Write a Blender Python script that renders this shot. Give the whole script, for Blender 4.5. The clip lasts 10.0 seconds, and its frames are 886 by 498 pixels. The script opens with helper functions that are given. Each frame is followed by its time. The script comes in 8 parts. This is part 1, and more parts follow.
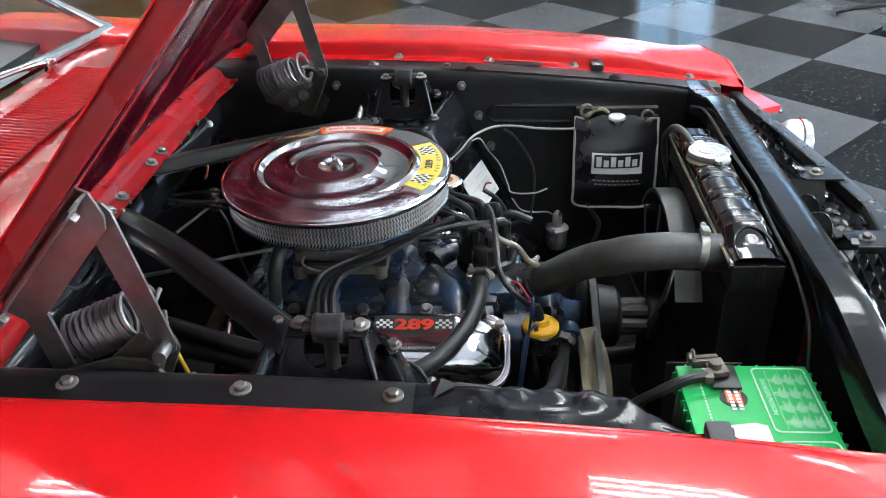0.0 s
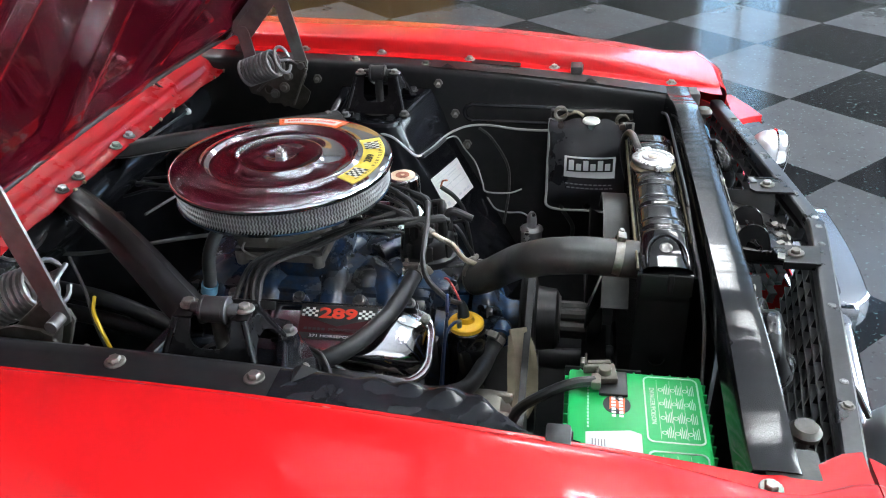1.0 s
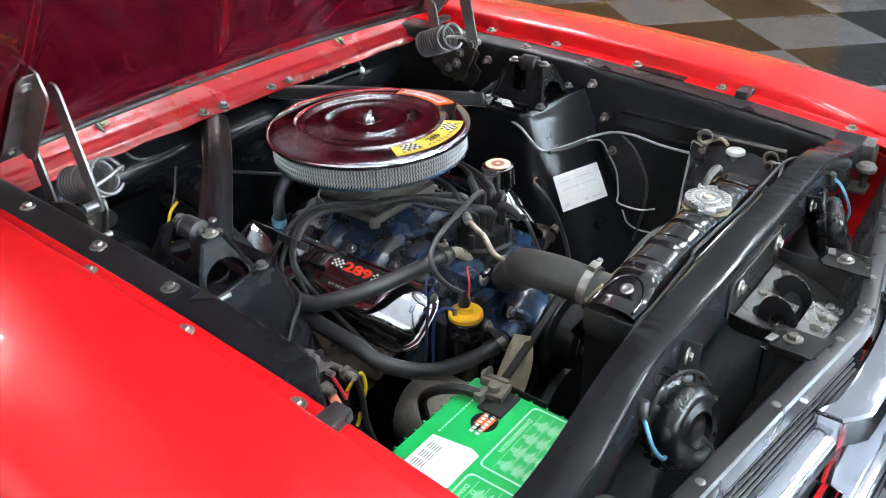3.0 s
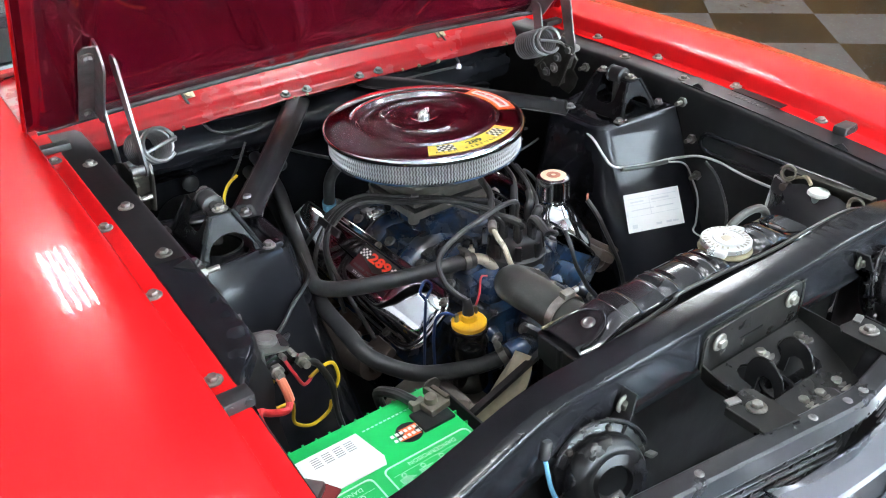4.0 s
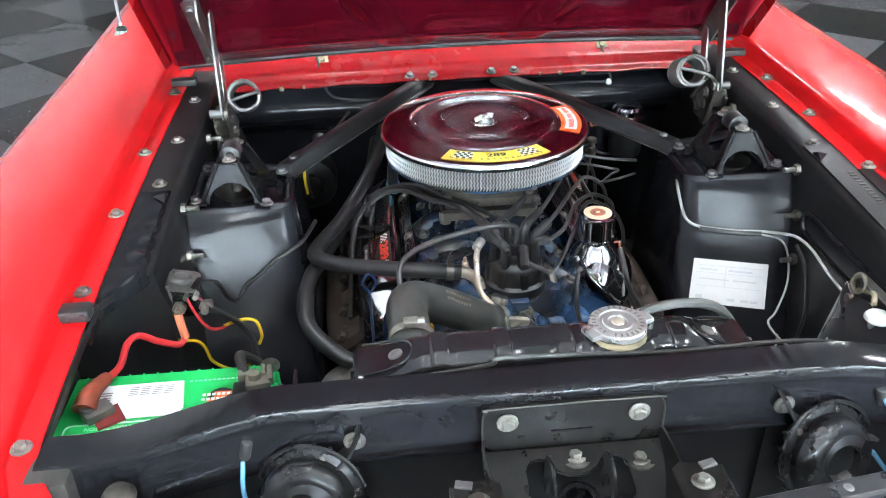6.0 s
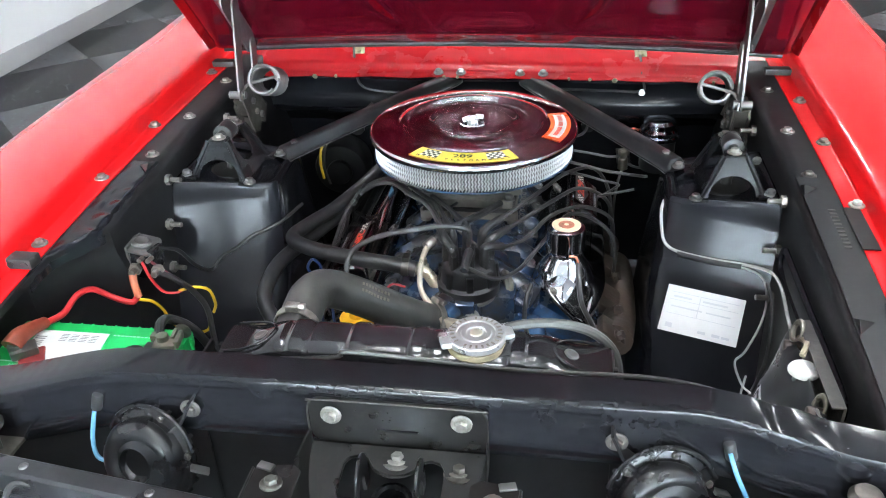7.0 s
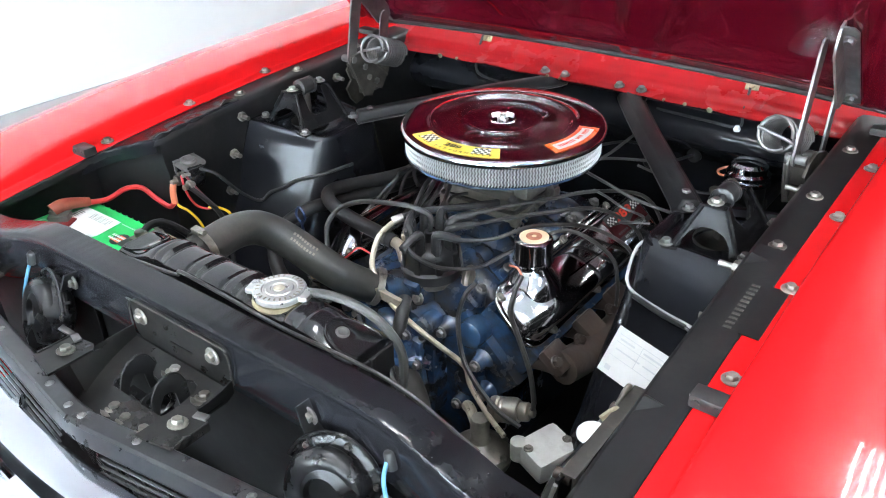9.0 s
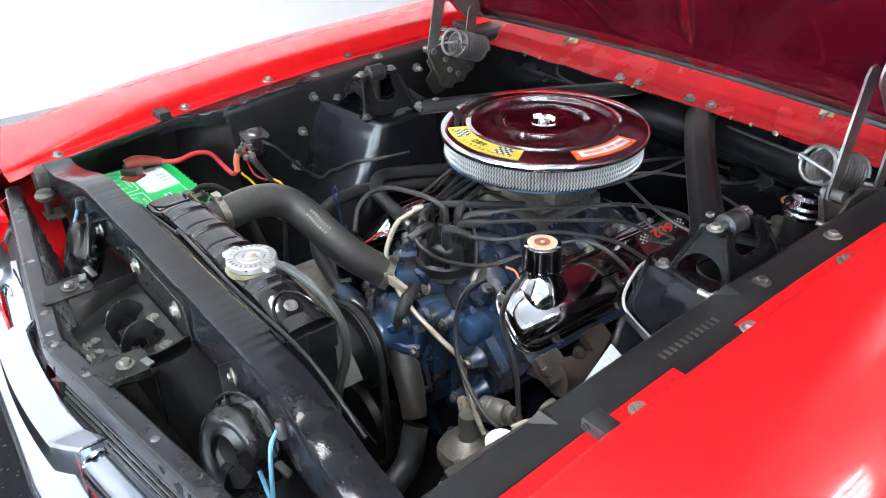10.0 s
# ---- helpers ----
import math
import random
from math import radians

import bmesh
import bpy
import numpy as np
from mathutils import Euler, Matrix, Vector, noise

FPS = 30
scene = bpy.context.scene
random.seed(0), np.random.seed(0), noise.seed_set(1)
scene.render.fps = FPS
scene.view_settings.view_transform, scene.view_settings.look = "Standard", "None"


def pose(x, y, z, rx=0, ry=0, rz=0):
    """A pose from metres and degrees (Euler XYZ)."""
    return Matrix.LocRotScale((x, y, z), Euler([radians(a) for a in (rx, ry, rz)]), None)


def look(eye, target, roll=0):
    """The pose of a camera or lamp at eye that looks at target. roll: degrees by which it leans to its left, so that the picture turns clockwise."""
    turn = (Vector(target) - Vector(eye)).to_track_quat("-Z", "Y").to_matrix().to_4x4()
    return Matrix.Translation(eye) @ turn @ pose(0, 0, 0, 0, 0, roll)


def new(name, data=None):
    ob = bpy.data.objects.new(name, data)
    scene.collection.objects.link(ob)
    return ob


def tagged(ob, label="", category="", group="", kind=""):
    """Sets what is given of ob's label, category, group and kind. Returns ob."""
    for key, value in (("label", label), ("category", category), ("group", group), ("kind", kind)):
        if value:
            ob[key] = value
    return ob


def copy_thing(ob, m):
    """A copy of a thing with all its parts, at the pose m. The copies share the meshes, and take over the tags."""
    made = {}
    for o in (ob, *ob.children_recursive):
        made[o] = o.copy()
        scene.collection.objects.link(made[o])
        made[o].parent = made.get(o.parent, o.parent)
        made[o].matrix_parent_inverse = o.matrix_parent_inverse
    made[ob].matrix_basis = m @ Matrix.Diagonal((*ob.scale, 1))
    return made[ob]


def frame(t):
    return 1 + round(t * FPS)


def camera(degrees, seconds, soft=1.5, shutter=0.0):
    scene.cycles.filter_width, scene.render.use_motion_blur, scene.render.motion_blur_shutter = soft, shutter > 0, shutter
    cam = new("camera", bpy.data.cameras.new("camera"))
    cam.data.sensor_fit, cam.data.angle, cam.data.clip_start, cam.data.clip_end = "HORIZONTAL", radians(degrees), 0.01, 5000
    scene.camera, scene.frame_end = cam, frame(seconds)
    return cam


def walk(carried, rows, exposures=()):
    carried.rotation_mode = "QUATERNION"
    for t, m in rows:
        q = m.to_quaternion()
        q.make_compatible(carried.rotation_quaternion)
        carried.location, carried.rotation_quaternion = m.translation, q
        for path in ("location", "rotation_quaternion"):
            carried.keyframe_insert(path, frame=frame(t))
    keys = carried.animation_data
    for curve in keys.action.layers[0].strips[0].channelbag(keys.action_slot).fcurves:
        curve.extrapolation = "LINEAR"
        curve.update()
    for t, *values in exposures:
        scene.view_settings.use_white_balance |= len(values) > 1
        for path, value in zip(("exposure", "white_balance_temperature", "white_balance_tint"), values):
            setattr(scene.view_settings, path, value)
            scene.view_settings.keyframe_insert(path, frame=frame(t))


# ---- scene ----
cam = camera(57.0, 10.0, soft=1.05)
PATH = [
    (0.0, (-1.214, -0.267, 1.426), (0.502, -0.133, 0.408), -2.4),
    (0.5, (-1.213, -0.372, 1.427), (0.495, -0.176, 0.408), -2.2),
    (1.0, (-1.211, -0.489, 1.425), (0.485, -0.189, 0.408), -2.2),
    (1.5, (-1.198, -0.613, 1.425), (0.464, -0.166, 0.406), -2.0),
    (2.0, (-1.171, -0.742, 1.426), (0.43, -0.111, 0.405), -1.9),
    (2.5, (-1.107, -0.875, 1.427), (0.38, -0.011, 0.404), -1.9),
    (3.0, (-1.021, -0.998, 1.426), (0.314, 0.087, 0.405), -2.2),
    (4.5, (-0.661, -1.266, 1.427), (0.123, 0.267, 0.408), -2.4),
    (5.0, (-0.518, -1.321, 1.426), (0.053, 0.303, 0.409), -2.3),
    (6.5, (-0.01, -1.401, 1.424), (-0.089, 0.319, 0.408), -1.8),
    (7.0, (0.17, -1.39, 1.423), (-0.115, 0.309, 0.408), -2.2),
    (7.5, (0.35, -1.359, 1.42), (-0.149, 0.293, 0.408), -1.8),
    (8.0, (0.512, -1.316, 1.417), (-0.195, 0.261, 0.41), -1.7),
    (8.5, (0.658, -1.257, 1.415), (-0.243, 0.219, 0.409), -1.7),
    (9.0, (0.785, -1.182, 1.413), (-0.287, 0.176, 0.409), -1.6),
    (9.5, (0.896, -1.097, 1.413), (-0.334, 0.119, 0.409), -1.4),
    (10.0, (0.995, -0.995, 1.411), (-0.382, 0.053, 0.408), -1.5),
]
walk(cam, [(t, look(eye, target, roll)) for t, eye, target, roll in PATH], [(0.0, 1.16), (2.0, 1.30), (4.5, 1.45), (7.5, 1.51), (10.0, 1.43)])

# ---- light ----
world = bpy.data.worlds.new("room_air")
scene.world = world
world.use_nodes = True
world.node_tree.nodes["Background"].inputs["Color"].default_value = (0.85, 0.92, 1.0, 1.0)
world.node_tree.nodes["Background"].inputs["Strength"].default_value = 0.25


# ---- mesh helpers ----
def V(*a):
    return Vector(a)


def bm_new():
    return bmesh.new()


def box(b, c, s, r=(0, 0, 0), bev=0.0, m=None):
    """A box of size s at c, turned by r degrees, with rounded edges."""
    t = pose(*c, *r) @ Matrix.Diagonal((s[0], s[1], s[2], 1))
    if m is not None:
        t = m @ t
    vs = bmesh.ops.create_cube(b, size=1.0, matrix=t)["verts"]
    if bev > 0:
        es = list({e for v in vs for e in v.link_edges})
        bmesh.ops.bevel(b, geom=es, offset=bev, segments=2, profile=0.6, affect="EDGES")
    return b


def frame_of(d):
    d = Vector(d).normalized()
    a = Vector((0, 0, 1)) if abs(d.z) < 0.9 else Vector((1, 0, 0))
    x = a.cross(d).normalized()
    return x, d.cross(x), d


def lathe(b, prof, p=(0, 0, 0), d=(0, 0, 1), n=28, a0=0.0, a1=360.0):
    """Turn a profile of (radius, height) round the axis d through p."""
    p = Vector(p)
    x, y, z = frame_of(d)
    full = abs(a1 - a0) > 359.9
    k = n if full else n + 1
    rings = []
    for r, h in prof:
        if r < 1e-6:
            rings.append([b.verts.new(p + z * h)])
            continue
        ring = []
        for i in range(k):
            a = radians(a0 + (a1 - a0) * i / n)
            ring.append(b.verts.new(p + z * h + x * (r * math.cos(a)) + y * (r * math.sin(a))))
        rings.append(ring)
    for r0, r1 in zip(rings, rings[1:]):
        for i in range(n):
            j = (i + 1) % k
            if len(r0) == 1 and len(r1) == 1:
                continue
            if len(r0) == 1:
                b.faces.new((r0[0], r1[j], r1[i]))
            elif len(r1) == 1:
                b.faces.new((r0[i], r0[j], r1[0]))
            else:
                b.faces.new((r0[i], r0[j], r1[j], r1[i]))
    return b


def cyl(b, p, q, r, r2=None, n=18, bev=0.0):
    """A closed cylinder or cone from p to q."""
    p, q = Vector(p), Vector(q)
    h = (q - p).length
    r2 = r if r2 is None else r2
    if bev > 0:
        prof = [(0, 0), (r - bev, 0), (r - bev * 0.3, bev * 0.3), (r, bev), (r2, h - bev), (r2 - bev * 0.3, h - bev * 0.3), (r2 - bev, h), (0, h)]
    else:
        prof = [(0, 0), (r, 0), (r2, h), (0, h)]
    return lathe(b, prof, p, q - p, n)


def smooth_path(pts, per=6):
    pts = [Vector(p) for p in pts]
    if len(pts) < 3:
        return pts
    e = [pts[0] * 2 - pts[1]] + pts + [pts[-1] * 2 - pts[-2]]
    out = []
    for i in range(1, len(e) - 2):
        a, c, d, f = e[i - 1], e[i], e[i + 1], e[i + 2]
        for k in range(per):
            t = k / per
            out.append(0.5 * ((2 * c) + (d - a) * t + (2 * a - 5 * c + 4 * d - f) * t * t + (3 * c - a - 3 * d + f) * t ** 3))
    out.append(pts[-1])
    return out


def sweep(b, path, section, close=True):
    """Sweep a section, a function of the run 0 to 1 giving (u, v) pairs, along a path."""
    d = (path[1] - path[0]).normalized()
    x, y, _ = frame_of(d)
    rings = []
    for i, p in enumerate(path):
        a = path[max(0, i - 1)]
        c = path[min(len(path) - 1, i + 1)]
        t = (c - a).normalized()
        x = (x - t * x.dot(t)).normalized()
        y = t.cross(x)
        rings.append([b.verts.new(p + x * u + y * v) for u, v in section(i / (len(path) - 1))])
    n = len(rings[0])
    for r0, r1 in zip(rings, rings[1:]):
        for i in range(n):
            j = (i + 1) % n
            b.faces.new((r0[i], r0[j], r1[j], r1[i]))
    if close:
        b.faces.new(rings[0][::-1])
        b.faces.new(rings[-1])
    return b


def tube(b, pts, r, n=10, per=6):
    """A round hose or wire through the points."""
    path = smooth_path(pts, per)
    rf = r if callable(r) else (lambda s: r)
    ring = [(math.cos(2 * math.pi * i / n), math.sin(2 * math.pi * i / n)) for i in range(n)]
    return sweep(b, path, lambda s: [(rf(s) * c, rf(s) * e) for c, e in ring])


def surf(b, fn, us, vs, th=0.0):
    """A sheet fn(u, v); with th it gets that thickness, to the left of u x v."""
    g = [[Vector(fn(u, v)) for v in vs] for u in us]
    nu, nv = len(us), len(vs)

    def nrm(i, j):
        a = g[min(i + 1, nu - 1)][j] - g[max(i - 1, 0)][j]
        c = g[i][min(j + 1, nv - 1)] - g[i][max(j - 1, 0)]
        n = a.cross(c)
        return n.normalized() if n.length > 1e-12 else Vector((0, 0, 1))

    top = [[b.verts.new(p) for p in row] for row in g]
    for i in range(nu - 1):
        for j in range(nv - 1):
            b.faces.new((top[i][j], top[i + 1][j], top[i + 1][j + 1], top[i][j + 1]))
    if th:
        bot = [[b.verts.new(g[i][j] - nrm(i, j) * th) for j in range(nv)] for i in range(nu)]
        for i in range(nu - 1):
            for j in range(nv - 1):
                b.faces.new((bot[i][j], bot[i][j + 1], bot[i + 1][j + 1], bot[i + 1][j]))
        for i in range(nu - 1):
            b.faces.new((top[i][0], bot[i][0], bot[i + 1][0], top[i + 1][0]))
            b.faces.new((top[i][-1], top[i + 1][-1], bot[i + 1][-1], bot[i][-1]))
        for j in range(nv - 1):
            b.faces.new((top[0][j], top[0][j + 1], bot[0][j + 1], bot[0][j]))
            b.faces.new((top[-1][j], bot[-1][j], bot[-1][j + 1], top[-1][j + 1]))
    return b


def plate(b, outer, m, th, holes=(), bev=0.0):
    """A flat plate cut to an outline, with holes, extruded down by th in the frame m."""
    edges = []
    for loop in (outer, *holes):
        vs = [b.verts.new(m @ Vector((p[0], p[1], 0))) for p in loop]
        edges += [b.edges.new((vs[i], vs[(i + 1) % len(vs)])) for i in range(len(vs))]
    got = bmesh.ops.triangle_fill(b, edges=edges, use_beauty=True, use_dissolve=False)
    faces = [f for f in got["geom"] if isinstance(f, bmesh.types.BMFace)]
    ext = bmesh.ops.extrude_face_region(b, geom=faces)
    down = m.to_3x3() @ Vector((0, 0, -th))
    bmesh.ops.translate(b, verts=[v for v in ext["geom"] if isinstance(v, bmesh.types.BMVert)], vec=down)
    bmesh.ops.recalc_face_normals(b, faces=b.faces[:])
    return b


def ring2(cx, cy, r, n=16, ry=None):
    ry = r if ry is None else ry
    return [(cx + r * math.cos(2 * math.pi * i / n), cy + ry * math.sin(2 * math.pi * i / n)) for i in range(n)]


def rrect(x0, y0, x1, y1, r, n=4):
    out = []
    for cx, cy, a in ((x1 - r, y1 - r, 0), (x0 + r, y1 - r, 90), (x0 + r, y0 + r, 180), (x1 - r, y0 + r, 270)):
        for i in range(n + 1):
            t = radians(a + 90 * i / n)
            out.append((cx + r * math.cos(t), cy + r * math.sin(t)))
    return out


def flip(b):
    """Mirror everything from one side of the car to the other."""
    for v in b.verts:
        v.co.x = -v.co.x
    bmesh.ops.reverse_faces(b, faces=b.faces[:])
    return b


def mesh_of(name, b, material, angle=35, recalc=True):
    if recalc:
        bmesh.ops.recalc_face_normals(b, faces=b.faces[:])
    me = bpy.data.meshes.new(name)
    b.to_mesh(me)
    b.free()
    for f in me.polygons:
        f.use_smooth = True
    me.set_sharp_from_angle(angle=radians(angle))
    me.materials.append(material)
    return me


def thing(name, at, label, category, group="", kind=""):
    ob = new(name)
    ob.matrix_basis = pose(*at)
    ob.empty_display_size = 0.05
    return tagged(ob, label, category, group, kind)


def part(name, b, material, parent, label="", m=None, angle=35, kind=""):
    """Link a bmesh, or a mesh made before, as one part under a thing or a part. Its mesh is in world places, unless m is given."""
    me = b if isinstance(b, bpy.types.Mesh) else mesh_of(name, b, material, angle)
    ob = new(name, me)
    ob.parent = parent
    ob.matrix_parent_inverse = parent.matrix_basis.inverted()
    if m is not None:
        ob.matrix_basis = m
    return tagged(ob, label, kind=kind)


def single(name, b, material, label, category, group="", kind="", angle=35):
    """A thing that is one mesh."""
    me = mesh_of(name, b, material, angle)
    return tagged(new(name, me), label, category, group, kind)


def letters(body, size, material, depth=0.0004, align="CENTER", stretch=1.0, bold=0.0):
    """Words as a mesh in the xy plane, built from the font that Blender has."""
    cu = bpy.data.curves.new("lettering", "FONT")
    cu.body, cu.size, cu.align_x, cu.align_y, cu.extrude = body, size, align, "CENTER", depth
    cu.resolution_u = 3
    cu.offset = bold
    tmp = bpy.data.objects.new("lettering", cu)
    scene.collection.objects.link(tmp)
    me = bpy.data.meshes.new_from_object(tmp)
    bpy.data.objects.remove(tmp)
    if stretch != 1.0:
        for v in me.vertices:
            v.co.x *= stretch
    me.materials.clear()
    me.materials.append(material)
    return me


def plane_frame(o, x, y):
    """The pose whose x and y axes run along the given ways from o."""
    x, y = Vector(x).normalized(), Vector(y)
    z = x.cross(y).normalized()
    y = z.cross(x)
    m = Matrix((x, y, z)).transposed().to_4x4()
    m.translation = Vector(o)
    return m


# ---- materials ----
def paint(name, col, rough=0.4, metal=0.0, var=0.25, scale=9.0, bump=0.1, fine=90.0, coat=0.0, spec=0.5, dust=None, dust_amt=0.0, var_to=None, rvar=0.15, each=0.0, trans=0.0, grime=None):
    """A surface with colour mottled at two scales, gloss that varies, fine relief, and dust where it is asked for."""
    m = bpy.data.materials.new(name)
    m.use_nodes = True
    nt = m.node_tree
    nd, ln = nt.nodes, nt.links
    p = nd["Principled BSDF"]
    co = nd.new("ShaderNodeTexCoord")
    n1 = nd.new("ShaderNodeTexNoise")
    n1.inputs["Scale"].default_value, n1.inputs["Detail"].default_value, n1.inputs["Roughness"].default_value = scale, 6.0, 0.6
    n2 = nd.new("ShaderNodeTexNoise")
    n2.inputs["Scale"].default_value, n2.inputs["Detail"].default_value = fine, 4.0
    for n in (n1, n2):
        ln.new(co.outputs["Object"], n.inputs["Vector"])
    mix = nd.new("ShaderNodeMix")
    mix.data_type = "RGBA"
    to = var_to if var_to else tuple(c * (1 - var) for c in col)
    fr = tuple(min(1.0, c * (1 + var * 0.4)) for c in col)
    mix.inputs["A"].default_value, mix.inputs["B"].default_value = (*fr, 1), (*to, 1)
    ramp = nd.new("ShaderNodeMapRange")
    ramp.inputs["From Min"].default_value, ramp.inputs["From Max"].default_value = 0.32, 0.68
    ln.new(n1.outputs["Fac"], ramp.inputs["Value"])
    ln.new(ramp.outputs["Result"], mix.inputs["Factor"])
    last = mix.outputs["Result"]
    if dust:
        dm = nd.new("ShaderNodeMix")
        dm.data_type = "RGBA"
        dm.inputs["B"].default_value = (*dust, 1)
        dr = nd.new("ShaderNodeMapRange")
        dr.inputs["From Min"].default_value, dr.inputs["From Max"].default_value, dr.inputs["To Max"].default_value = 0.5, 0.75, dust_amt
        n3 = nd.new("ShaderNodeTexNoise")
        n3.inputs["Scale"].default_value, n3.inputs["Detail"].default_value, n3.inputs["Roughness"].default_value = scale * 2.7, 8.0, 0.7
        ln.new(co.outputs["Object"], n3.inputs["Vector"])
        ln.new(n3.outputs["Fac"], dr.inputs["Value"])
        ln.new(dr.outputs["Result"], dm.inputs["Factor"])
        ln.new(last, dm.inputs["A"])
        last = dm.outputs["Result"]
    if grime:
        gcol, gamt, gscale, g0, g1 = grime
        gm = nd.new("ShaderNodeMix")
        gm.data_type = "RGBA"
        gm.inputs["B"].default_value = (*gcol, 1)
        gr_ = nd.new("ShaderNodeMapRange")
        gr_.inputs["From Min"].default_value, gr_.inputs["From Max"].default_value, gr_.inputs["To Max"].default_value = g0, g1, gamt
        n4 = nd.new("ShaderNodeTexNoise")
        n4.inputs["Scale"].default_value, n4.inputs["Detail"].default_value, n4.inputs["Roughness"].default_value = gscale, 7.0, 0.62
        ln.new(co.outputs["Object"], n4.inputs["Vector"])
        ln.new(n4.outputs["Fac"], gr_.inputs["Value"])
        ln.new(gr_.outputs["Result"], gm.inputs["Factor"])
        ln.new(last, gm.inputs["A"])
        last = gm.outputs["Result"]
    if each:
        oi = nd.new("ShaderNodeObjectInfo")
        hs = nd.new("ShaderNodeHueSaturation")
        er = nd.new("ShaderNodeMapRange")
        er.inputs["To Min"].default_value, er.inputs["To Max"].default_value = 1 - each, 1 + each
        ln.new(oi.outputs["Random"], er.inputs["Value"])
        ln.new(er.outputs["Result"], hs.inputs["Value"])
        ln.new(last, hs.inputs["Color"])
        last = hs.outputs["Color"]
    ln.new(last, p.inputs["Base Color"])
    rr = nd.new("ShaderNodeMapRange")
    rr.inputs["To Min"].default_value, rr.inputs["To Max"].default_value = max(0.02, rough - rvar), min(1.0, rough + rvar)
    ln.new(n1.outputs["Fac"], rr.inputs["Value"])
    ln.new(rr.outputs["Result"], p.inputs["Roughness"])
    if bump:
        bp = nd.new("ShaderNodeBump")
        bp.inputs["Strength"].default_value, bp.inputs["Distance"].default_value = bump, 0.002
        ln.new(n2.outputs["Fac"], bp.inputs["Height"])
        ln.new(bp.outputs["Normal"], p.inputs["Normal"])
    p.inputs["Metallic"].default_value = metal
    p.inputs["Coat Weight"].default_value = coat
    p.inputs["Coat Roughness"].default_value = 0.03
    p.inputs["Specular IOR Level"].default_value = spec
    p.inputs["Transmission Weight"].default_value = trans
    return m


def glow(name, col, strength):
    m = bpy.data.materials.new(name)
    m.use_nodes = True
    p = m.node_tree.nodes["Principled BSDF"]
    p.inputs["Base Color"].default_value = (*col, 1)
    p.inputs["Emission Color"].default_value = (*col, 1)
    p.inputs["Emission Strength"].default_value = strength
    return m


M_RED = paint("red_car_paint", (0.585, 0.0076, 0.0098), 0.26, var=0.06, scale=2.0, bump=0.012, fine=220, coat=0.5, spec=0.24, rvar=0.04)
# Red for the hood's underside; the shade there is put into the colour.
M_REDSHADE = paint("shade_darkened_red_paint", (0.046, 0.0010, 0.0042), 0.20, var=0.08, scale=5.0, bump=0.01, fine=120, coat=0.6, rvar=0.03)
# Worn red, taken darker for the shade the hood throws on cowl and flanges.
M_COWL = paint("worn_red_paint_hood_shade", (0.275, 0.0042, 0.0068), 0.27, var=0.15, scale=6.0, bump=0.06, fine=70, coat=0.08, rvar=0.09, dust=(0.15, 0.016, 0.017), dust_amt=0.35, spec=0.26)
M_BLACK = paint("satin_black_paint", (0.0125, 0.0125, 0.0132), 0.35, var=0.4, scale=7.0, bump=0.08, fine=60, dust=(0.055, 0.052, 0.046), dust_amt=0.24, rvar=0.12, spec=0.26)
M_TOWER = paint("semi_gloss_black_paint", (0.0098, 0.0103, 0.0126), 0.15, var=0.3, scale=6.0, bump=0.06, fine=30, dust=(0.045, 0.045, 0.043), dust_amt=0.10, rvar=0.07, spec=0.26)
M_BAR = paint("gloss_black_support_paint", (0.0095, 0.0098, 0.0115), 0.16, var=0.3, scale=8.0, bump=0.03, fine=34, coat=0.0, dust=(0.06, 0.06, 0.06), dust_amt=0.07, rvar=0.06, spec=0.33)
M_GLOSS = paint("gloss_black_radiator_paint", (0.013, 0.013, 0.0145), 0.13, var=0.3, scale=9.0, bump=0.06, fine=50, coat=0.25, rvar=0.07, dust=(0.08, 0.075, 0.06), dust_amt=0.10)
M_GRIME = paint("grimy_black_metal", (0.040, 0.037, 0.033), 0.48, var=0.5, scale=14.0, bump=0.35, fine=110, dust=(0.12, 0.105, 0.085), dust_amt=0.45)
M_RUBBER = paint("black_rubber", (0.025, 0.0252, 0.0256), 0.35, var=0.3, scale=12.0, bump=0.08, fine=160, rvar=0.1, dust=(0.085, 0.084, 0.078), dust_amt=0.32, spec=0.45)
M_HOSE = paint("grey_black_hose_rubber", (0.050, 0.051, 0.047), 0.36, var=0.25, scale=10.0, bump=0.1, fine=200, rvar=0.08, dust=(0.12, 0.118, 0.10), dust_amt=0.45)
M_CAP = paint("worn_black_casting", (0.0085, 0.0085, 0.0092), 0.26, var=0.3, scale=18.0, bump=0.10, fine=60, dust=(0.060, 0.055, 0.050), dust_amt=0.16, spec=0.13)
M_HORN = paint("dusty_black_horn_paint", (0.0090, 0.0090, 0.0096), 0.28, var=0.4, scale=16.0, bump=0.10, fine=90, dust=(0.075, 0.068, 0.060), dust_amt=0.14, spec=0.36)
M_BRKT = paint("grimy_bracket_paint", (0.0098, 0.0095, 0.0090), 0.30, var=0.5, scale=18.0, bump=0.12, fine=60, dust=(0.070, 0.060, 0.048), dust_amt=0.16, spec=0.34)
M_CHIP = paint("bare_metal_chips", (0.45, 0.45, 0.45), 0.4, metal=0.7, var=0.3, scale=90.0, bump=0.0)
M_FIN = paint("dull_grey_grille_metal", (0.105, 0.108, 0.116), 0.36, metal=0.3, var=0.4, scale=20.0, bump=0.08, dust=(0.06, 0.057, 0.052), dust_amt=0.3)
M_GUARD = paint("bright_wire_guard", (0.62, 0.62, 0.61), 0.34, metal=0.7, var=0.12, scale=30.0, bump=0.0)
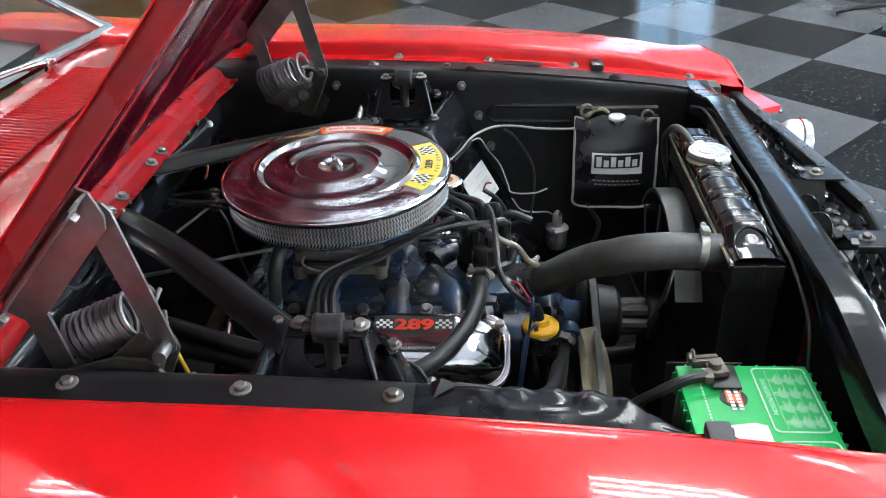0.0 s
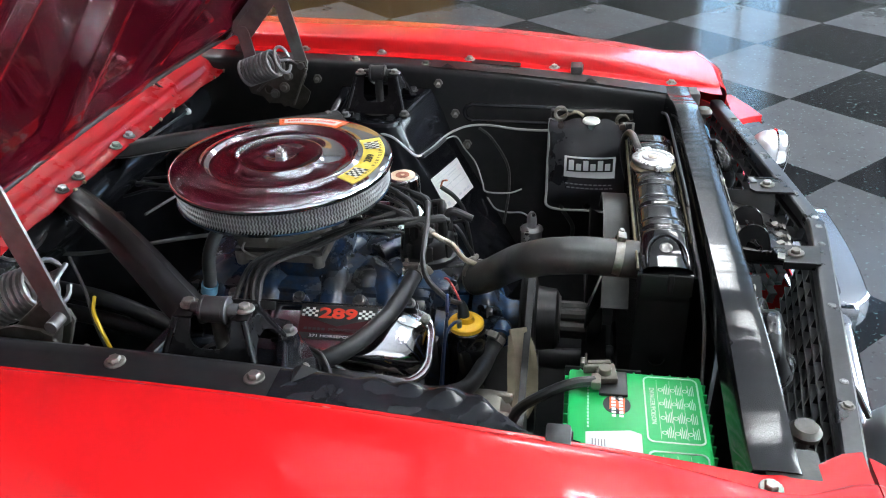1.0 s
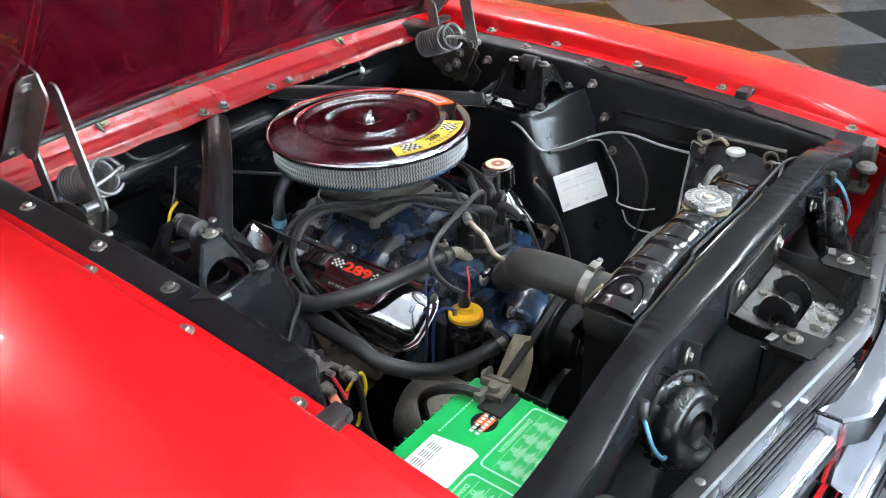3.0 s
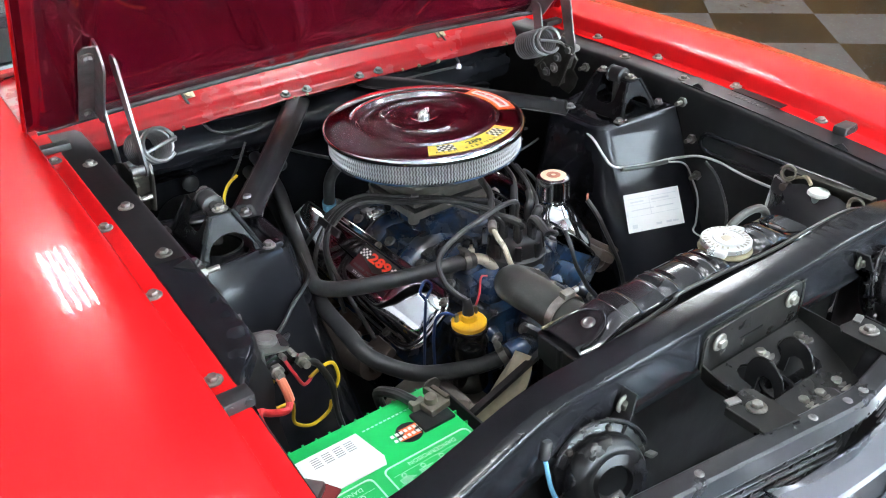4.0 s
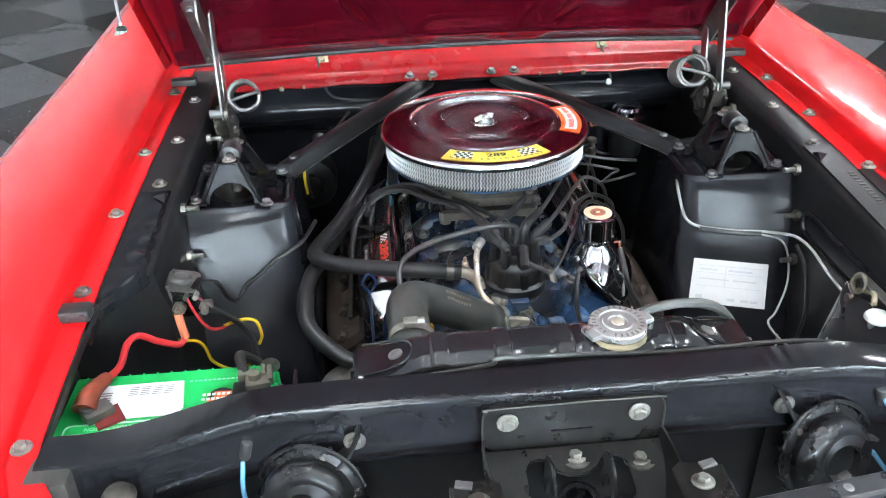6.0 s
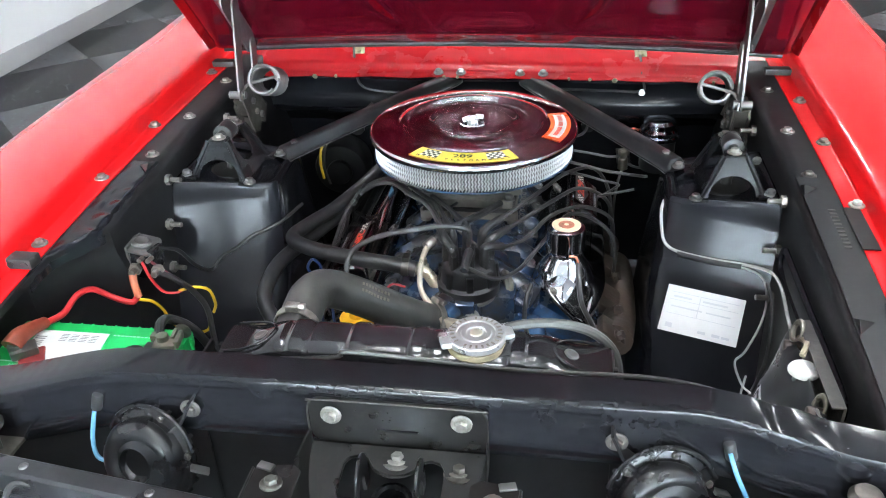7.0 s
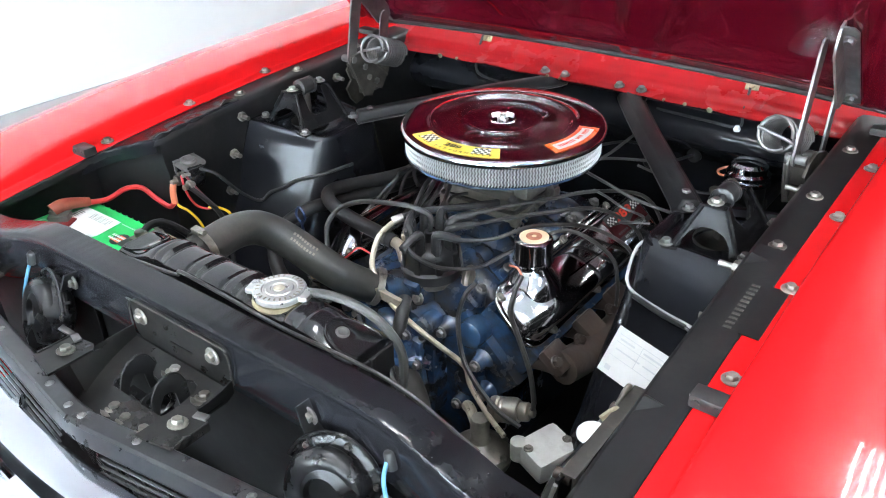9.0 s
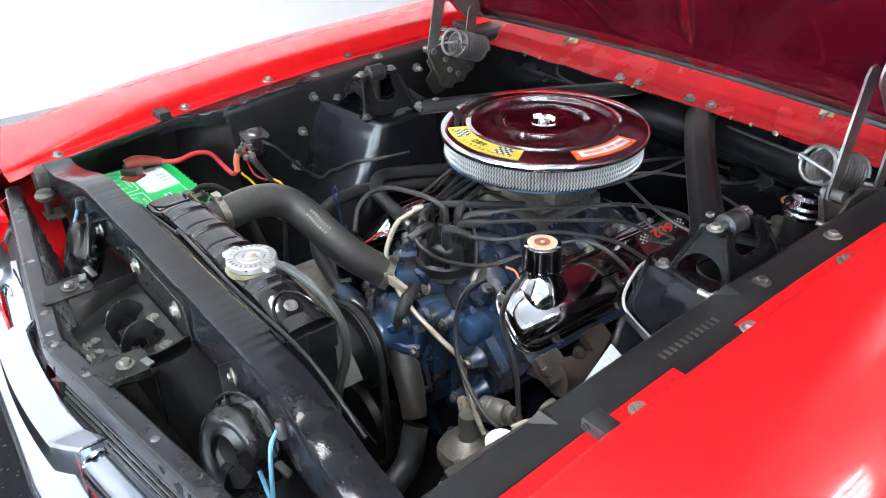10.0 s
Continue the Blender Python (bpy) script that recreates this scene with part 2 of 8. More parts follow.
M_WALLD = paint("dim_grey_wall_paint", (0.17, 0.165, 0.16), 0.7, var=0.05, scale=1.5, bump=0.05, fine=60)
M_WIRE = paint("dark_grey_cable_sleeve", (0.030, 0.0295, 0.029), 0.36, var=0.3, scale=20.0, bump=0.03, fine=200, rvar=0.1, dust=(0.11, 0.105, 0.095), dust_amt=0.35)
M_PLASTIC = paint("black_plastic", (0.0160, 0.0160, 0.0168), 0.31, var=0.25, scale=20.0, bump=0.05, fine=120, rvar=0.1, dust=(0.07, 0.067, 0.06), dust_amt=0.28)
M_CHROME = paint("chrome_plate", (0.74, 0.75, 0.76), 0.10, metal=1.0, var=0.10, scale=6.0, bump=0.02, fine=40, rvar=0.05)
M_COVER = paint("aged_chrome_cover", (0.62, 0.62, 0.63), 0.11, metal=1.0, var=0.18, scale=7.0, bump=0.02, fine=40, rvar=0.06, dust=(0.15, 0.14, 0.13), dust_amt=0.45)
M_PLATED = paint("dull_plated_metal", (0.52, 0.52, 0.51), 0.30, metal=0.75, var=0.15, scale=40.0, bump=0.04)
M_HANG = paint("tan_grimy_plate", (0.16, 0.145, 0.115), 0.45, metal=0.3, var=0.4, scale=30.0, bump=0.1)
M_BARF = paint("scuffed_satin_bar_paint", (0.0140, 0.0143, 0.0158), 0.29, var=0.4, scale=14.0, bump=0.06, fine=60, dust=(0.10, 0.10, 0.10), dust_amt=0.18, rvar=0.1, spec=0.5)
M_PALE = paint("pale_grey_casing_paint", (0.62, 0.61, 0.58), 0.4, var=0.15, scale=20.0, bump=0.03, dust=(0.25, 0.22, 0.18), dust_amt=0.3)
M_LID = paint("smoked_chrome_lid", (0.60, 0.60, 0.62), 0.06, metal=1.0, var=0.05, scale=6.0, bump=0.008, fine=40, rvar=0.03)
M_BUMPER = paint("bumper_chrome", (0.62, 0.64, 0.69), 0.09, metal=1.0, var=0.06, scale=5.0, bump=0.02, fine=30, rvar=0.05)
M_ALU = paint("brushed_aluminium", (0.72, 0.72, 0.73), 0.35, metal=1.0, var=0.12, scale=12.0, bump=0.08, fine=150)
M_ZINC = paint("zinc_plated_bolt", (0.29, 0.275, 0.245), 0.40, metal=0.8, var=0.4, scale=60.0, bump=0.15, fine=300, each=0.35, dust=(0.08, 0.068, 0.052), dust_amt=0.35)
M_STEEL = paint("grey_spring_steel", (0.22, 0.215, 0.21), 0.40, metal=0.85, var=0.35, scale=20.0, bump=0.12, fine=150, dust=(0.16, 0.13, 0.10), dust_amt=0.4)
M_HINGE = paint("grimy_hinge_steel", (0.105, 0.096, 0.082), 0.42, metal=0.5, var=0.5, scale=24.0, bump=0.2, fine=120, dust=(0.05, 0.044, 0.036), dust_amt=0.7)
M_BLUE = paint("blue_engine_paint", (0.026, 0.068, 0.146), 0.24, var=0.6, scale=12.0, bump=0.5, fine=60, dust=(0.060, 0.058, 0.054), dust_amt=0.7, spec=0.8, grime=((0.026, 0.0245, 0.023), 0.92, 13.0, 0.42, 0.57))
M_BLUED = paint("oily_blue_cast_paint", (0.023, 0.052, 0.110), 0.26, var=0.75, scale=15.0, bump=0.5, fine=55, dust=(0.080, 0.075, 0.068), dust_amt=0.95, spec=0.75, grime=((0.034, 0.032, 0.029), 0.9, 16.0, 0.42, 0.58))
M_CAST = paint("grey_cast_metal", (0.27, 0.25, 0.215), 0.40, metal=0.55, var=0.35, scale=16.0, bump=0.3, fine=120, dust=(0.09, 0.075, 0.058), dust_amt=0.6)
M_RUST = paint("brown_cast_iron", (0.056, 0.049, 0.044), 0.46, metal=0.3, var=0.5, scale=14.0, bump=0.4, fine=100, var_to=(0.085, 0.054, 0.040))
M_BRASS = paint("brass_line", (0.50, 0.45, 0.35), 0.30, metal=0.45, var=0.12, scale=30.0, bump=0.03, fine=150)
M_GREEN = paint("green_battery_plastic", (0.012, 0.48, 0.11), 0.36, var=0.08, scale=10.0, bump=0.02, fine=120, rvar=0.06)
M_WHITE = paint("white_label_paper", (0.80, 0.80, 0.79), 0.45, var=0.06, scale=20.0, bump=0.02)
M_GREYINK = paint("grey_print", (0.25, 0.25, 0.25), 0.5, var=0.1, bump=0.0)
M_FAINT = paint("faint_grey_print", (0.66, 0.67, 0.69), 0.5, var=0.1, bump=0.0)
M_INK = paint("black_print", (0.012, 0.012, 0.012), 0.45, var=0.1, bump=0.0)
M_YELLOW = paint("yellow_plastic", (0.80, 0.42, 0.012), 0.35, var=0.1, scale=20.0, bump=0.02)
M_DECALY = paint("yellow_decal", (0.86, 0.66, 0.10), 0.3, var=0.08, scale=20.0, bump=0.0)
M_ORANGE = paint("orange_decal", (0.85, 0.14, 0.03), 0.3, var=0.08, scale=20.0, bump=0.0)
M_REDINK = paint("red_print", (0.78, 0.05, 0.02), 0.35, var=0.08, bump=0.0)
M_REDW = paint("red_wire_sleeve", (0.55, 0.03, 0.035), 0.4, var=0.15, scale=20.0, bump=0.02)
M_BOOT = paint("rust_red_boot", (0.25, 0.05, 0.027), 0.5, var=0.3, scale=25.0, bump=0.1)
M_ORW = paint("salmon_wire_sleeve", (0.72, 0.22, 0.12), 0.4, var=0.1, bump=0.02)
M_YW = paint("yellow_wire_sleeve", (0.80, 0.52, 0.02), 0.4, var=0.1, bump=0.02)
M_BLW = paint("light_blue_wire_sleeve", (0.10, 0.27, 0.40), 0.4, var=0.1, bump=0.02)
M_WHW = paint("pale_wire_sleeve", (0.42, 0.42, 0.40), 0.45, var=0.15, bump=0.02)
M_PLASTW = paint("white_plastic", (0.78, 0.78, 0.74), 0.4, var=0.06, bump=0.02)
M_TAN = paint("yellowed_plastic", (0.36, 0.31, 0.21), 0.5, var=0.3, scale=25.0, bump=0.1)
M_PAPER = paint("filter_paper", (0.24, 0.235, 0.225), 0.8, var=0.1, scale=30.0, bump=0.1)
# Core black, used too where the depth of the bay falls into shade.
M_CORE = paint("core_and_underbay_black", (0.0165, 0.0165, 0.0168), 0.55, var=0.4, scale=10.0, bump=0.15, spec=0.2)
M_SEAM = paint("dried_sealant", (0.26, 0.22, 0.13), 0.7, var=0.5, scale=40.0, bump=0.4)
M_TYRE = paint("tyre_rubber", (0.018, 0.018, 0.018), 0.75, var=0.2, bump=0.2)
M_SKIRT = paint("mid_grey_vinyl_skirting", (0.30, 0.30, 0.305), 0.45, var=0.1, scale=2.0, bump=0.03)
M_GREYK = paint("grey_vinyl_skirting", (0.13, 0.13, 0.13), 0.5, var=0.1, scale=2.0, bump=0.03)
M_WALL = paint("white_wall_paint", (0.62, 0.62, 0.625), 0.7, var=0.03, scale=1.5, bump=0.05, fine=60)
M_CEIL = paint("white_ceiling_paint", (0.62, 0.62, 0.63), 0.8, var=0.04, scale=1.0, bump=0.05)
M_BROWN = paint("brown_board_paint", (0.42, 0.22, 0.06), 0.4, var=0.3, scale=3.0, bump=0.05)
M_LAMP = glow("fluorescent_tube", (0.93, 0.975, 1.0), 34.0)
M_DAY = glow("bright_daylight_outside", (0.80, 0.90, 1.0), 9.0)
M_SKYGLOW = glow("daylight_outside", (0.45, 0.70, 1.0), 1.6)


def tile_paint(name, col, fleck, flip_col):
    """Vinyl tile with pale and dark flecks."""
    m = paint(name, col, 0.15, spec=0.07, var=0.14, scale=5.0, bump=0.02, fine=60, rvar=0.015, each=0.06)
    nt = m.node_tree
    nd, ln = nt.nodes, nt.links
    p = nd["Principled BSDF"]
    src = p.inputs["Base Color"].links[0].from_socket
    co = nd.new("ShaderNodeTexCoord")
    for sc, lo, hi, c, amt in ((55.0, 0.64, 0.69, fleck, 0.45), (38.0, 0.66, 0.71, flip_col, 0.5)):
        n = nd.new("ShaderNodeTexNoise")
        n.inputs["Scale"].default_value, n.inputs["Detail"].default_value = sc, 2.0
        ln.new(co.outputs["Object"], n.inputs["Vector"])
        r = nd.new("ShaderNodeMapRange")
        r.inputs["From Min"].default_value, r.inputs["From Max"].default_value, r.inputs["To Max"].default_value = lo, hi, amt
        ln.new(n.outputs["Fac"], r.inputs["Value"])
        x = nd.new("ShaderNodeMix")
        x.data_type = "RGBA"
        x.inputs["B"].default_value = (*c, 1)
        ln.new(r.outputs["Result"], x.inputs["Factor"])
        ln.new(src, x.inputs["A"])
        src = x.outputs["Result"]
    ln.new(src, p.inputs["Base Color"])
    return m


M_TILED = tile_paint("charcoal_vinyl_tile", (0.0075, 0.0077, 0.0090), (0.10, 0.18, 0.18), (0.02, 0.02, 0.02))
M_TILEL = tile_paint("grey_vinyl_tile", (0.064, 0.065, 0.069), (0.13, 0.19, 0.19), (0.02, 0.02, 0.02))


def glass_mat(name, tint, rough=0.0):
    m = bpy.data.materials.new(name)
    m.use_nodes = True
    p = m.node_tree.nodes["Principled BSDF"]
    p.inputs["Base Color"].default_value = (*tint, 1)
    p.inputs["Roughness"].default_value = rough
    p.inputs["Transmission Weight"].default_value = 1.0
    p.inputs["IOR"].default_value = 1.45
    return m


M_GLASS = glass_mat("clear_glass", (0.92, 0.96, 0.95))

# ---- room ----
TILE = 0.638
TU, TV = V(-0.709, -0.705), V(-0.705, 0.709)
WEST, EAST, SOUTH, NORTH, TOP = -3.02, 6.6, -5.5, 7.0, 4.0

b = bm_new()
box(b, ((WEST + EAST) / 2, (SOUTH + NORTH) / 2, -0.056), (EAST - WEST + 0.6, NORTH - SOUTH + 0.6, 0.1))
floor = single("floor", b, M_GREYK, "checkered charcoal and grey vinyl tile floor", "floor", kind="structure")

for name, c, s in (
    ("wall_west", (WEST - 0.1, (SOUTH + NORTH) / 2, TOP / 2), (0.2, NORTH - SOUTH + 0.4, TOP)),
    ("wall_north", ((WEST + EAST) / 2, NORTH + 0.1, TOP / 2), (EAST - WEST, 0.2, TOP)),
):
    b = box(bm_new(), c, s)
    single(name, b, M_WALLD if name == "wall_north" else M_WALL, "plain grey painted showroom wall" if name == "wall_north" else "plain white painted showroom wall", "wall", kind="structure")
# the shop front: a wall with three wide windows
SW = ((-1.9, 0.0), (0.5, 2.4), (2.9, 4.8))
SZ0, SZ1 = 0.45, 2.75
b = bm_new()
edges = [WEST] + [x for w in SW for x in w] + [EAST]
for x0, x1 in zip(edges[0::2], edges[1::2]):
    box(b, ((x0 + x1) / 2, SOUTH - 0.1, TOP / 2), (x1 - x0, 0.2, TOP))
for x0, x1 in SW:
    box(b, ((x0 + x1) / 2, SOUTH - 0.1, SZ0 / 2), (x1 - x0 - 0.001, 0.2, SZ0))
    box(b, ((x0 + x1) / 2, SOUTH - 0.1, (SZ1 + TOP) / 2), (x1 - x0 - 0.001, 0.2, TOP - SZ1))
single("wall_south", b, M_WALL, "white painted shop front wall with wide windows", "wall", kind="structure")
for k, (x0, x1) in enumerate(SW):
    wn = thing("window_%d" % (k + 2), ((x0 + x1) / 2, SOUTH, SZ0), "wide shop window with a metal frame and daylight behind", "window", kind="structure")
    b = bm_new()
    for x in (x0 + 0.025, (x0 + x1) / 2, x1 - 0.025):
        box(b, (x, SOUTH - 0.1, (SZ0 + SZ1) / 2), (0.05, 0.08, SZ1 - SZ0 - 0.002), bev=0.005)
    for z in (SZ0 + 0.026, SZ1 - 0.026):
        box(b, ((x0 + x1) / 2, SOUTH - 0.1, z), (x1 - x0 - 0.11, 0.076, 0.05), bev=0.005)
    part("window_frame", b, M_ALU, wn)
    for q in (0, 1):
        xa = x0 + 0.05 + q * ((x1 - x0) / 2 - 0.0)
        pn = part("pane", box(bm_new(), (xa + (x1 - x0) / 4 - 0.05 * q - 0.012, SOUTH - 0.1, (SZ0 + SZ1) / 2), ((x1 - x0) / 2 - 0.09, 0.008, SZ1 - SZ0 - 0.11)), M_GLASS, wn, "clear glass pane")
        pn.visible_shadow = False
single("backdrop", box(bm_new(), (1.5, SOUTH - 1.2, 1.7), (10.0, 0.05, 4.6)), M_DAY, "bright daylight outside the shop windows", "backdrop", kind="structure")
# the east wall has a wide glazed opening, and added brown boards beside it
b = bm_new()
W0, W1, WT = -2.35, -1.55, 3.55
H0, H1, HZ0, HZ1 = -4.7, -2.65, 2.95, 3.8
box(b, (EAST + 0.1, (SOUTH + H0) / 2, TOP / 2), (0.2, H0 - SOUTH, TOP))
box(b, (EAST + 0.1, (H1 + W0) / 2, TOP / 2), (0.2, W0 - H1, TOP))
box(b, (EAST + 0.1, (H0 + H1) / 2, HZ0 / 2), (0.2, H1 - H0 - 0.001, HZ0))
box(b, (EAST + 0.1, (H0 + H1) / 2, (HZ1 + TOP) / 2), (0.2, H1 - H0 - 0.001, TOP - HZ1))
box(b, (EAST + 0.1, (W1 + NORTH) / 2, TOP / 2), (0.2, NORTH - W1, TOP))
box(b, (EAST + 0.1, (W0 + W1) / 2, (WT + TOP) / 2), (0.2, W1 - W0 - 0.001, TOP - WT))
single("wall_east", b, M_WALLD, "grey painted wall with a wide glazed opening", "wall", kind="structure")
win = thing("window_1", (EAST, (W0 + W1) / 2, 0.0), "tall glazed shop window with metal frame and daylight behind", "window", kind="structure")
b = bm_new()
for y in (W0 + 0.03, (W0 + W1) / 2, W1 - 0.03):
    box(b, (EAST + 0.1, y, WT / 2), (0.08, 0.06, WT - 0.002), bev=0.006)
for z in (0.05, WT - 0.035):
    box(b, (EAST + 0.1, (W0 + W1) / 2, z), (0.076, W1 - W0 - 0.13, 0.06), bev=0.006)
part("window_frame", b, M_ALU, win)
for k in (0, 1):
    y = W0 + 0.06 + (k + 0.5) * (W1 - W0 - 0.12) / 2
    pane = part("pane", box(bm_new(), (EAST + 0.1, y, WT / 2), (0.008, (W1 - W0) / 2 - 0.10, WT - 0.14)), M_GLASS, win, "clear glass pane")
    pane.visible_shadow = False
wn = thing("window_5", (EAST, (H0 + H1) / 2, HZ0), "high strip window with a metal frame and daylight behind", "window", kind="structure")
b = bm_new()
for y in (H0 + 0.025, (H0 + H1) / 2, H1 - 0.025):
    box(b, (EAST + 0.1, y, (HZ0 + HZ1) / 2), (0.08, 0.05, HZ1 - HZ0 - 0.002), bev=0.005)
for z in (HZ0 + 0.026, HZ1 - 0.026):
    box(b, (EAST + 0.1, (H0 + H1) / 2, z), (0.076, H1 - H0 - 0.11, 0.05), bev=0.005)
part("window_frame", b, M_ALU, wn)
single("backdrop", box(bm_new(), (EAST + 1.5, -2.9, 2.2), (0.05, 7.0, 6.0)), M_SKYGLOW, "pale blue daylight outside the window", "backdrop", kind="structure")
# Unseen boards, added to give the floor tiles a brown reflection.
b = bm_new()
for i in range(9):
    box(b, (EAST - 0.012, 1.0 + 0.62 * i, 1.2), (0.022, 0.612, 2.4), bev=0.004)
single("brown_boards", b, M_BROWN, "added brown boards on the wall, mirrored in the floor", "panelling", kind="structure")

b = box(bm_new(), ((WEST + EAST) / 2, (SOUTH + NORTH) / 2, TOP + 0.06), (EAST - WEST + 0.4, NORTH - SOUTH + 0.4, 0.12))
single("ceiling", b, M_CEIL, "plain pale grey painted ceiling", "ceiling", kind="structure")
b = bm_new()
box(b, (WEST + 0.008, (SOUTH + NORTH) / 2, 0.055), (0.016, NORTH - SOUTH, 0.11), bev=0.004)
single("baseboard", b, M_SKIRT, "grey vinyl skirting along the white wall", "skirting", kind="structure")

# fluorescent fittings, four tubes in a white tray
lamp = thing("ceiling_light", (1.75, -1.9, TOP), "long white ceiling fitting with four lit fluorescent tubes", "ceiling light", "ceiling lights")
b = bm_new()
box(b, (1.75, -1.9, TOP - 0.012), (0.60, 1.24, 0.02), bev=0.004)
for sx in (-0.3, 0.3):
    box(b, (1.75 + sx, -1.9, TOP - 0.035), (0.012, 1.24, 0.06), bev=0.003)
for sy in (-0.62, 0.62):
    box(b, (1.75, -1.9 + sy, TOP - 0.035), (0.612, 0.012, 0.06), bev=0.003)
part("tray", b, M_WALL, lamp)
for k in range(4):
    x = 1.75 + (k - 1.5) * 0.135
    part("tube", cyl(bm_new(), (x, -2.49, TOP - 0.045), (x, -1.31, TOP - 0.045), 0.014, n=8), M_LAMP, lamp, "lit white tube")
for x, ys in ((-0.4, (-3.45, -0.95, 4.05)), (1.30, (1.35,)), (1.10, (4.45,)), (1.75, (-4.4,)), (4.6, (-4.75, -1.35, 2.7, 5.6))):
    for y in ys:
        copy_thing(lamp, pose(x, y, TOP))

# black foot of a display stand on the floor beyond the car
st = thing("display_stand", (3.9, -2.74, 0.0), "black bent-tube display stand foot on the tiles", "stand")
part("leg", tube(bm_new(), [(4.06, -2.38, 0.015), (4.01, -2.48, 0.05), (3.93, -2.66, 0.09), (3.90, -2.74, 0.12)], 0.014, 8), M_PLASTIC, st)
part("leg", tube(bm_new(), [(3.60, -2.49, 0.015), (3.72, -2.56, 0.06), (3.84, -2.68, 0.10), (3.90, -2.74, 0.12)], 0.014, 8), M_PLASTIC, st)
part("leg", tube(bm_new(), [(4.02, -3.10, 0.015), (3.97, -2.95, 0.06), (3.92, -2.80, 0.10), (3.90, -2.74, 0.12)], 0.014, 8), M_PLASTIC, st)
part("pole", cyl(bm_new(), (3.90, -2.74, 0.09), (3.90, -2.74, 1.05), 0.014, n=12), M_PLASTIC, st)

# ---- the car's body ----
def smooth01(t):
    t = max(0.0, min(1.0, t))
    return t * t * (3 - 2 * t)


def flange_z(y):
    """Height of the fender's bolted flange along the car."""
    if y > 0:
        return 0.8595 + 0.030 * y
    return 0.8595 + 0.035 * y - 0.073 * y * y


car = thing("car", (0.0, 0.0, 0.0), "red vintage coupe with open hood over a black engine bay", "car")

# bolt with washer, shared by all
def bolt_mesh(name, r, h, washer, material=None):
    b = bm_new()
    lathe(b, [(0, 0), (washer, 0), (washer, 0.0018), (washer * 0.92, 0.0026), (r * 1.1, 0.003)], n=16)
    lathe(b, [(r * 1.12, 0.0028), (r * 1.12, h * 0.8), (r * 0.95, h), (r * 0.5, h), (0, h * 0.96)], n=6)
    return mesh_of(name, b, material or M_ZINC, 25)


BOLT = bolt_mesh("bolt", 0.0066, 0.0080, 0.0120)
BOLT_S = bolt_mesh("bolt", 0.0050, 0.0060, 0.0080)
BOLT_DARK = bolt_mesh("bolt", 0.0068, 0.0090, 0.0110, M_STEEL)


def bolt(parent, p, d=(0, 0, 1), mesh=None, spin=0.0, name="bolt"):
    x, y, z = frame_of(d)
    m = Matrix((x, y, z)).transposed().to_4x4()
    m.translation = Vector(p)
    return part(name, mesh or BOLT, None, parent, m=m @ pose(0, 0, 0, 0, 0, spin))


FKEY = [(0.579, 0.000), (0.5815, 0.0015), (0.595, 0.0015), (0.6055, 0.0015), (0.6085, 0.004), (0.6100, 0.016), (0.6125, 0.0265), (0.6175, 0.0315), (0.628, 0.0338), (0.650, 0.0345), (0.685, 0.0338),
        (0.725, 0.0312), (0.765, 0.0268), (0.80, 0.0205), (0.828, 0.0125), (0.848, 0.001), (0.860, -0.016), (0.868, -0.042), (0.872, -0.09), (0.874, -0.16), (0.872, -0.24), (0.866, -0.33), (0.855, -0.42), (0.845, -0.50)]
FPROF = [(p.x, p.z) for p in smooth_path([V(x, 0, z) for x, z in FKEY], 3)]


def fender_pt(y, k):
    x, dz = FPROF[k]
    if dz > 0:
        dz *= 1 - 0.80 * smooth01((-0.52 - y) / 0.29)
    z = flange_z(max(y, -0.70)) + dz
    if y < -0.71:
        x -= 0.046 * smooth01((-0.71 - y) / 0.09) * (1 - smooth01((x - 0.579) / 0.075))
    a = smooth01((x - 0.607) / 0.012)
    if y > 0.42:
        z += 0.02 * smooth01((y - 0.42) / 0.5) * a * (1 - smooth01((x - 0.8) / 0.07))
    return x, y, z


def nose_y(k):
    """Where the fender stops: a seam across, with the flange's tip rounded off."""
    x = FPROF[k][0]
    return -0.802 + 0.030 * smooth01((x - 0.70) / 0.15)


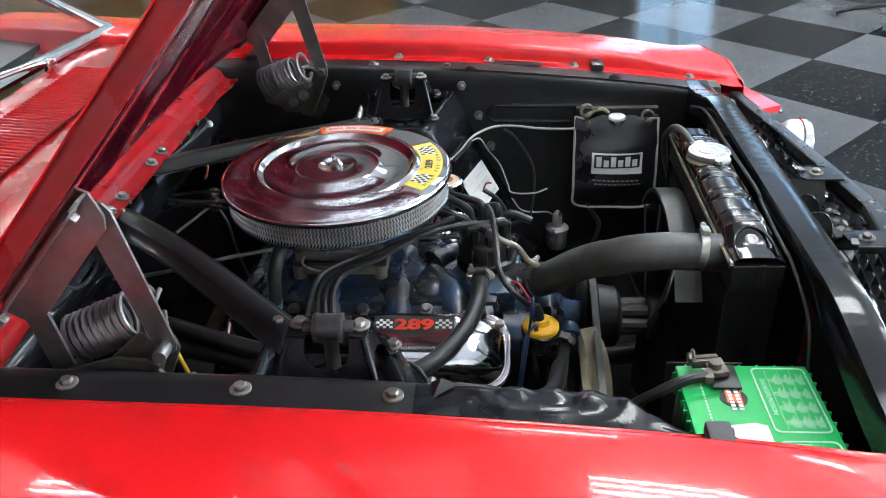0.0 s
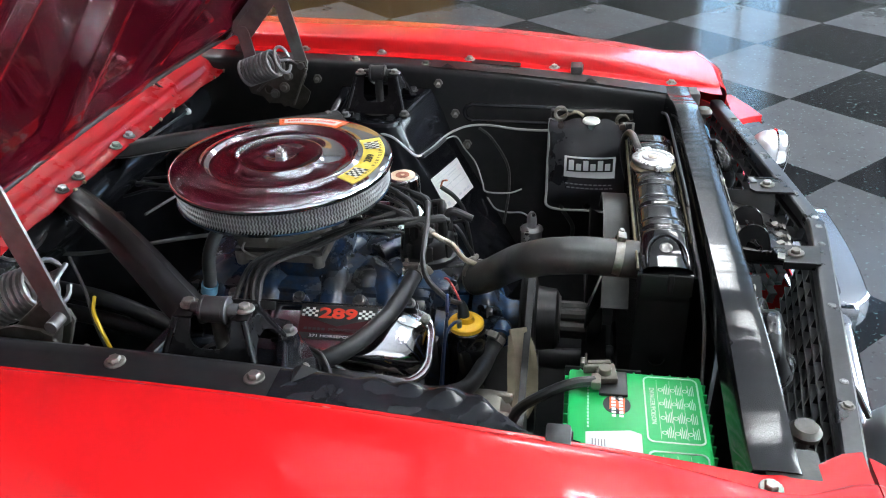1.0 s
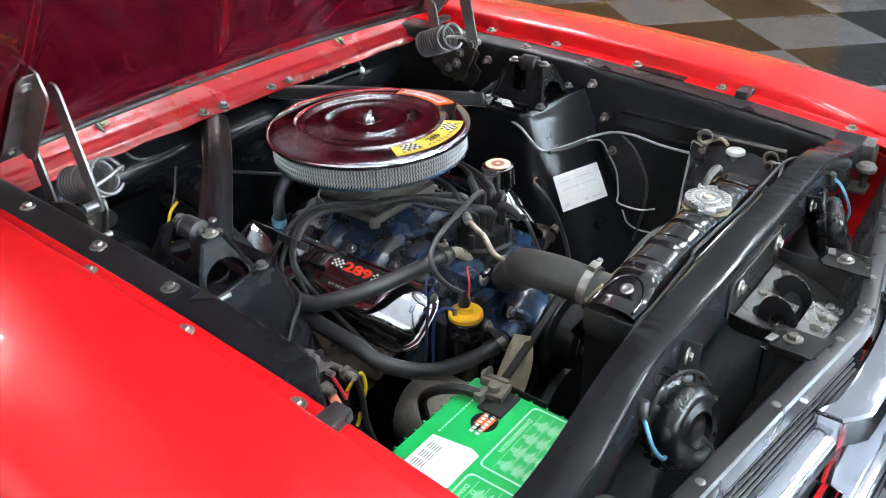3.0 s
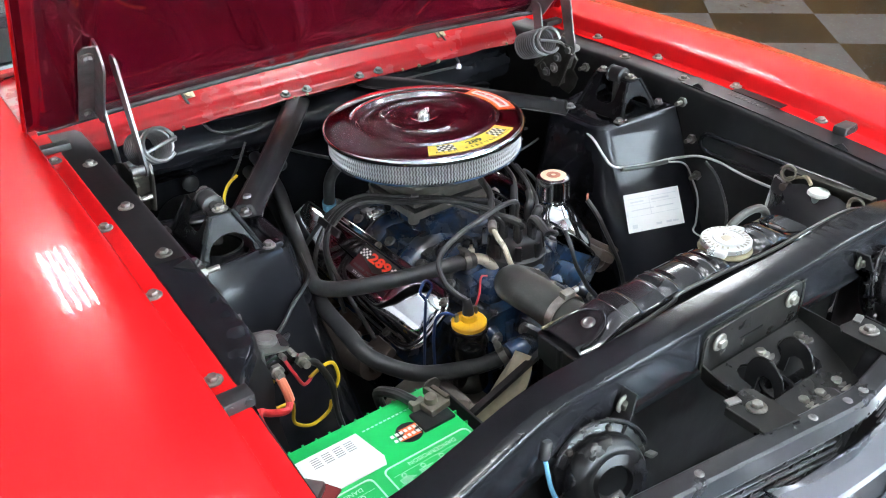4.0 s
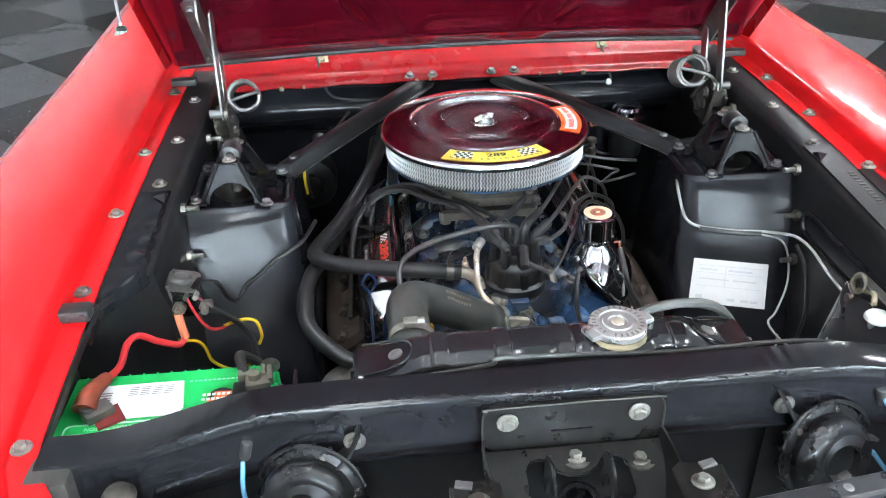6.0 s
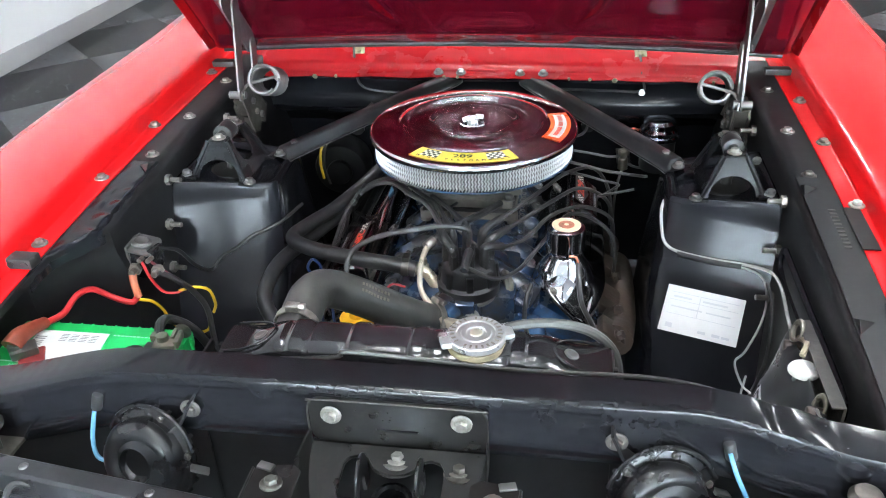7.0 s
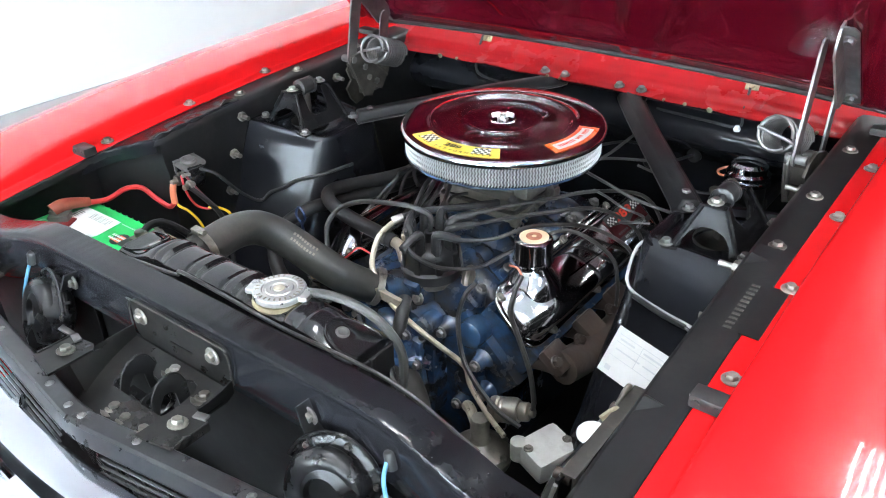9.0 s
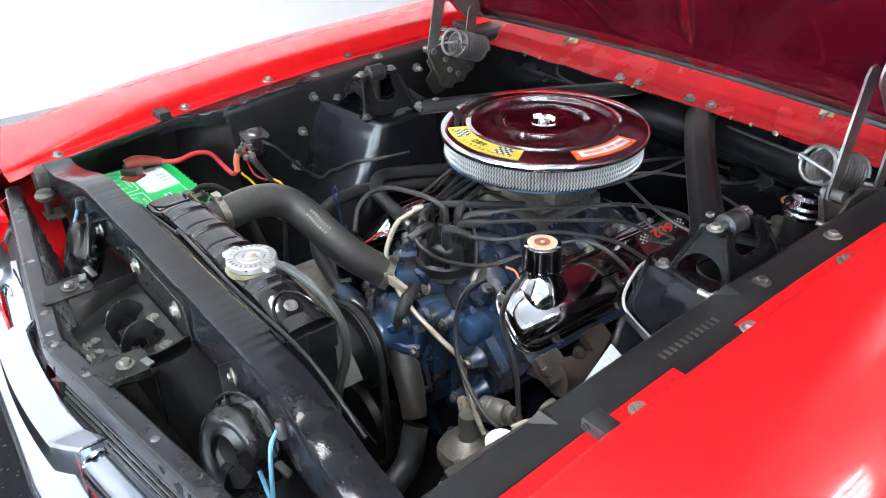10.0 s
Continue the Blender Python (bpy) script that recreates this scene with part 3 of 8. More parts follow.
YS = [0.95, 0.85, 0.75, 0.65, 0.55, 0.47, 0.40, 0.32, 0.24, 0.16, 0.08, 0.0, -0.08, -0.16, -0.24, -0.32, -0.40, -0.46, -0.52, -0.57, -0.62, -0.66, -0.70, -0.735, -0.765, -0.79, -0.812]
for s in (1, -1):
    b = bm_new()

    def fn(i, k):
        y = YS[int(i)]
        if y < -0.57:
            y = -0.57 + (y + 0.57) * (nose_y(int(k)) + 0.57) / (-0.812 + 0.57)
        return fender_pt(y, int(k))

    surf(b, fn, range(len(YS)), range(len(FPROF)), 0.0016)
    if s < 0:
        flip(b)
    fen = part("fender", b, M_RED, car, "glossy red fender with bolted inner flange", angle=50)
    for y in (0.24, -0.043, -0.248, -0.44, -0.70) if s < 0 else (0.14, -0.043, -0.248, -0.44, -0.70):
        bolt(fen, (s * 0.598, y, flange_z(y) + 0.0016), spin=(y * 700) % 60)
    # hood bumper pad on the flange
    yb = -0.49
    pad = bm_new()
    box(pad, (s * 0.595, yb, flange_z(yb) + 0.009), (0.044, 0.026, 0.017), bev=0.004)
    cyl(pad, (s * 0.582, yb - 0.0132, flange_z(yb) + 0.009), (s * 0.582, yb - 0.0150, flange_z(yb) + 0.009), 0.005, n=10)
    cyl(pad, (s * 0.604, yb - 0.0132, flange_z(yb) + 0.009), (s * 0.604, yb - 0.0150, flange_z(yb) + 0.009), 0.005, n=10)
    part("bump_stop", pad, M_RUBBER, fen, "black rubber hood bump stop")
    # small rubber pad at the hood's corner
    part("bump_stop", box(bm_new(), (s * 0.585, 0.285, flange_z(0.285) + 0.008), (0.05, 0.024, 0.013), bev=0.003), M_RUBBER, fen, "black rubber hood bump stop")

# radio antenna: a chrome foot and a thin mast
an = thing("radio_antenna", (-0.777, 0.577, 0.885), "chrome radio antenna with a tapered foot on the red fender", "antenna")
b = bm_new()
lathe(b, [(0, 0.0), (0.030, 0.0), (0.031, 0.003), (0.027, 0.012), (0.021, 0.026), (0.016, 0.038), (0.012, 0.044), (0, 0.045)], (-0.777, 0.577, 0.868), (0.02, 0.10, 1), 24)
part("foot", b, M_CHROME, an)
lathe(b := bm_new(), [(0.0125, 0.042), (0.0125, 0.050), (0.008, 0.054), (0, 0.054)], (-0.777, 0.577, 0.868), (0.02, 0.10, 1), 16)
part("collar", b, M_PLASTIC, an, "black collar")
part("mast", tube(bm_new(), [(-0.776, 0.582, 0.920), (-0.790, 0.640, 1.05), (-0.815, 0.74, 1.28), (-0.84, 0.84, 1.50)], lambda t: 0.0042 - 0.0018 * t, 8), M_CHROME, an)

# headlamp extension: it carries the fender's end forward and turns down
K0 = next(k for k, p in enumerate(FPROF) if p[0] > 0.6095)
for s in (1, -1):
    b = bm_new()

    def ext(v, k):
        x, y, z = fender_pt(nose_y(int(k) + K0) - 0.0015, int(k) + K0)
        w = smooth01((x - 0.63) / 0.10)
        a = min(1.0, v) * math.pi / 2
        fwd = 0.016 + 0.012 * w
        drop = (0.026 + 0.010 * w) * (1 - smooth01((x - 0.83) / 0.03))
        return x - 0.03 * smooth01((x - 0.8) / 0.06) * math.sin(a), y - fwd * math.sin(a), z - drop * (1 - math.cos(a)) - max(0.0, v - 1) * 0.14

    surf(b, ext, [0, 0.15, 0.3, 0.45, 0.6, 0.75, 0.9, 1.0, 1.3, 1.7, 2.0], range(len(FPROF) - K0), 0.002)
    if s < 0:
        flip(b)
    hx = part("headlamp_extension", b, M_RED, car, "glossy red headlamp extension ahead of the fender", angle=50)
    # brow over the grille's end, with its bright lip
    b = bm_new()
    plate(b, [(0.495, -0.828), (0.655, -0.828), (0.655, -0.842), (0.585, -0.872), (0.530, -0.889), (0.520, -0.862)] if s > 0 else [(-0.655, -0.828), (-0.495, -0.828), (-0.520, -0.862), (-0.530, -0.889), (-0.585, -0.872), (-0.655, -0.842)], pose(0, 0, 0.757), 0.014)
    br = part("headlamp_brow", b, M_RED, hx, "red brow over the headlamp")
    part("trim", tube(bm_new(), [(s * 0.655, -0.845, 0.741), (s * 0.585, -0.875, 0.741), (s * 0.528, -0.893, 0.741)], 0.0035, 8), M_CHROME, hx, "bright lip")

# inner aprons: a flange under the fender, then the panel going down
for s in (1, -1):
    b = bm_new()
    AY = [0.43, 0.38, 0.30, 0.22, 0.14, 0.06, -0.02, -0.10, -0.16, -0.22, -0.30, -0.38, -0.46, -0.54, -0.62, -0.68, -0.72]
    AP = [(0.600, -0.0030), (0.570, -0.0030), (0.545, -0.0030), (0.530, -0.0035), (0.524, -0.006), (0.5215, -0.014), (0.5205, -0.03), (0.519, -0.05), (0.517, -0.075), (0.515, -0.10), (0.512, -0.13), (0.508, -0.17), (0.502, -0.22), (0.492, -0.29), (0.478, -0.37), (0.46, -0.46), (0.43, -0.56)]

    def ap(i, k):
        y = AY[int(i)]
        x, dz = AP[int(k)]
        z = flange_z(y) + dz
        if -0.64 < y < -0.24:
            e = smooth01((y + 0.64) / 0.05) * smooth01((-0.24 - y) / 0.05)
            x -= 0.010 * e * (math.exp(-((dz + 0.088) / 0.020) ** 2))
        x += 0.0012 * math.sin(y * 41) * smooth01(-dz / 0.05)
        if s < 0:
            f = smooth01((-0.385 - y) / 0.085)
            x += (0.632 - x) * f * smooth01((-0.012 - dz) / 0.02)
            x = max(x, 0.52 + 0.058 * f) if dz > -0.02 else x
        return x, y, z

    surf(b, ap, range(len(AY)), range(len(AP)), 0.0015)
    if s < 0:
        flip(b)
    apron = part("apron", b, M_BLACK, car, "satin black inner fender panel", angle=50)
    for y in (0.009, -0.155) + ((0.20,) if s > 0 else (0.20,)):
        bolt(apron, (s * 0.551, y, flange_z(y) - 0.002), mesh=BOLT, spin=(y * 900) % 60)
    if s > 0:
        # overlap of the front apron panel, with its step
        b = bm_new()

        def lap(i, k):
            y = -0.165 - (0.53 if s > 0 else 0.235) * i / 8
            x = (0.5785, 0.560, 0.542, 0.529)[int(k)]
            return x, y, flange_z(y) - 0.0005

        surf(b, lap, range(9), range(4), 0.0015)
        part("apron_flange", b, M_BLACK, apron)
    yk = -0.31
    if s > 0:
        b = bm_new()
        box(b, (s * 0.588, yk, flange_z(yk) + 0.0024), (0.024, 0.110, 0.0016), (math.degrees(0.06), 0, 0))
        part("apron_tab", b, M_BLACK, apron, "black stamped tab over the red flange")
    for y0, z0, x0 in ((-0.188, 0.820, 0.518), (-0.225, 0.752, 0.514), (-0.252, 0.681, 0.509), (0.09, 0.825, 0.519)):
        b = bm_new()
        cyl(b, (s * (x0 - 0.002), y0, z0), (s * (x0 - 0.030), y0 - 0.004, z0 + 0.002), 0.0045, n=8)
        cyl(b, (s * (x0 - 0.002), y0, z0), (s * (x0 - 0.010), y0, z0), 0.010, n=6)
        part("stud", b, M_ZINC, apron, "bright fender stud")
    # triangular clips on the flange edge
    for y0 in (-0.200, -0.515) if s > 0 else (-0.200,):
        b = bm_new()
        z0 = flange_z(y0) + 0.001
        vs = [b.verts.new(p) for p in ((s * 0.530, y0 + 0.006, z0 + 0.002), (s * 0.530, y0 - 0.024, z0), (s * 0.554, y0 + 0.002, z0), (s * 0.532, y0 - 0.006, z0 + 0.009))]
        for f in ((0, 1, 2), (0, 3, 1), (1, 3, 2), (2, 3, 0)):
            b.faces.new([vs[q] for q in f])
        part("clip", b, M_BLACK, apron)

# crumpled black sheet taped along the passenger's flange
b = bm_new()
rnd = random.Random(11)
FOLD = [(rnd.uniform(0.4, 1.0), rnd.uniform(25, 95), rnd.uniform(-120, 120), rnd.uniform(0, 6)) for k in range(9)]


def tape(u, v):
    """A loose sheet over the flange and a little down its inner side."""
    y = -0.178 - 0.335 * u
    f = smooth01((-0.385 - y) / 0.085)
    x = 0.577 - 0.050 * min(1.0, v / 0.7) + 0.050 * f * min(1.0, v / 0.7)
    z = flange_z(y) - 0.001 - 0.028 * max(0.0, v - 0.7) / 0.3
    e = smooth01(v / 0.25) * smooth01(u / 0.04)
    w = sum(a * math.sin(p * y + q * x + c) for a, p, q, c in FOLD) / 3
    w = abs(w) ** 1.3
    return -(x - 0.0015 * w * e), y, z + 0.0030 * w * e


surf(b, tape, [i / 60 for i in range(61)], [i / 12 for i in range(13)], 0.0008)
part("crumpled_sheet", b, M_TOWER, car, "crumpled glossy black sheet over the flange", angle=70)

# the bolted front panel where a chassis number is stamped: plain bars
b = bm_new()
for i in range(11):
    y = -0.262 - i * 0.0095
    box(b, (0.560, y, flange_z(y) + 0.0012), (0.010, 0.0045, 0.001), bev=0.0)
part("stamped_marks", b, M_GRIME, car, "worn row of stamped marks")

# long stamped bead on the driver's apron
bead = [(y, z) for y, z in [(-0.262, 0.774)] + [(-0.30 - 0.05 * i, 0.773 - 0.001 * i) for i in range(6)] + [(-0.585, 0.766)]]
loop = bead + [(-0.598, 0.758), (-0.601, 0.748), (-0.596, 0.737), (-0.582, 0.731)] + [(y, z - 0.036) for y, z in reversed(bead[:-1])] + [(-0.250, 0.744), (-0.246, 0.756), (-0.251, 0.768), (-0.262, 0.774)]
part("stamped_bead", tube(bm_new(), [(0.509, y, z) for y, z in loop], 0.0048, 8), M_TOWER, car, "long stamped bead in the black apron")

# shock towers: a pressed box whose front face looks forward and inward
def face_y(x, z):
    """Front face of the tower at (x, z)."""
    d = 0.80 - z
    return -0.172 - 0.45 * d - 0.20 * max(0.0, d - 0.13) - 0.333 * (x - 0.506)


def tower_outline(z):
    """Closed plan of the tower at height z, with rounded inner corners."""
    d = max(0.0, 0.80 - z)
    xi, yr, rr = 0.345 - 0.13 * min(d, 0.20) - 0.06 * max(0.0, d - 0.2), 0.038 + 0.10 * d, 0.030 + 0.06 * min(1.0, d / 0.25)
    poly = [(0.519, face_y(0.519, z), 0.006), (xi, face_y(xi, z), rr), (xi + 0.004, yr, 0.035), (0.519, yr, 0.004)]
    out = []
    for k, (x, y, r) in enumerate(poly):
        p, a, c = V(x, y), V(*poly[k - 1][:2]), V(*poly[(k + 1) % 4][:2])
        ua, uc = (a - p).normalized(), (c - p).normalized()
        t = r / math.tan(ua.angle(uc) / 2)
        p0, p1 = p + ua * t, p + uc * t
        n = 10 if r > 0.01 else 3
        for q in range(n + 1):
            w = q / n
            out.append(p0 * (1 - w) ** 2 + p * (2 * w * (1 - w)) + p1 * w * w)
    return out


def rim_z(x, y):
    """Height of the tower's rim: it falls inward and sags along the front."""
    return 0.797 + 0.13 * (x - 0.43) - 0.006 * math.exp(-((x - 0.44) / 0.045) ** 2) * smooth01((-0.09 - y) / 0.05)


TC = V(0.447, -0.066)
for s in (1, -1):
    b = bm_new()
    zs = [0.78, 0.765, 0.75, 0.72, 0.69, 0.66, 0.63, 0.60, 0.57, 0.54, 0.50, 0.45, 0.38]
    top = tower_outline(0.80)
    rings = []
    for ins, dz in ((0.026, -0.010), (0.021, -0.0035), (0.012, -0.001), (0.008, 0.0), (0.004, -0.0010), (0.0015, -0.0035), (0.0, -0.009)):
        ring = []
        for p in top:
            q = p + (TC - p).normalized() * ins
            ring.append(V(q.x, q.y, rim_z(p.x, p.y) + dz))
        rings.append(ring)
    for z in zs:
        rings.append([V(p.x, p.y + 0.0012 * math.sin(p.x * 60 + z * 40), z) for p in tower_outline(z)])
    rings = [[b.verts.new((s * p.x, p.y, p.z)) for p in r] for r in rings]
    n = len(top)
    for r0, r1 in zip(rings, rings[1:]):
        for i in range(n):
            b.faces.new((r0[i], r0[(i + 1) % n], r1[(i + 1) % n], r1[i]))
    tower = part("shock_tower", b, M_TOWER, car, "glossy black shock absorber tower", angle=42)
    # sunk seat in the tower's top, open in the middle
    b = bm_new()
    m = pose(s * TC.x, TC.y, 0.7865, 0, -s * 7.4, 0)
    plate(b, [(s * (p.x - TC.x) * 0.86, (p.y - TC.y) * 0.86) for p in top], m, 0.003, [ring2(0, 0, 0.040, 20)])
    part("tower_rim", b, M_TOWER, tower)
    b = bm_new()
    lathe(b, [(0.041, 0.789), (0.041, 0.70), (0.0, 0.69)], (s * TC.x, TC.y, 0.0), n=20)
    part("tower_well", b, M_GRIME, tower)
    # shock absorber mount: a pressed bridge, arched in front and behind, notched at the sides under the bush
    b = bm_new()
    arch = [(-0.037 * math.cos(q), 0.036 * math.sin(q) ** 0.9) for q in [math.pi * k / 14 for k in range(1, 14)]]
    end = [(-0.050, 0.0), (-0.0375, 0.0)] + arch + [(0.0375, 0.0), (0.050, 0.0), (0.022, 0.063), (0.016, 0.068), (-0.016, 0.068), (-0.022, 0.063)]
    plate(b, end, plane_frame((0.446, -0.132, 0.796), (1, 0, 0.06), (0, 0.020, 0.065)), 0.004)
    plate(b, end, plane_frame((0.446, -0.004, 0.796), (-1, 0, -0.06), (0, -0.020, 0.065)), 0.004)

    def notch(depth, h):
        r, lo = 0.018, h - depth
        low = [(-0.0265 + r + r * math.cos(q), lo + r + r * math.sin(q)) for q in [math.pi + math.pi / 2 * k / 6 for k in range(7)]]
        return [(-0.063, 0.0), (0.063, 0.0), (0.0445, h), (0.0265, h)] + [(-u, v) for u, v in low] + list(reversed(low))[::1] + [(-0.0265, h), (-0.0445, h)]

    plate(b, notch(0.036, 0.069), plane_frame((0.4965, -0.068, 0.8000), (0, 1, 0), (-0.034, 0, 0.0600)), 0.004)
    plate(b, notch(0.052, 0.0765), plane_frame((0.3965, -0.068, 0.7900), (0, -1, 0), (0.033, 0, 0.0690)), 0.004)
    for x0, z0, x1 in ((0.4965, 0.799, 0.464), (0.3965, 0.790, 0.428)):
        for y0, y1 in ((-0.131, -0.112), (-0.005, -0.024)):
            tube(b, [(x0, y0, z0), ((x0 + x1) / 2, (y0 + y1) / 2, (z0 + 0.862) / 2), (x1, y1, 0.8615)], 0.0042, 8)
    for y in (-0.104, -0.032):
        box(b, (0.446, y, 0.8615), (0.034, 0.024, 0.004), bev=0.0015)
    for x, y, z in ((0.395, -0.128, 0.790), (0.499, -0.128, 0.801), (0.395, -0.008, 0.790), (0.499, -0.008, 0.801)):
        box(b, (x, y, z), (0.026, 0.026, 0.006), (0, -7, 0), bev=0.002)
    if s < 0:
        flip(b)
    cap = part("shock_cap", b, M_CAP, tower, "black pressed shock absorber mount with arched openings", angle=40)
    b = bm_new()
    cyl(b, (s * 0.446, -0.087, 0.8640), (s * 0.446, -0.051, 0.8635), 0.0165, n=22, bev=0.004)
    cyl(b, (s * 0.446, -0.100, 0.8640), (s * 0.446, -0.038, 0.8635), 0.0085, n=14, bev=0.002)
    for y in (-0.084, -0.054):
        lathe(b, [(0.0160, -0.003), (0.0178, -0.002), (0.0178, 0.002), (0.0160, 0.003)], (s * 0.446, y, 0.863), (0, 1, 0), 20)
    part("bush", b, M_RUBBER, cap, "black rubber bush")
    part("shock_stem", cyl(bm_new(), (s * 0.446, -0.069, 0.792), (s * 0.446, -0.069, 0.852), 0.009, n=14), M_GRIME, cap, "grimy stem under the bush")
    for q in ((0.444, -0.106, 0.865), (0.440, -0.033, 0.865)):
        bolt(cap, (s * q[0], q[1], q[2]), mesh=BOLT, spin=20)
    for q in ((0.388, -0.134, 0.7925), (0.506, -0.132, 0.8040), (0.506, -0.006, 0.8040)):
        bolt(cap, (s * q[0], q[1], q[2]), mesh=BOLT_DARK, spin=35)

# data plate on the driver's tower
def tower_front(x, z, off):
    return V(x - 0.33 * off, face_y(x, z) - off, z)


def plate_pt(u, v, off):
    """Lower edge v = 0 to upper v = 1, from the engine side outward."""
    return tower_front(0.3395 + 0.122 * u + 0.016 * v - 0.003 * u * v, 0.5925 + 0.067 * v, off)


b = bm_new()
surf(b, lambda u, v: plate_pt(u, v, 0.0042), [i / 6 for i in range(7)], [i / 4 for i in range(5)], 0.001)
dp = part("data_plate", b, M_WHITE, car, "white printed paper plate on the black tower")
b = bm_new()
for u0, u1, v0, v1 in ((0.06, 0.42, 0.86, 0.875), (0.45, 0.94, 0.86, 0.875), (0.06, 0.94, 0.70, 0.712), (0.06, 0.94, 0.40, 0.41), (0.44, 0.45, 0.40, 0.875), (0.08, 0.17, 0.10, 0.20), (0.50, 0.60, 0.10, 0.16), (0.68, 0.78, 0.10, 0.16), (0.80, 0.90, 0.10, 0.15), (0.48, 0.80, 0.76, 0.80), (0.10, 0.34, 0.76, 0.80), (0.10, 0.50, 0.55, 0.58), (0.55, 0.86, 0.55, 0.58)):
    b.faces.new([b.verts.new(plate_pt(u, v, 0.0047)) for u, v in ((u0, v0), (u1, v0), (u1, v1), (u0, v1))])
part("print", b, M_FAINT, dp, kind="stuff")

# firewall with its rolled ribs
b = bm_new()
FW = [(0.336, 0.835), (0.345, 0.828), (0.372, 0.824), (0.374, 0.812), (0.362, 0.803), (0.347, 0.792), (0.338, 0.777), (0.338, 0.760), (0.348, 0.744), (0.366, 0.733), (0.390, 0.727), (0.405, 0.715), (0.416, 0.69), (0.42, 0.62), (0.41, 0.5), (0.40, 0.35)]
surf(b, lambda i, k: ((i - 6) / 6 * 0.535, FW[int(k)][0] + 0.02 * (abs(i - 6) / 6) ** 4 - 0.004 * math.cos(i * 1.3), FW[int(k)][1]), range(13), range(len(FW)), 0.002)
fw = part("firewall", b, M_TOWER, car, "glossy black firewall", angle=50)
for x, z, r in ((-0.33, 0.68, 0.018), (-0.22, 0.72, 0.014), (-0.38, 0.60, 0.02), (0.22, 0.70, 0.016), (0.12, 0.66, 0.014), (-0.12, 0.66, 0.014)):
    b = lathe(bm_new(), [(r, 0), (r, 0.008), (r * 0.6, 0.012), (0, 0.012)], (x, 0.412, z), (0, -1, 0), n=14)
    part("grommet", b, M_RUBBER, fw, "black rubber grommet")

# cowl: red rolled edge between the hood and the bay
b = bm_new()
CP = [(0.322, 0.8375), (0.326, 0.8395), (0.338, 0.8420), (0.3455, 0.8440), (0.3495, 0.8475), (0.3525, 0.8540), (0.3565, 0.8600), (0.3640, 0.8645), (0.3760, 0.8680), (0.392, 0.8740), (0.405, 0.8800), (0.42, 0.8845), (0.45, 0.887), (0.49, 0.886), (0.52, 0.890), (0.56, 0.896), (0.62, 0.902), (0.68, 0.905)]


def cowl_pt(i, k):
    u = (i - 14) / 14
    y, z = CP[int(k)]
    bow = 0.016 * (1 - u * u) - 0.012
    e = max(0.0, abs(u) - 0.86) / 0.14
    z += -0.012 * e * e * (1 if k < 10 else 0.3) - 0.0012 * math.sin(i * 2.1) * (1 if k < 2 else 0)
    return u * 0.618, y + bow + 0.0025 * math.sin(i * 1.7) * (1 if k < 2 else 0) - 0.01 * e, z


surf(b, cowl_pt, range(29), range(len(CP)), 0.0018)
cowl = part("cowl", b, M_COWL, car, "worn red cowl panel with a chipped edge, darkened for shade", angle=60)
for x in (-0.115, -0.065, 0.065, 0.115):
    bolt(cowl, (x, 0.340, 0.8428), (0, -0.18, 1), BOLT_DARK, spin=x * 800)
b = bm_new()
for i in range(26):
    x = -0.52 + i * 0.0412 + 0.01 * math.sin(i * 5.1)
    if abs(math.sin(i * 2.7)) > 0.85:
        yb = 0.322 + 0.016 * (1 - (x / 0.618) ** 2) - 0.012
        lathe(b, [(0, -0.003), (0.006 + 0.003 * math.sin(i), -0.001), (0.004, 0.003), (0, 0.004)], (x, yb, 0.8375), (0, 1, 0.2), n=6)
part("sealant", b, M_SEAM, cowl, "crumbling tan sealant along the edge", kind="stuff")
for s, gx in ((-1, -0.304), (1, 0.322)):
    b = bm_new()
    box(b, (gx, 0.388, 0.8775), (0.026, 0.018, 0.003), (42, 0, 8), bev=0.001)
    cyl(b, (gx, 0.386, 0.876), (gx, 0.382, 0.881), 0.006, n=10)
    part("clip", b, M_SEAM, cowl, "tan hose clip")
    part("washer_tube", tube(bm_new(), [(gx - 0.012, 0.390, 0.884), (gx - 0.008, 0.372, 0.868), (gx, 0.345, 0.838), (gx + 0.02 * 1, 0.325, 0.812), (gx + 0.08, 0.33, 0.80), (gx + 0.16, 0.36, 0.79)] if s < 0 else
                             [(gx - 0.004, 0.390, 0.884), (gx, 0.372, 0.868), (gx + 0.003, 0.345, 0.840), (gx + 0.005, 0.325, 0.815), (gx - 0.06, 0.33, 0.812), (gx - 0.2, 0.37, 0.80)], 0.0028, 8), M_RUBBER, cowl, "thin black washer hose")
part("connector", lathe(bm_new(), [(0, 0), (0.006, 0.001), (0.007, 0.006), (0.004, 0.012), (0, 0.013)], (0.326, 0.322, 0.806), n=10), M_PLASTW, cowl, "small white plastic connector")
# louvres ahead of the windshield
LOUVRE = mesh_of("louvre", box(bm_new(), (0, 0, 0), (0.0055, 0.115, 0.006), bev=0.0018), M_RED)
# No opening is cut: a black strip stands for each slot's shade.
SLOT_SHADE = mesh_of("slot", box(bm_new(), (0, 0, 0), (0.0050, 0.112, 0.003)), M_INK)
for s in (-1, 1):
    for i in range(33):
        x = s * (0.0064 + i * 0.0128)
        part("louvre", LOUVRE, None, cowl, m=pose(x, 0.572 - 0.010 * (x / 0.5) ** 2, 0.9015, 5, 18, 0))
        part("slot", SLOT_SHADE, None, cowl, "black strip for the shade in a slot", m=pose(x + 0.0062, 0.572 - 0.010 * (x / 0.5) ** 2, 0.9000, 5, 0, 0))
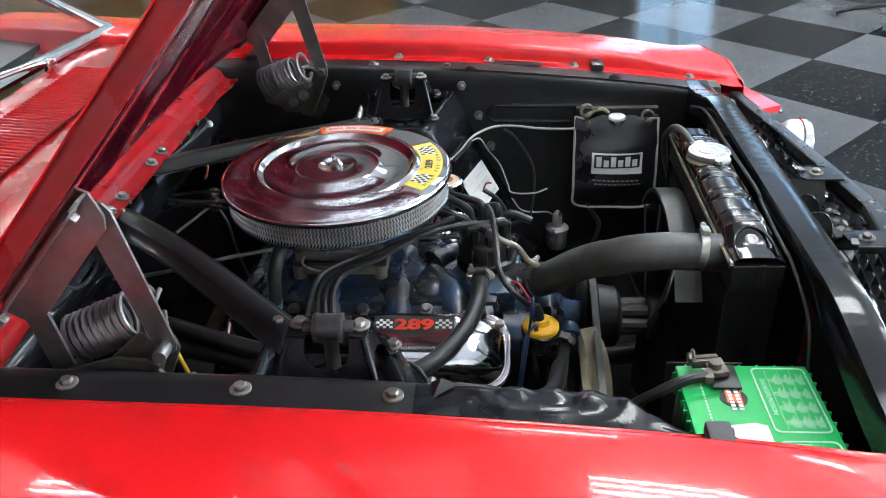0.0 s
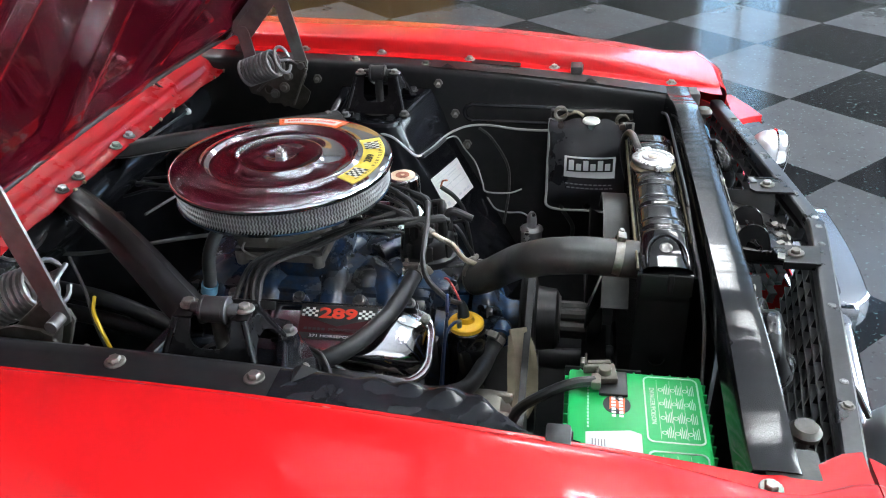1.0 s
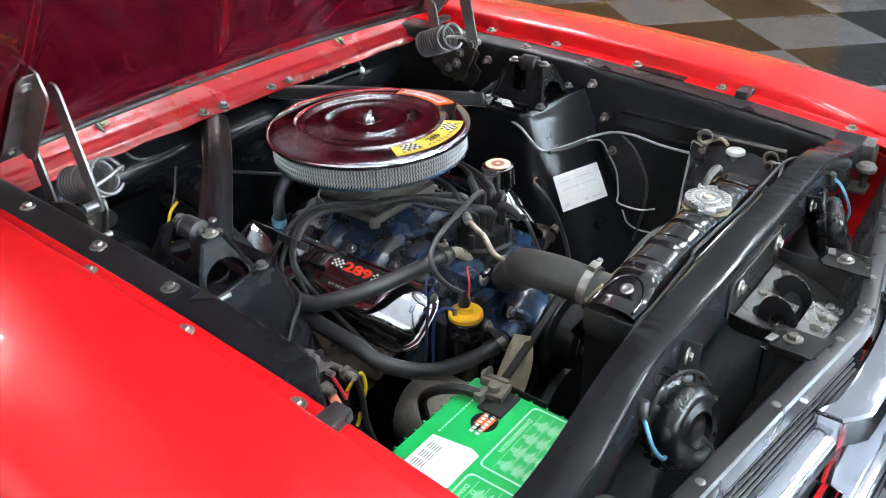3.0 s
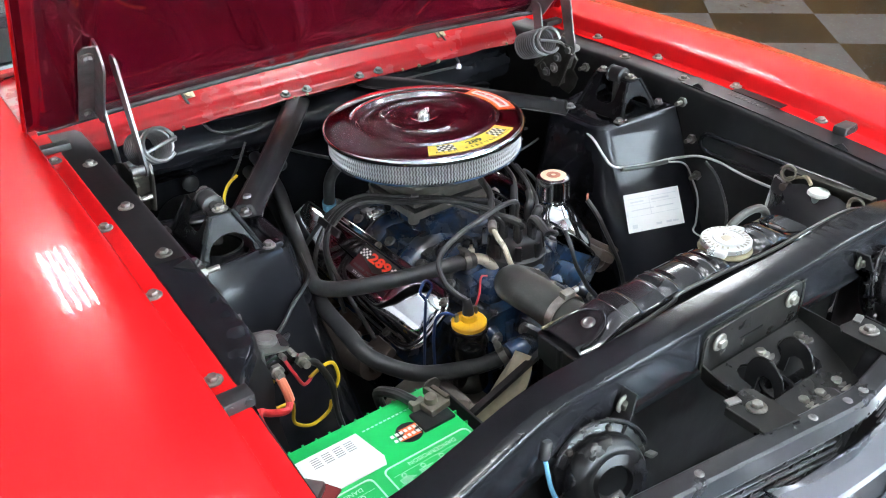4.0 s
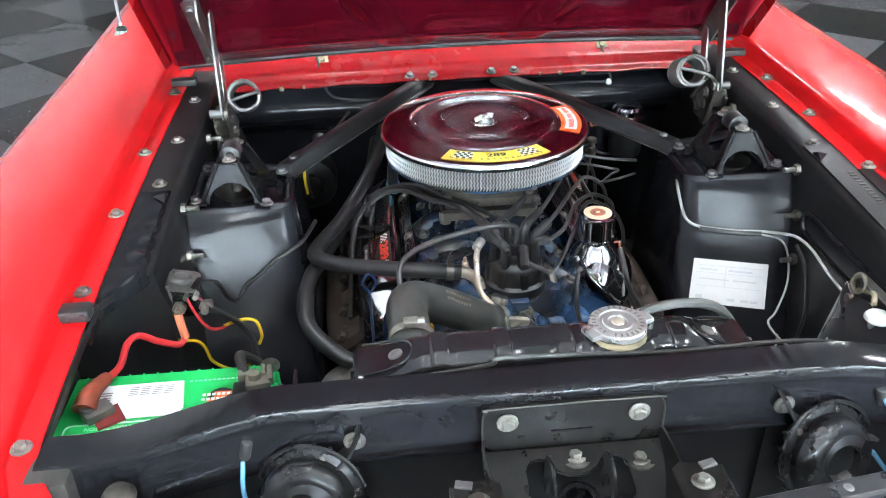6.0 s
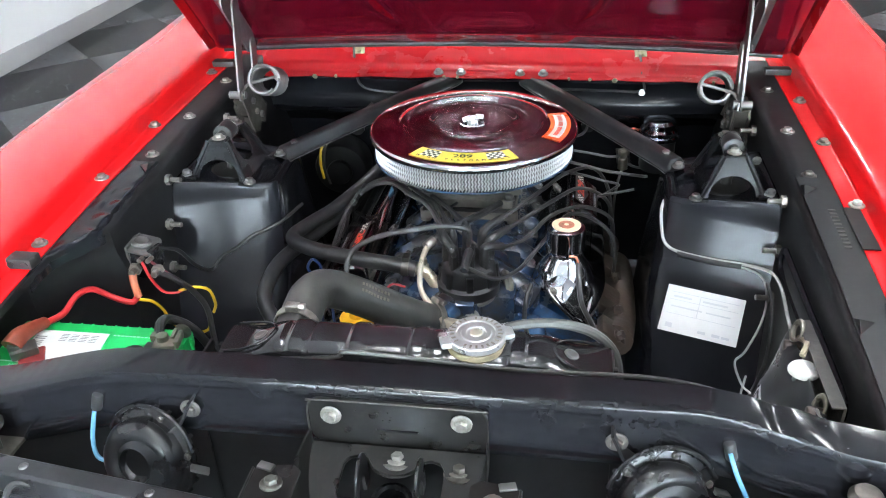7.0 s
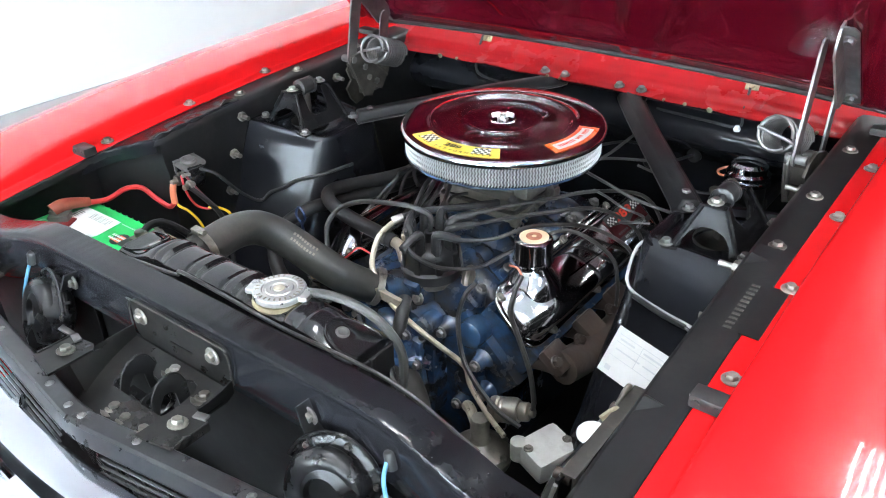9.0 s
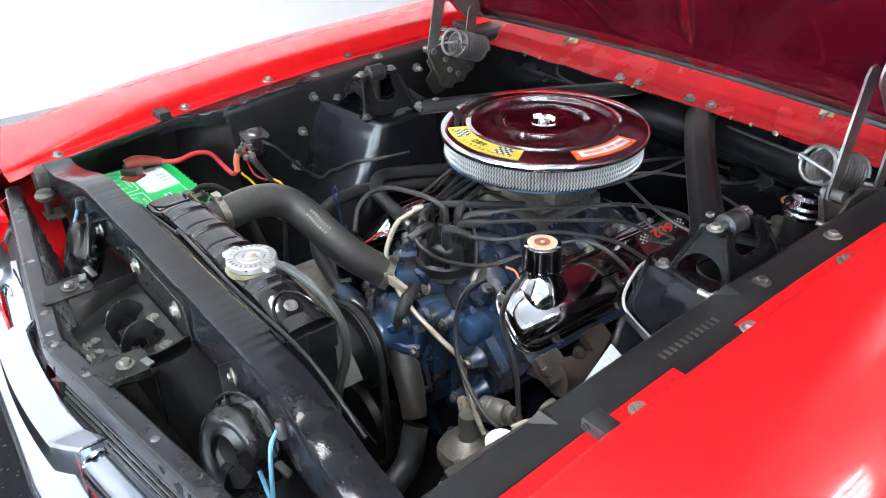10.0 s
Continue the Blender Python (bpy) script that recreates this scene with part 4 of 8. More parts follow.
# cabin end: windshield, its bright trim, dash and pillars
ws = thing("windshield", (0.0, 0.70, 0.91), "raked windshield with bright metal trim", "windshield")
b = bm_new()
surf(b, lambda u, v: (u * (0.66 - 0.10 * v), 0.735 - 0.07 * u * u + 0.40 * v, 0.925 + 0.30 * v), [(-1 + i / 8) for i in range(17)], [0, 0.25, 0.5, 0.75, 1], 0.005)
pane = part("pane", b, M_GLASS, ws, "clear curved glass", angle=60)
b = bm_new()
tube(b, [(u * 0.675, 0.722 - 0.07 * u * u, 0.917) for u in (-1, -0.75, -0.5, -0.25, 0, 0.25, 0.5, 0.75, 1)], 0.013, 10)
for s in (-1, 1):
    tube(b, [(s * 0.675, 0.652, 0.917), (s * 0.665, 0.70, 0.945), (s * 0.62, 0.88, 1.07), (s * 0.575, 1.06, 1.225)], 0.014, 10)
part("trim", b, M_CHROME, ws, "polished metal trim")
for s in (-1, 1):
    b = bm_new()
    tube(b, [(s * 0.40, 0.665, 0.925), (s * 0.30, 0.69, 0.935), (s * 0.0 - 0.05, 0.735, 0.957)], 0.005, 8)
    tube(b, [(s * 0.38, 0.672, 0.935), (s * 0.22, 0.705, 0.947), (s * 0.08, 0.73, 0.957)], 0.003, 6)
    cyl(b, (s * 0.40, 0.665, 0.90), (s * 0.40, 0.665, 0.932), 0.014, n=14, bev=0.003)
    part("wiper", b, M_CHROME, ws, "bright metal wiper arm")
b = bm_new()
surf(b, lambda u, v: (u * 0.66, 0.80 + 0.30 * v, 0.90 + 0.02 * math.sin(v * 3)), [-1, 0, 1], [0, 0.5, 1], 0.02)
box(b, (0, 1.12, 0.62), (1.40, 0.03, 0.62))
part("dashboard", b, M_PLASTIC, car, "black dashboard behind the glass")
b = bm_new()
surf(b, lambda u, v: (u * (0.585 - 0.02 * v), 1.10 + 0.35 * v, 1.232 + 0.035 * math.sin(v * 1.5) - 0.02 * u ** 4), [(-1 + i / 4) for i in range(9)], [0, 0.5, 1], 0.02)
part("roof", b, M_RED, car, "red roof edge above the windshield", angle=60)

# ---- hood, standing open ----
HA = radians(48.0)
HD, HN = V(0, -math.cos(HA), math.sin(HA)), V(0, math.sin(HA), math.cos(HA))
HO = V(0, 0.372, 0.860)


def hood_pt(x, d, h):
    """Across the car, along the hood from its hinge edge, and out from its top face."""
    return V(x, 0, 0) + HO + HD * d + HN * h


HL, H0 = 1.14, 0.056


def crown(u):
    return 0.022 * (1 - u * u)


def hv(v):
    return H0 + v * (HL - H0)


hood_parent = part("hood", surf(bm_new(), lambda u, v: hood_pt(u * (0.622 - 0.004 * v), hv(v), crown(u) - 0.004 * u ** 8), [(-1 + i / 12) for i in range(25)], [i / 12 for i in range(13)], 0.0016), M_RED, car, "open red hood with a ribbed underside darkened for shade", angle=60)
b = bm_new()


def under(u, v):
    """Inner panel: raised border and spreading ribs round sunk fields."""
    x, d = u * 0.616, hv(0.002 + v * 0.994)
    au = abs(u)
    border = max(smooth01((au - 0.80) / 0.06), smooth01((v - 0.90) / 0.05))
    roll = math.exp(-((v - 0.058) / 0.026) ** 2)
    rib = smooth01(max(0.0, 1 - abs(au - (0.18 + 0.62 * v)) / 0.13) * 1.6)
    up = max(border, rib * 0.8, roll)
    edge = smooth01((1 - au) / 0.03)
    lip = smooth01((0.022 - v) / 0.02)
    h = -0.006 - 0.018 * up * edge * (1 - lip) - 0.003 * edge
    return hood_pt(x, d, crown(u) + h)


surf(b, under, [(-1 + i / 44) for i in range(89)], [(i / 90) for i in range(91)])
part("inner_panel", b, M_REDSHADE, hood_parent, "ribbed inner hood panel in shade-darkened red", angle=60)
# Side flanges take the cowl's darkened red, as they lie in shade.
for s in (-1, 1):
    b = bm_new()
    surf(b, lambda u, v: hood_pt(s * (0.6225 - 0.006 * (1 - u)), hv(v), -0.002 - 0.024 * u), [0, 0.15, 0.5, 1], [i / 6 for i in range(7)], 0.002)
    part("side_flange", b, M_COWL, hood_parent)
b = bm_new()
tube(b, [hood_pt(x, H0 - 0.004, crown(x / 0.622) - 0.010) for x in (-0.60, -0.4, -0.2, 0, 0.2, 0.4, 0.60)], 0.0055, 8)
part("seal", b, M_RUBBER, hood_parent, "grey rubber seal along the hinge edge")

# hood hinges with their coil springs
def flat_link(b, pts, x, th):
    """A flat steel link cut to an outline of (y, z) in the car's side plane."""
    a = [b.verts.new((x, p[0], p[1])) for p in pts]
    c = [b.verts.new((x + th, p[0], p[1])) for p in pts]
    b.faces.new(a)
    b.faces.new(c[::-1])
    for i in range(len(pts)):
        j = (i + 1) % len(pts)
        b.faces.new((a[i], a[j], c[j], c[i]))
    return b


def link_outline(p, q, w0, w1):
    """A bar with round ends from p to q."""
    p, q = V(*p), V(*q)
    d = (q - p).normalized()
    n = V(-d.y, d.x)
    e = []
    for c, w, a0 in ((q, w1, -90), (p, w0, 90)):
        for k in range(5):
            a = radians(a0 + 45 * k)
            g = c + d * (w * math.cos(a)) + n * (w * math.sin(a))
            e.append((g.x, g.y))
    return e


SPR = (0.445, 0.147, 0.887)
for s in (1, -1):
    b = bm_new()
    flat_link(b, [(0.118, 0.770), (0.135, 0.752), (0.160, 0.758), (0.172, 0.775), (0.205, 0.770), (0.222, 0.782), (0.250, 0.790), (0.262, 0.825), (0.225, 0.845), (0.165, 0.862), (0.130, 0.858), (0.112, 0.838), (0.124, 0.812), (0.108, 0.795)], s * 0.505, 0.005)
    flat_link(b, [(0.222, 0.806), (0.141, 0.878), (0.104, 0.874), (0.100, 0.858), (0.128, 0.80), (0.14, 0.775), (0.165, 0.768), (0.178, 0.786), (0.20, 0.775)], s * 0.480, 0.004)
    box(b, (s * 0.493, 0.17, 0.79), (0.024, 0.05, 0.03), bev=0.003)
    box(b, (s * 0.493, 0.128, 0.835), (0.026, 0.012, 0.040), (20, 0, 0), bev=0.003)
    tube(b, [(s * 0.478, 0.222, 0.806), (s * 0.477, 0.182, 0.842), (s * 0.477, 0.141, 0.878)], 0.0032, 8)
    tube(b, [(s * 0.478, 0.102, 0.860), (s * 0.477, 0.120, 0.818), (s * 0.477, 0.14, 0.776)], 0.0028, 8)
    hg = part("hood_hinge", b, M_HINGE, car, "grimy grey steel hood hinge with a thick coil spring")
    for q in ((0.158, 0.815), (0.146, 0.842), (0.182, 0.800)):
        bolt(hg, (s * 0.4795, q[0], q[1]), (-s, 0, 0), BOLT if q[0] == 0.158 else BOLT_DARK)
    lathe(b := bm_new(), [(0.012, -0.001), (0.012, 0.0012), (0.0085, 0.0012), (0.0085, -0.001)], (s * 0.479, 0.196, 0.808), (-s, 0, 0), 18)
    part("eyelet", b, M_HINGE, hg)
    b = bm_new()
    flat_link(b, [(0.160, 1.080), (0.142, 1.072), (0.132, 1.045), (0.134, 1.030), (0.232, 0.918), (0.252, 0.915), (0.276, 0.930), (0.270, 0.952), (0.176, 1.055)], s * 0.507, 0.004)
    m = plane_frame(hood_pt(s * 0.532, 0.105, -0.026), HD, (-s, 0, 0))
    plate(b, [(-0.01, -0.002), (0.195, -0.002), (0.205, 0.006), (0.205, 0.026), (-0.01, 0.026)], m, 0.003)
    part("hood_plate", b, M_STEEL, hg, "steel plate bolted to the hood")
    for d in (0.118, 0.285):
        bolt(hg, hood_pt(s * 0.520, d, -0.028), -HN, BOLT_DARK)
    part("front_link", flat_link(bm_new(), link_outline((0.152, 1.035), (0.113, 0.866), 0.017, 0.013), s * 0.486, 0.004), M_STEEL, hg, "long flat steel link")
    part("rear_link", flat_link(bm_new(), link_outline((0.247, 0.932), (0.230, 0.830), 0.014, 0.014), s * 0.500, 0.004), M_STEEL, hg)
    b = bm_new()
    turns, pts = 9, []
    A, B = V(s * 0.456, SPR[1] + 0.088, SPR[2] - 0.034), V(s * (SPR[0] + 0.001), SPR[1] + 0.010, SPR[2] - 0.004)
    ex, ey, ez = frame_of(B - A)
    for i in range(turns * 16 + 1):
        a = 2 * math.pi * i / 16
        pts.append(A.lerp(B, i / (turns * 16)) + (ex * math.cos(a) + ey * math.sin(a)) * 0.0280)
    C = V(s * SPR[0], SPR[1] - 0.006, SPR[2] + 0.003)
    for k in range(15):
        a = 2 * math.pi * k / 16
        pts.append(C + (ex * math.cos(a) + ey * math.sin(a)) * 0.0285)
    tube(b, pts, 0.0036, 6, per=1)
    part("spring", b, M_STEEL, hg, "thick grey coil spring")
    part("spring_rod", tube(bm_new(), [V(s * (SPR[0] - 0.030), SPR[1] - 0.008, SPR[2] + 0.010), V(s * SPR[0], SPR[1] - 0.008, SPR[2] + 0.002), V(s * (SPR[0] + 0.032), SPR[1] - 0.010, SPR[2] - 0.008), V(s * 0.482, SPR[1] - 0.028, SPR[2] - 0.020)], 0.0032, 8), M_STEEL, hg)
    for y, z in ((0.113, 0.866), (0.230, 0.830)):
        part("pivot", cyl(bm_new(), (s * 0.474, y, z), (s * 0.508, y, z), 0.008, n=12), M_STEEL, hg)

# ---- braces from the cowl to the towers ----
for s in (1, -1):
    b = bm_new()
    path = [V(s * 0.092, 0.352, 0.822), V(s * 0.102, 0.330, 0.820), V(s * 0.20, 0.20, 0.812), V(s * 0.345, 0.03, 0.790), V(s * 0.372, -0.005, 0.786)]

    def sec(t):
        w = 0.027 + 0.005 * abs(t - 0.5)
        h = 0.015 * smooth01(t / 0.10) * smooth01((1 - t) / 0.10) + 0.002
        return [(-w, -0.003), (w, -0.003), (w, 0.0005), (w * 0.72, 0.002), (w * 0.52, h * 0.8), (w * 0.40, h), (-w * 0.40, h), (-w * 0.52, h * 0.8), (-w * 0.72, 0.002), (-w, 0.0005)]

    sweep(b, smooth_path(path, 6), sec)
    br = tagged(new("strut_brace", mesh_of("strut_brace", b, M_BLACK, 60)), "black pressed steel brace bar from cowl to tower", "brace", "brace bars")
    for q in (-1, 1):
        sweep(b := bm_new(), smooth_path(path, 6), lambda t: [(q * (x - 0.0009 * d), z) for x, z, d in ((0.0273 + 0.005 * abs(t - 0.5), -0.0034, 0), (0.0273 + 0.005 * abs(t - 0.5), -0.0018, 0), (0.0273 + 0.005 * abs(t - 0.5), -0.0018, 1), (0.0273 + 0.005 * abs(t - 0.5), -0.0034, 1))])
        part("worn_edge", b, M_STEEL, br, "bright worn edge")
    bolt(br, (s * 0.352, 0.022, 0.801), mesh=BOLT_DARK)
    bolt(br, (s * 0.372, -0.01, 0.793), mesh=BOLT_DARK)

# ---- radiator support and the car's nose ----
def sup_z(x):
    return 0.8445 - 0.044 * smooth01((abs(x) - 0.30) / 0.25)


def sup_y(x):
    return -0.682 - 0.004 * smooth01((abs(x) - 0.3) / 0.2)


b = bm_new()
SX = [-0.575 + 1.15 * i / 460 for i in range(461)]
# rear lip, top, rounded front edge, front face
SP = [(0.004, -0.045), (0.001, -0.006), (-0.001, 0.0), (-0.012, 0.0006), (-0.026, 0.0004), (-0.0405, -0.0002), (-0.0425, -0.0012), (-0.0435, -0.0035), (-0.0445, -0.014), (-0.0460, -0.05), (-0.0460, -0.075), (-0.0425, -0.080), (-0.032, -0.082)]


def sup(i, k):
    x = SX[int(i)]
    dy, dz = SP[int(k)]
    wide = smooth01((abs(x) - 0.32) / 0.16)
    dent = 0.00022 * math.sin(x * 31 + 1.3) + 0.00006 * math.sin(x * 97 + 2 * math.sin(x * 23)) + 0.000045 * math.sin(x * 290 + 4 * math.sin(x * 29)) * (0.9 + 0.6 * math.sin(x * 13) + 0.35 * math.exp(-((x - 0.27) / 0.09) ** 2)) - 0.0022 * math.exp(-((x - 0.40) / 0.012) ** 2) - 0.0014 * math.exp(-((x - 0.46) / 0.016) ** 2)
    on = 1.0 if 2 <= k <= 5 else 0.3
    return x, sup_y(x) + dy * (1 + 0.12 * wide), sup_z(x) + dz + dent * on * (0.7 + 0.7 * smooth01(abs(x) / 0.2))


surf(b, sup, range(461), range(len(SP)), 0.0018)
sup_ob = part("radiator_support", b, M_BAR, car, "dented gloss black upper radiator support", angle=40)
for x in (-0.41, 0.41):
    b = bm_new()
    surf(b, lambda u, v: (x + 0.35 * (u - 0.5), -0.716 + 0.01 * v, 0.79 - 0.52 * v - 0.05 * smooth01((abs(x + 0.35 * (u - 0.5)) - 0.36) / 0.2) * (1 - v)), [i / 6 for i in range(7)], [i / 5 for i in range(6)], 0.002)
    part("support_panel", b, M_CORE, sup_ob, "black side panel of the radiator support", angle=60)
# Sheet added to block the view through: the gap's darkness as plain black.
b = bm_new()
surf(b, lambda u, v: (-0.240 + 0.48 * u, -0.704, 0.785 - 0.47 * v), [i / 6 for i in range(7)], [i / 4 for i in range(5)], 0.002)
part("blackout_sheet", b, M_CORE, sup_ob, "added black sheet for the dark in the support's opening")
# Crossmember, and a pan added to stand for the dark below the engine.
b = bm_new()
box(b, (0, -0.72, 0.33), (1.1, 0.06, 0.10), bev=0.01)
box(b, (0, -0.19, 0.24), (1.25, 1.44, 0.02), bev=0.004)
part("crossmember", b, M_CORE, car, "crossmember and added pan, black for the shade under the engine")
for s in (-1, 1):
    b = bm_new()
    surf(b, lambda u, v: (s * (0.575 + 0.10 * v), -0.70 - 0.14 * u - 0.02 * v, 0.786 - 0.05 * u * u - 0.02 * v - 0.34 * v * v), [i / 5 for i in range(6)], [i / 5 for i in range(6)], 0.0018)
    part("fender_inner_nose", b, M_RED, car, "red inner face of the fender nose", angle=60)
    b = bm_new()
    box(b, (s * 0.56, -0.728, 0.775), (0.05, 0.06, 0.05), bev=0.006)
    part("support_end", b, M_GRIME, sup_ob)

# front bar, bent to a blunt point in the middle
def bar_y(x):
    return -0.872 + 0.145 * max(0.0, abs(x) - 0.012)


b = bm_new()
BX = [-0.565, -0.5, -0.4, -0.3, -0.2, -0.1, -0.03, 0.0, 0.03, 0.1, 0.2, 0.3, 0.4, 0.5, 0.565]
BP = [(0.0065, -0.018), (0.0065, -0.001), (0.0052, 0.0), (-0.005, 0.0010), (-0.0145, 0.0), (-0.0165, -0.002), (-0.0185, -0.026), (-0.0155, -0.031)]
surf(b, lambda i, k: (BX[int(i)], bar_y(BX[int(i)]) + BP[int(k)][0], 0.7855 - 0.010 * (BX[int(i)] / 0.56) ** 2 + BP[int(k)][1]), range(len(BX)), range(len(BP)), 0.0016)
fbar = part("grille_bar", b, M_BARF, car, "scuffed black steel bar over the grille", angle=25)
for x in (-0.44, -0.398, -0.24, -0.076, -0.021, 0.009, 0.098, 0.26, 0.44):
    bolt(fbar, (x, bar_y(x) - 0.005, 0.7860 - 0.010 * (x / 0.56) ** 2), mesh=BOLT_S if abs(x) > 0.4 else bolt_mesh("rivet", 0.0035, 0.003, 0.0055, M_STEEL), name="bolt" if abs(x) > 0.4 else "rivet")

# hood latch bracket: a back plate bent forward into a sunk floor with a shaped opening, and a raised foot at each side
lb = thing("latch_bracket", (0.0, -0.78, 0.74), "worn black hood latch bracket with bright bolts", "latch bracket")
b = bm_new()
m = plane_frame((0, -0.7315, 0.79), (1, 0, 0), (0, 0, 1))
plate(b, rrect(-0.099, -0.020, 0.101, 0.042, 0.014), m, 0.003, [rrect(-0.024, -0.0005, 0.024, 0.0035, 0.0019, 2)])
part("back_plate", b, M_BRKT, lb)
part("plate_edge", tube(bm_new(), [(-0.0995, -0.7345, 0.770), (-0.0995, -0.7345, 0.815), (-0.095, -0.7345, 0.828), (-0.084, -0.7345, 0.832), (0.086, -0.7345, 0.832), (0.097, -0.7345, 0.828), (0.1015, -0.7345, 0.815), (0.1015, -0.7345, 0.770)], 0.0011, 6), M_GRIME, lb, "worn edge")


def floor_z(y):
    """Height of the sunk floor: a round bend, then a gentle fall to the front."""
    d = -0.7345 - y
    return 0.7715 - 0.0060 * min(1.0, d / 0.008) - 0.215 * max(0.0, d - 0.004)


b = bm_new()
hole = [(-0.057, 0.026), (-0.051, 0.016), (-0.040, 0.013), (-0.029, 0.017), (-0.022, 0.028), (-0.012, 0.034), (0.0, 0.036), (0.012, 0.034), (0.022, 0.028), (0.029, 0.017), (0.040, 0.013), (0.051, 0.016), (0.057, 0.026), (0.057, 0.064), (0.049, 0.073), (-0.049, 0.073), (-0.057, 0.064)]
m = plane_frame((0, -0.7345, 0.7680), (1, 0, 0), (0, -1, -0.20))
plate(b, [(-0.099, 0.0), (0.101, 0.0), (0.101, 0.020), (0.096, 0.050), (0.084, 0.085), (0.070, 0.112), (-0.070, 0.112), (-0.084, 0.085), (-0.096, 0.050), (-0.099, 0.020)], m, 0.003, [hole])
shelf = part("shelf", b, M_BRKT, lb, "pressed shelf with a shaped opening")
part("rim", tube(bm_new(), [m @ Vector((x, y, 0.0005)) for x, y in hole + hole[:1]], 0.0016, 6, per=3), M_BRKT, shelf, "rolled rim of the opening")
lathe(b := bm_new(), [(0.0235, 0.0), (0.0235, 0.0035), (0.0195, 0.005), (0.0165, 0.002), (0.0155, -0.02), (0.0, -0.022)], m @ Vector((0, 0.052, 0.026)), m.to_3x3() @ Vector((0, 0, -1)), 24)
box(b, (0, 0, 0), (0.130, 0.012, 0.003), m=m @ pose(0, 0.052, 0.034))
part("latch_socket", b, M_CAP, lb, "dark round latch socket deep in the opening")
HOOK = [(-0.752, 0.735), (-0.754, 0.768), (-0.761, 0.783), (-0.772, 0.7905), (-0.785, 0.7895), (-0.796, 0.781), (-0.803, 0.767), (-0.806, 0.751), (-0.803, 0.744), (-0.797, 0.745), (-0.794, 0.756), (-0.787, 0.7665), (-0.778, 0.767), (-0.771, 0.760), (-0.768, 0.735)]
for x in (-0.034, 0.030):
    hk = part("latch_hook", flat_link(bm_new(), HOOK, x, 0.0035), M_PLASTIC, lb, "curved black latch hook")
    part("edge", tube(bm_new(), [(x + 0.00175, y, z) for y, z in HOOK[1:10]], 0.0018, 6, per=3), M_BRKT, hk, "worn rolled edge")
for s in (-1, 1):
    # side wall that climbs from the floor to the foot
    b = bm_new()
    surf(b, lambda u, v: (s * (0.100 - 0.012 * u - 0.020 * u * u + 0.030 * v * u), -0.7345 - 0.098 * u, (floor_z(-0.7345 - 0.098 * u) - 0.002) * (1 - v) + (0.789 - 0.004 * math.sin(u * 3.1)) * v), [i / 10 for i in range(11)], [0, 0.3, 0.65, 1], 0.0025)
    part("side_wall", b, M_BRKT, lb, angle=60)
    b = bm_new()
    m2 = plane_frame((0, 0, 0.7905), (1, 0, 0), (0, 1, 0))
    plate(b, [(s * x, y) for x, y in ((0.090, -0.800), (0.100, -0.792), (0.136, -0.797), (0.142, -0.806), (0.142, -0.852), (0.090, -0.862))], m2, 0.003)
    box(b, (s * 0.1415, -0.823, 0.786), (0.003, 0.045, 0.012), bev=0.001)
    foot = part("foot", b, M_BRKT, lb, "raised foot bolted to the bar")
    box(b := bm_new(), (s * 0.128, -0.7995, 0.7925), (0.018, 0.010, 0.003), (0, 0, s * 14), bev=0.001)
    part("tab", b, M_STEEL, foot, "pale bent tab")
    bolt(foot, (s * 0.115, -0.822, 0.7910), (0, 0.1, 1), spin=s * 20)
for p in ((-0.0725, -0.7345, 0.812), (0.073, -0.7345, 0.813)):
    bolt(lb, p, (0, -1, 0))
for p in ((0.002, -0.748), (0.072, -0.757), (-0.018, -0.826), (0.010, -0.830), (0.046, -0.829)):
    q = floor_z(p[1]) - 0.0005
    lathe(b := bm_new(), [(0.0175, -0.001), (0.0175, 0.0014), (0.010, 0.0022)], (p[0], p[1], q), (0, 0.2, 1), 20)
    part("washer", b, M_ZINC, lb, "dull washer")
    bolt(lb, (p[0], p[1], q + 0.0012), (0, 0.2, 1), spin=p[0] * 500)

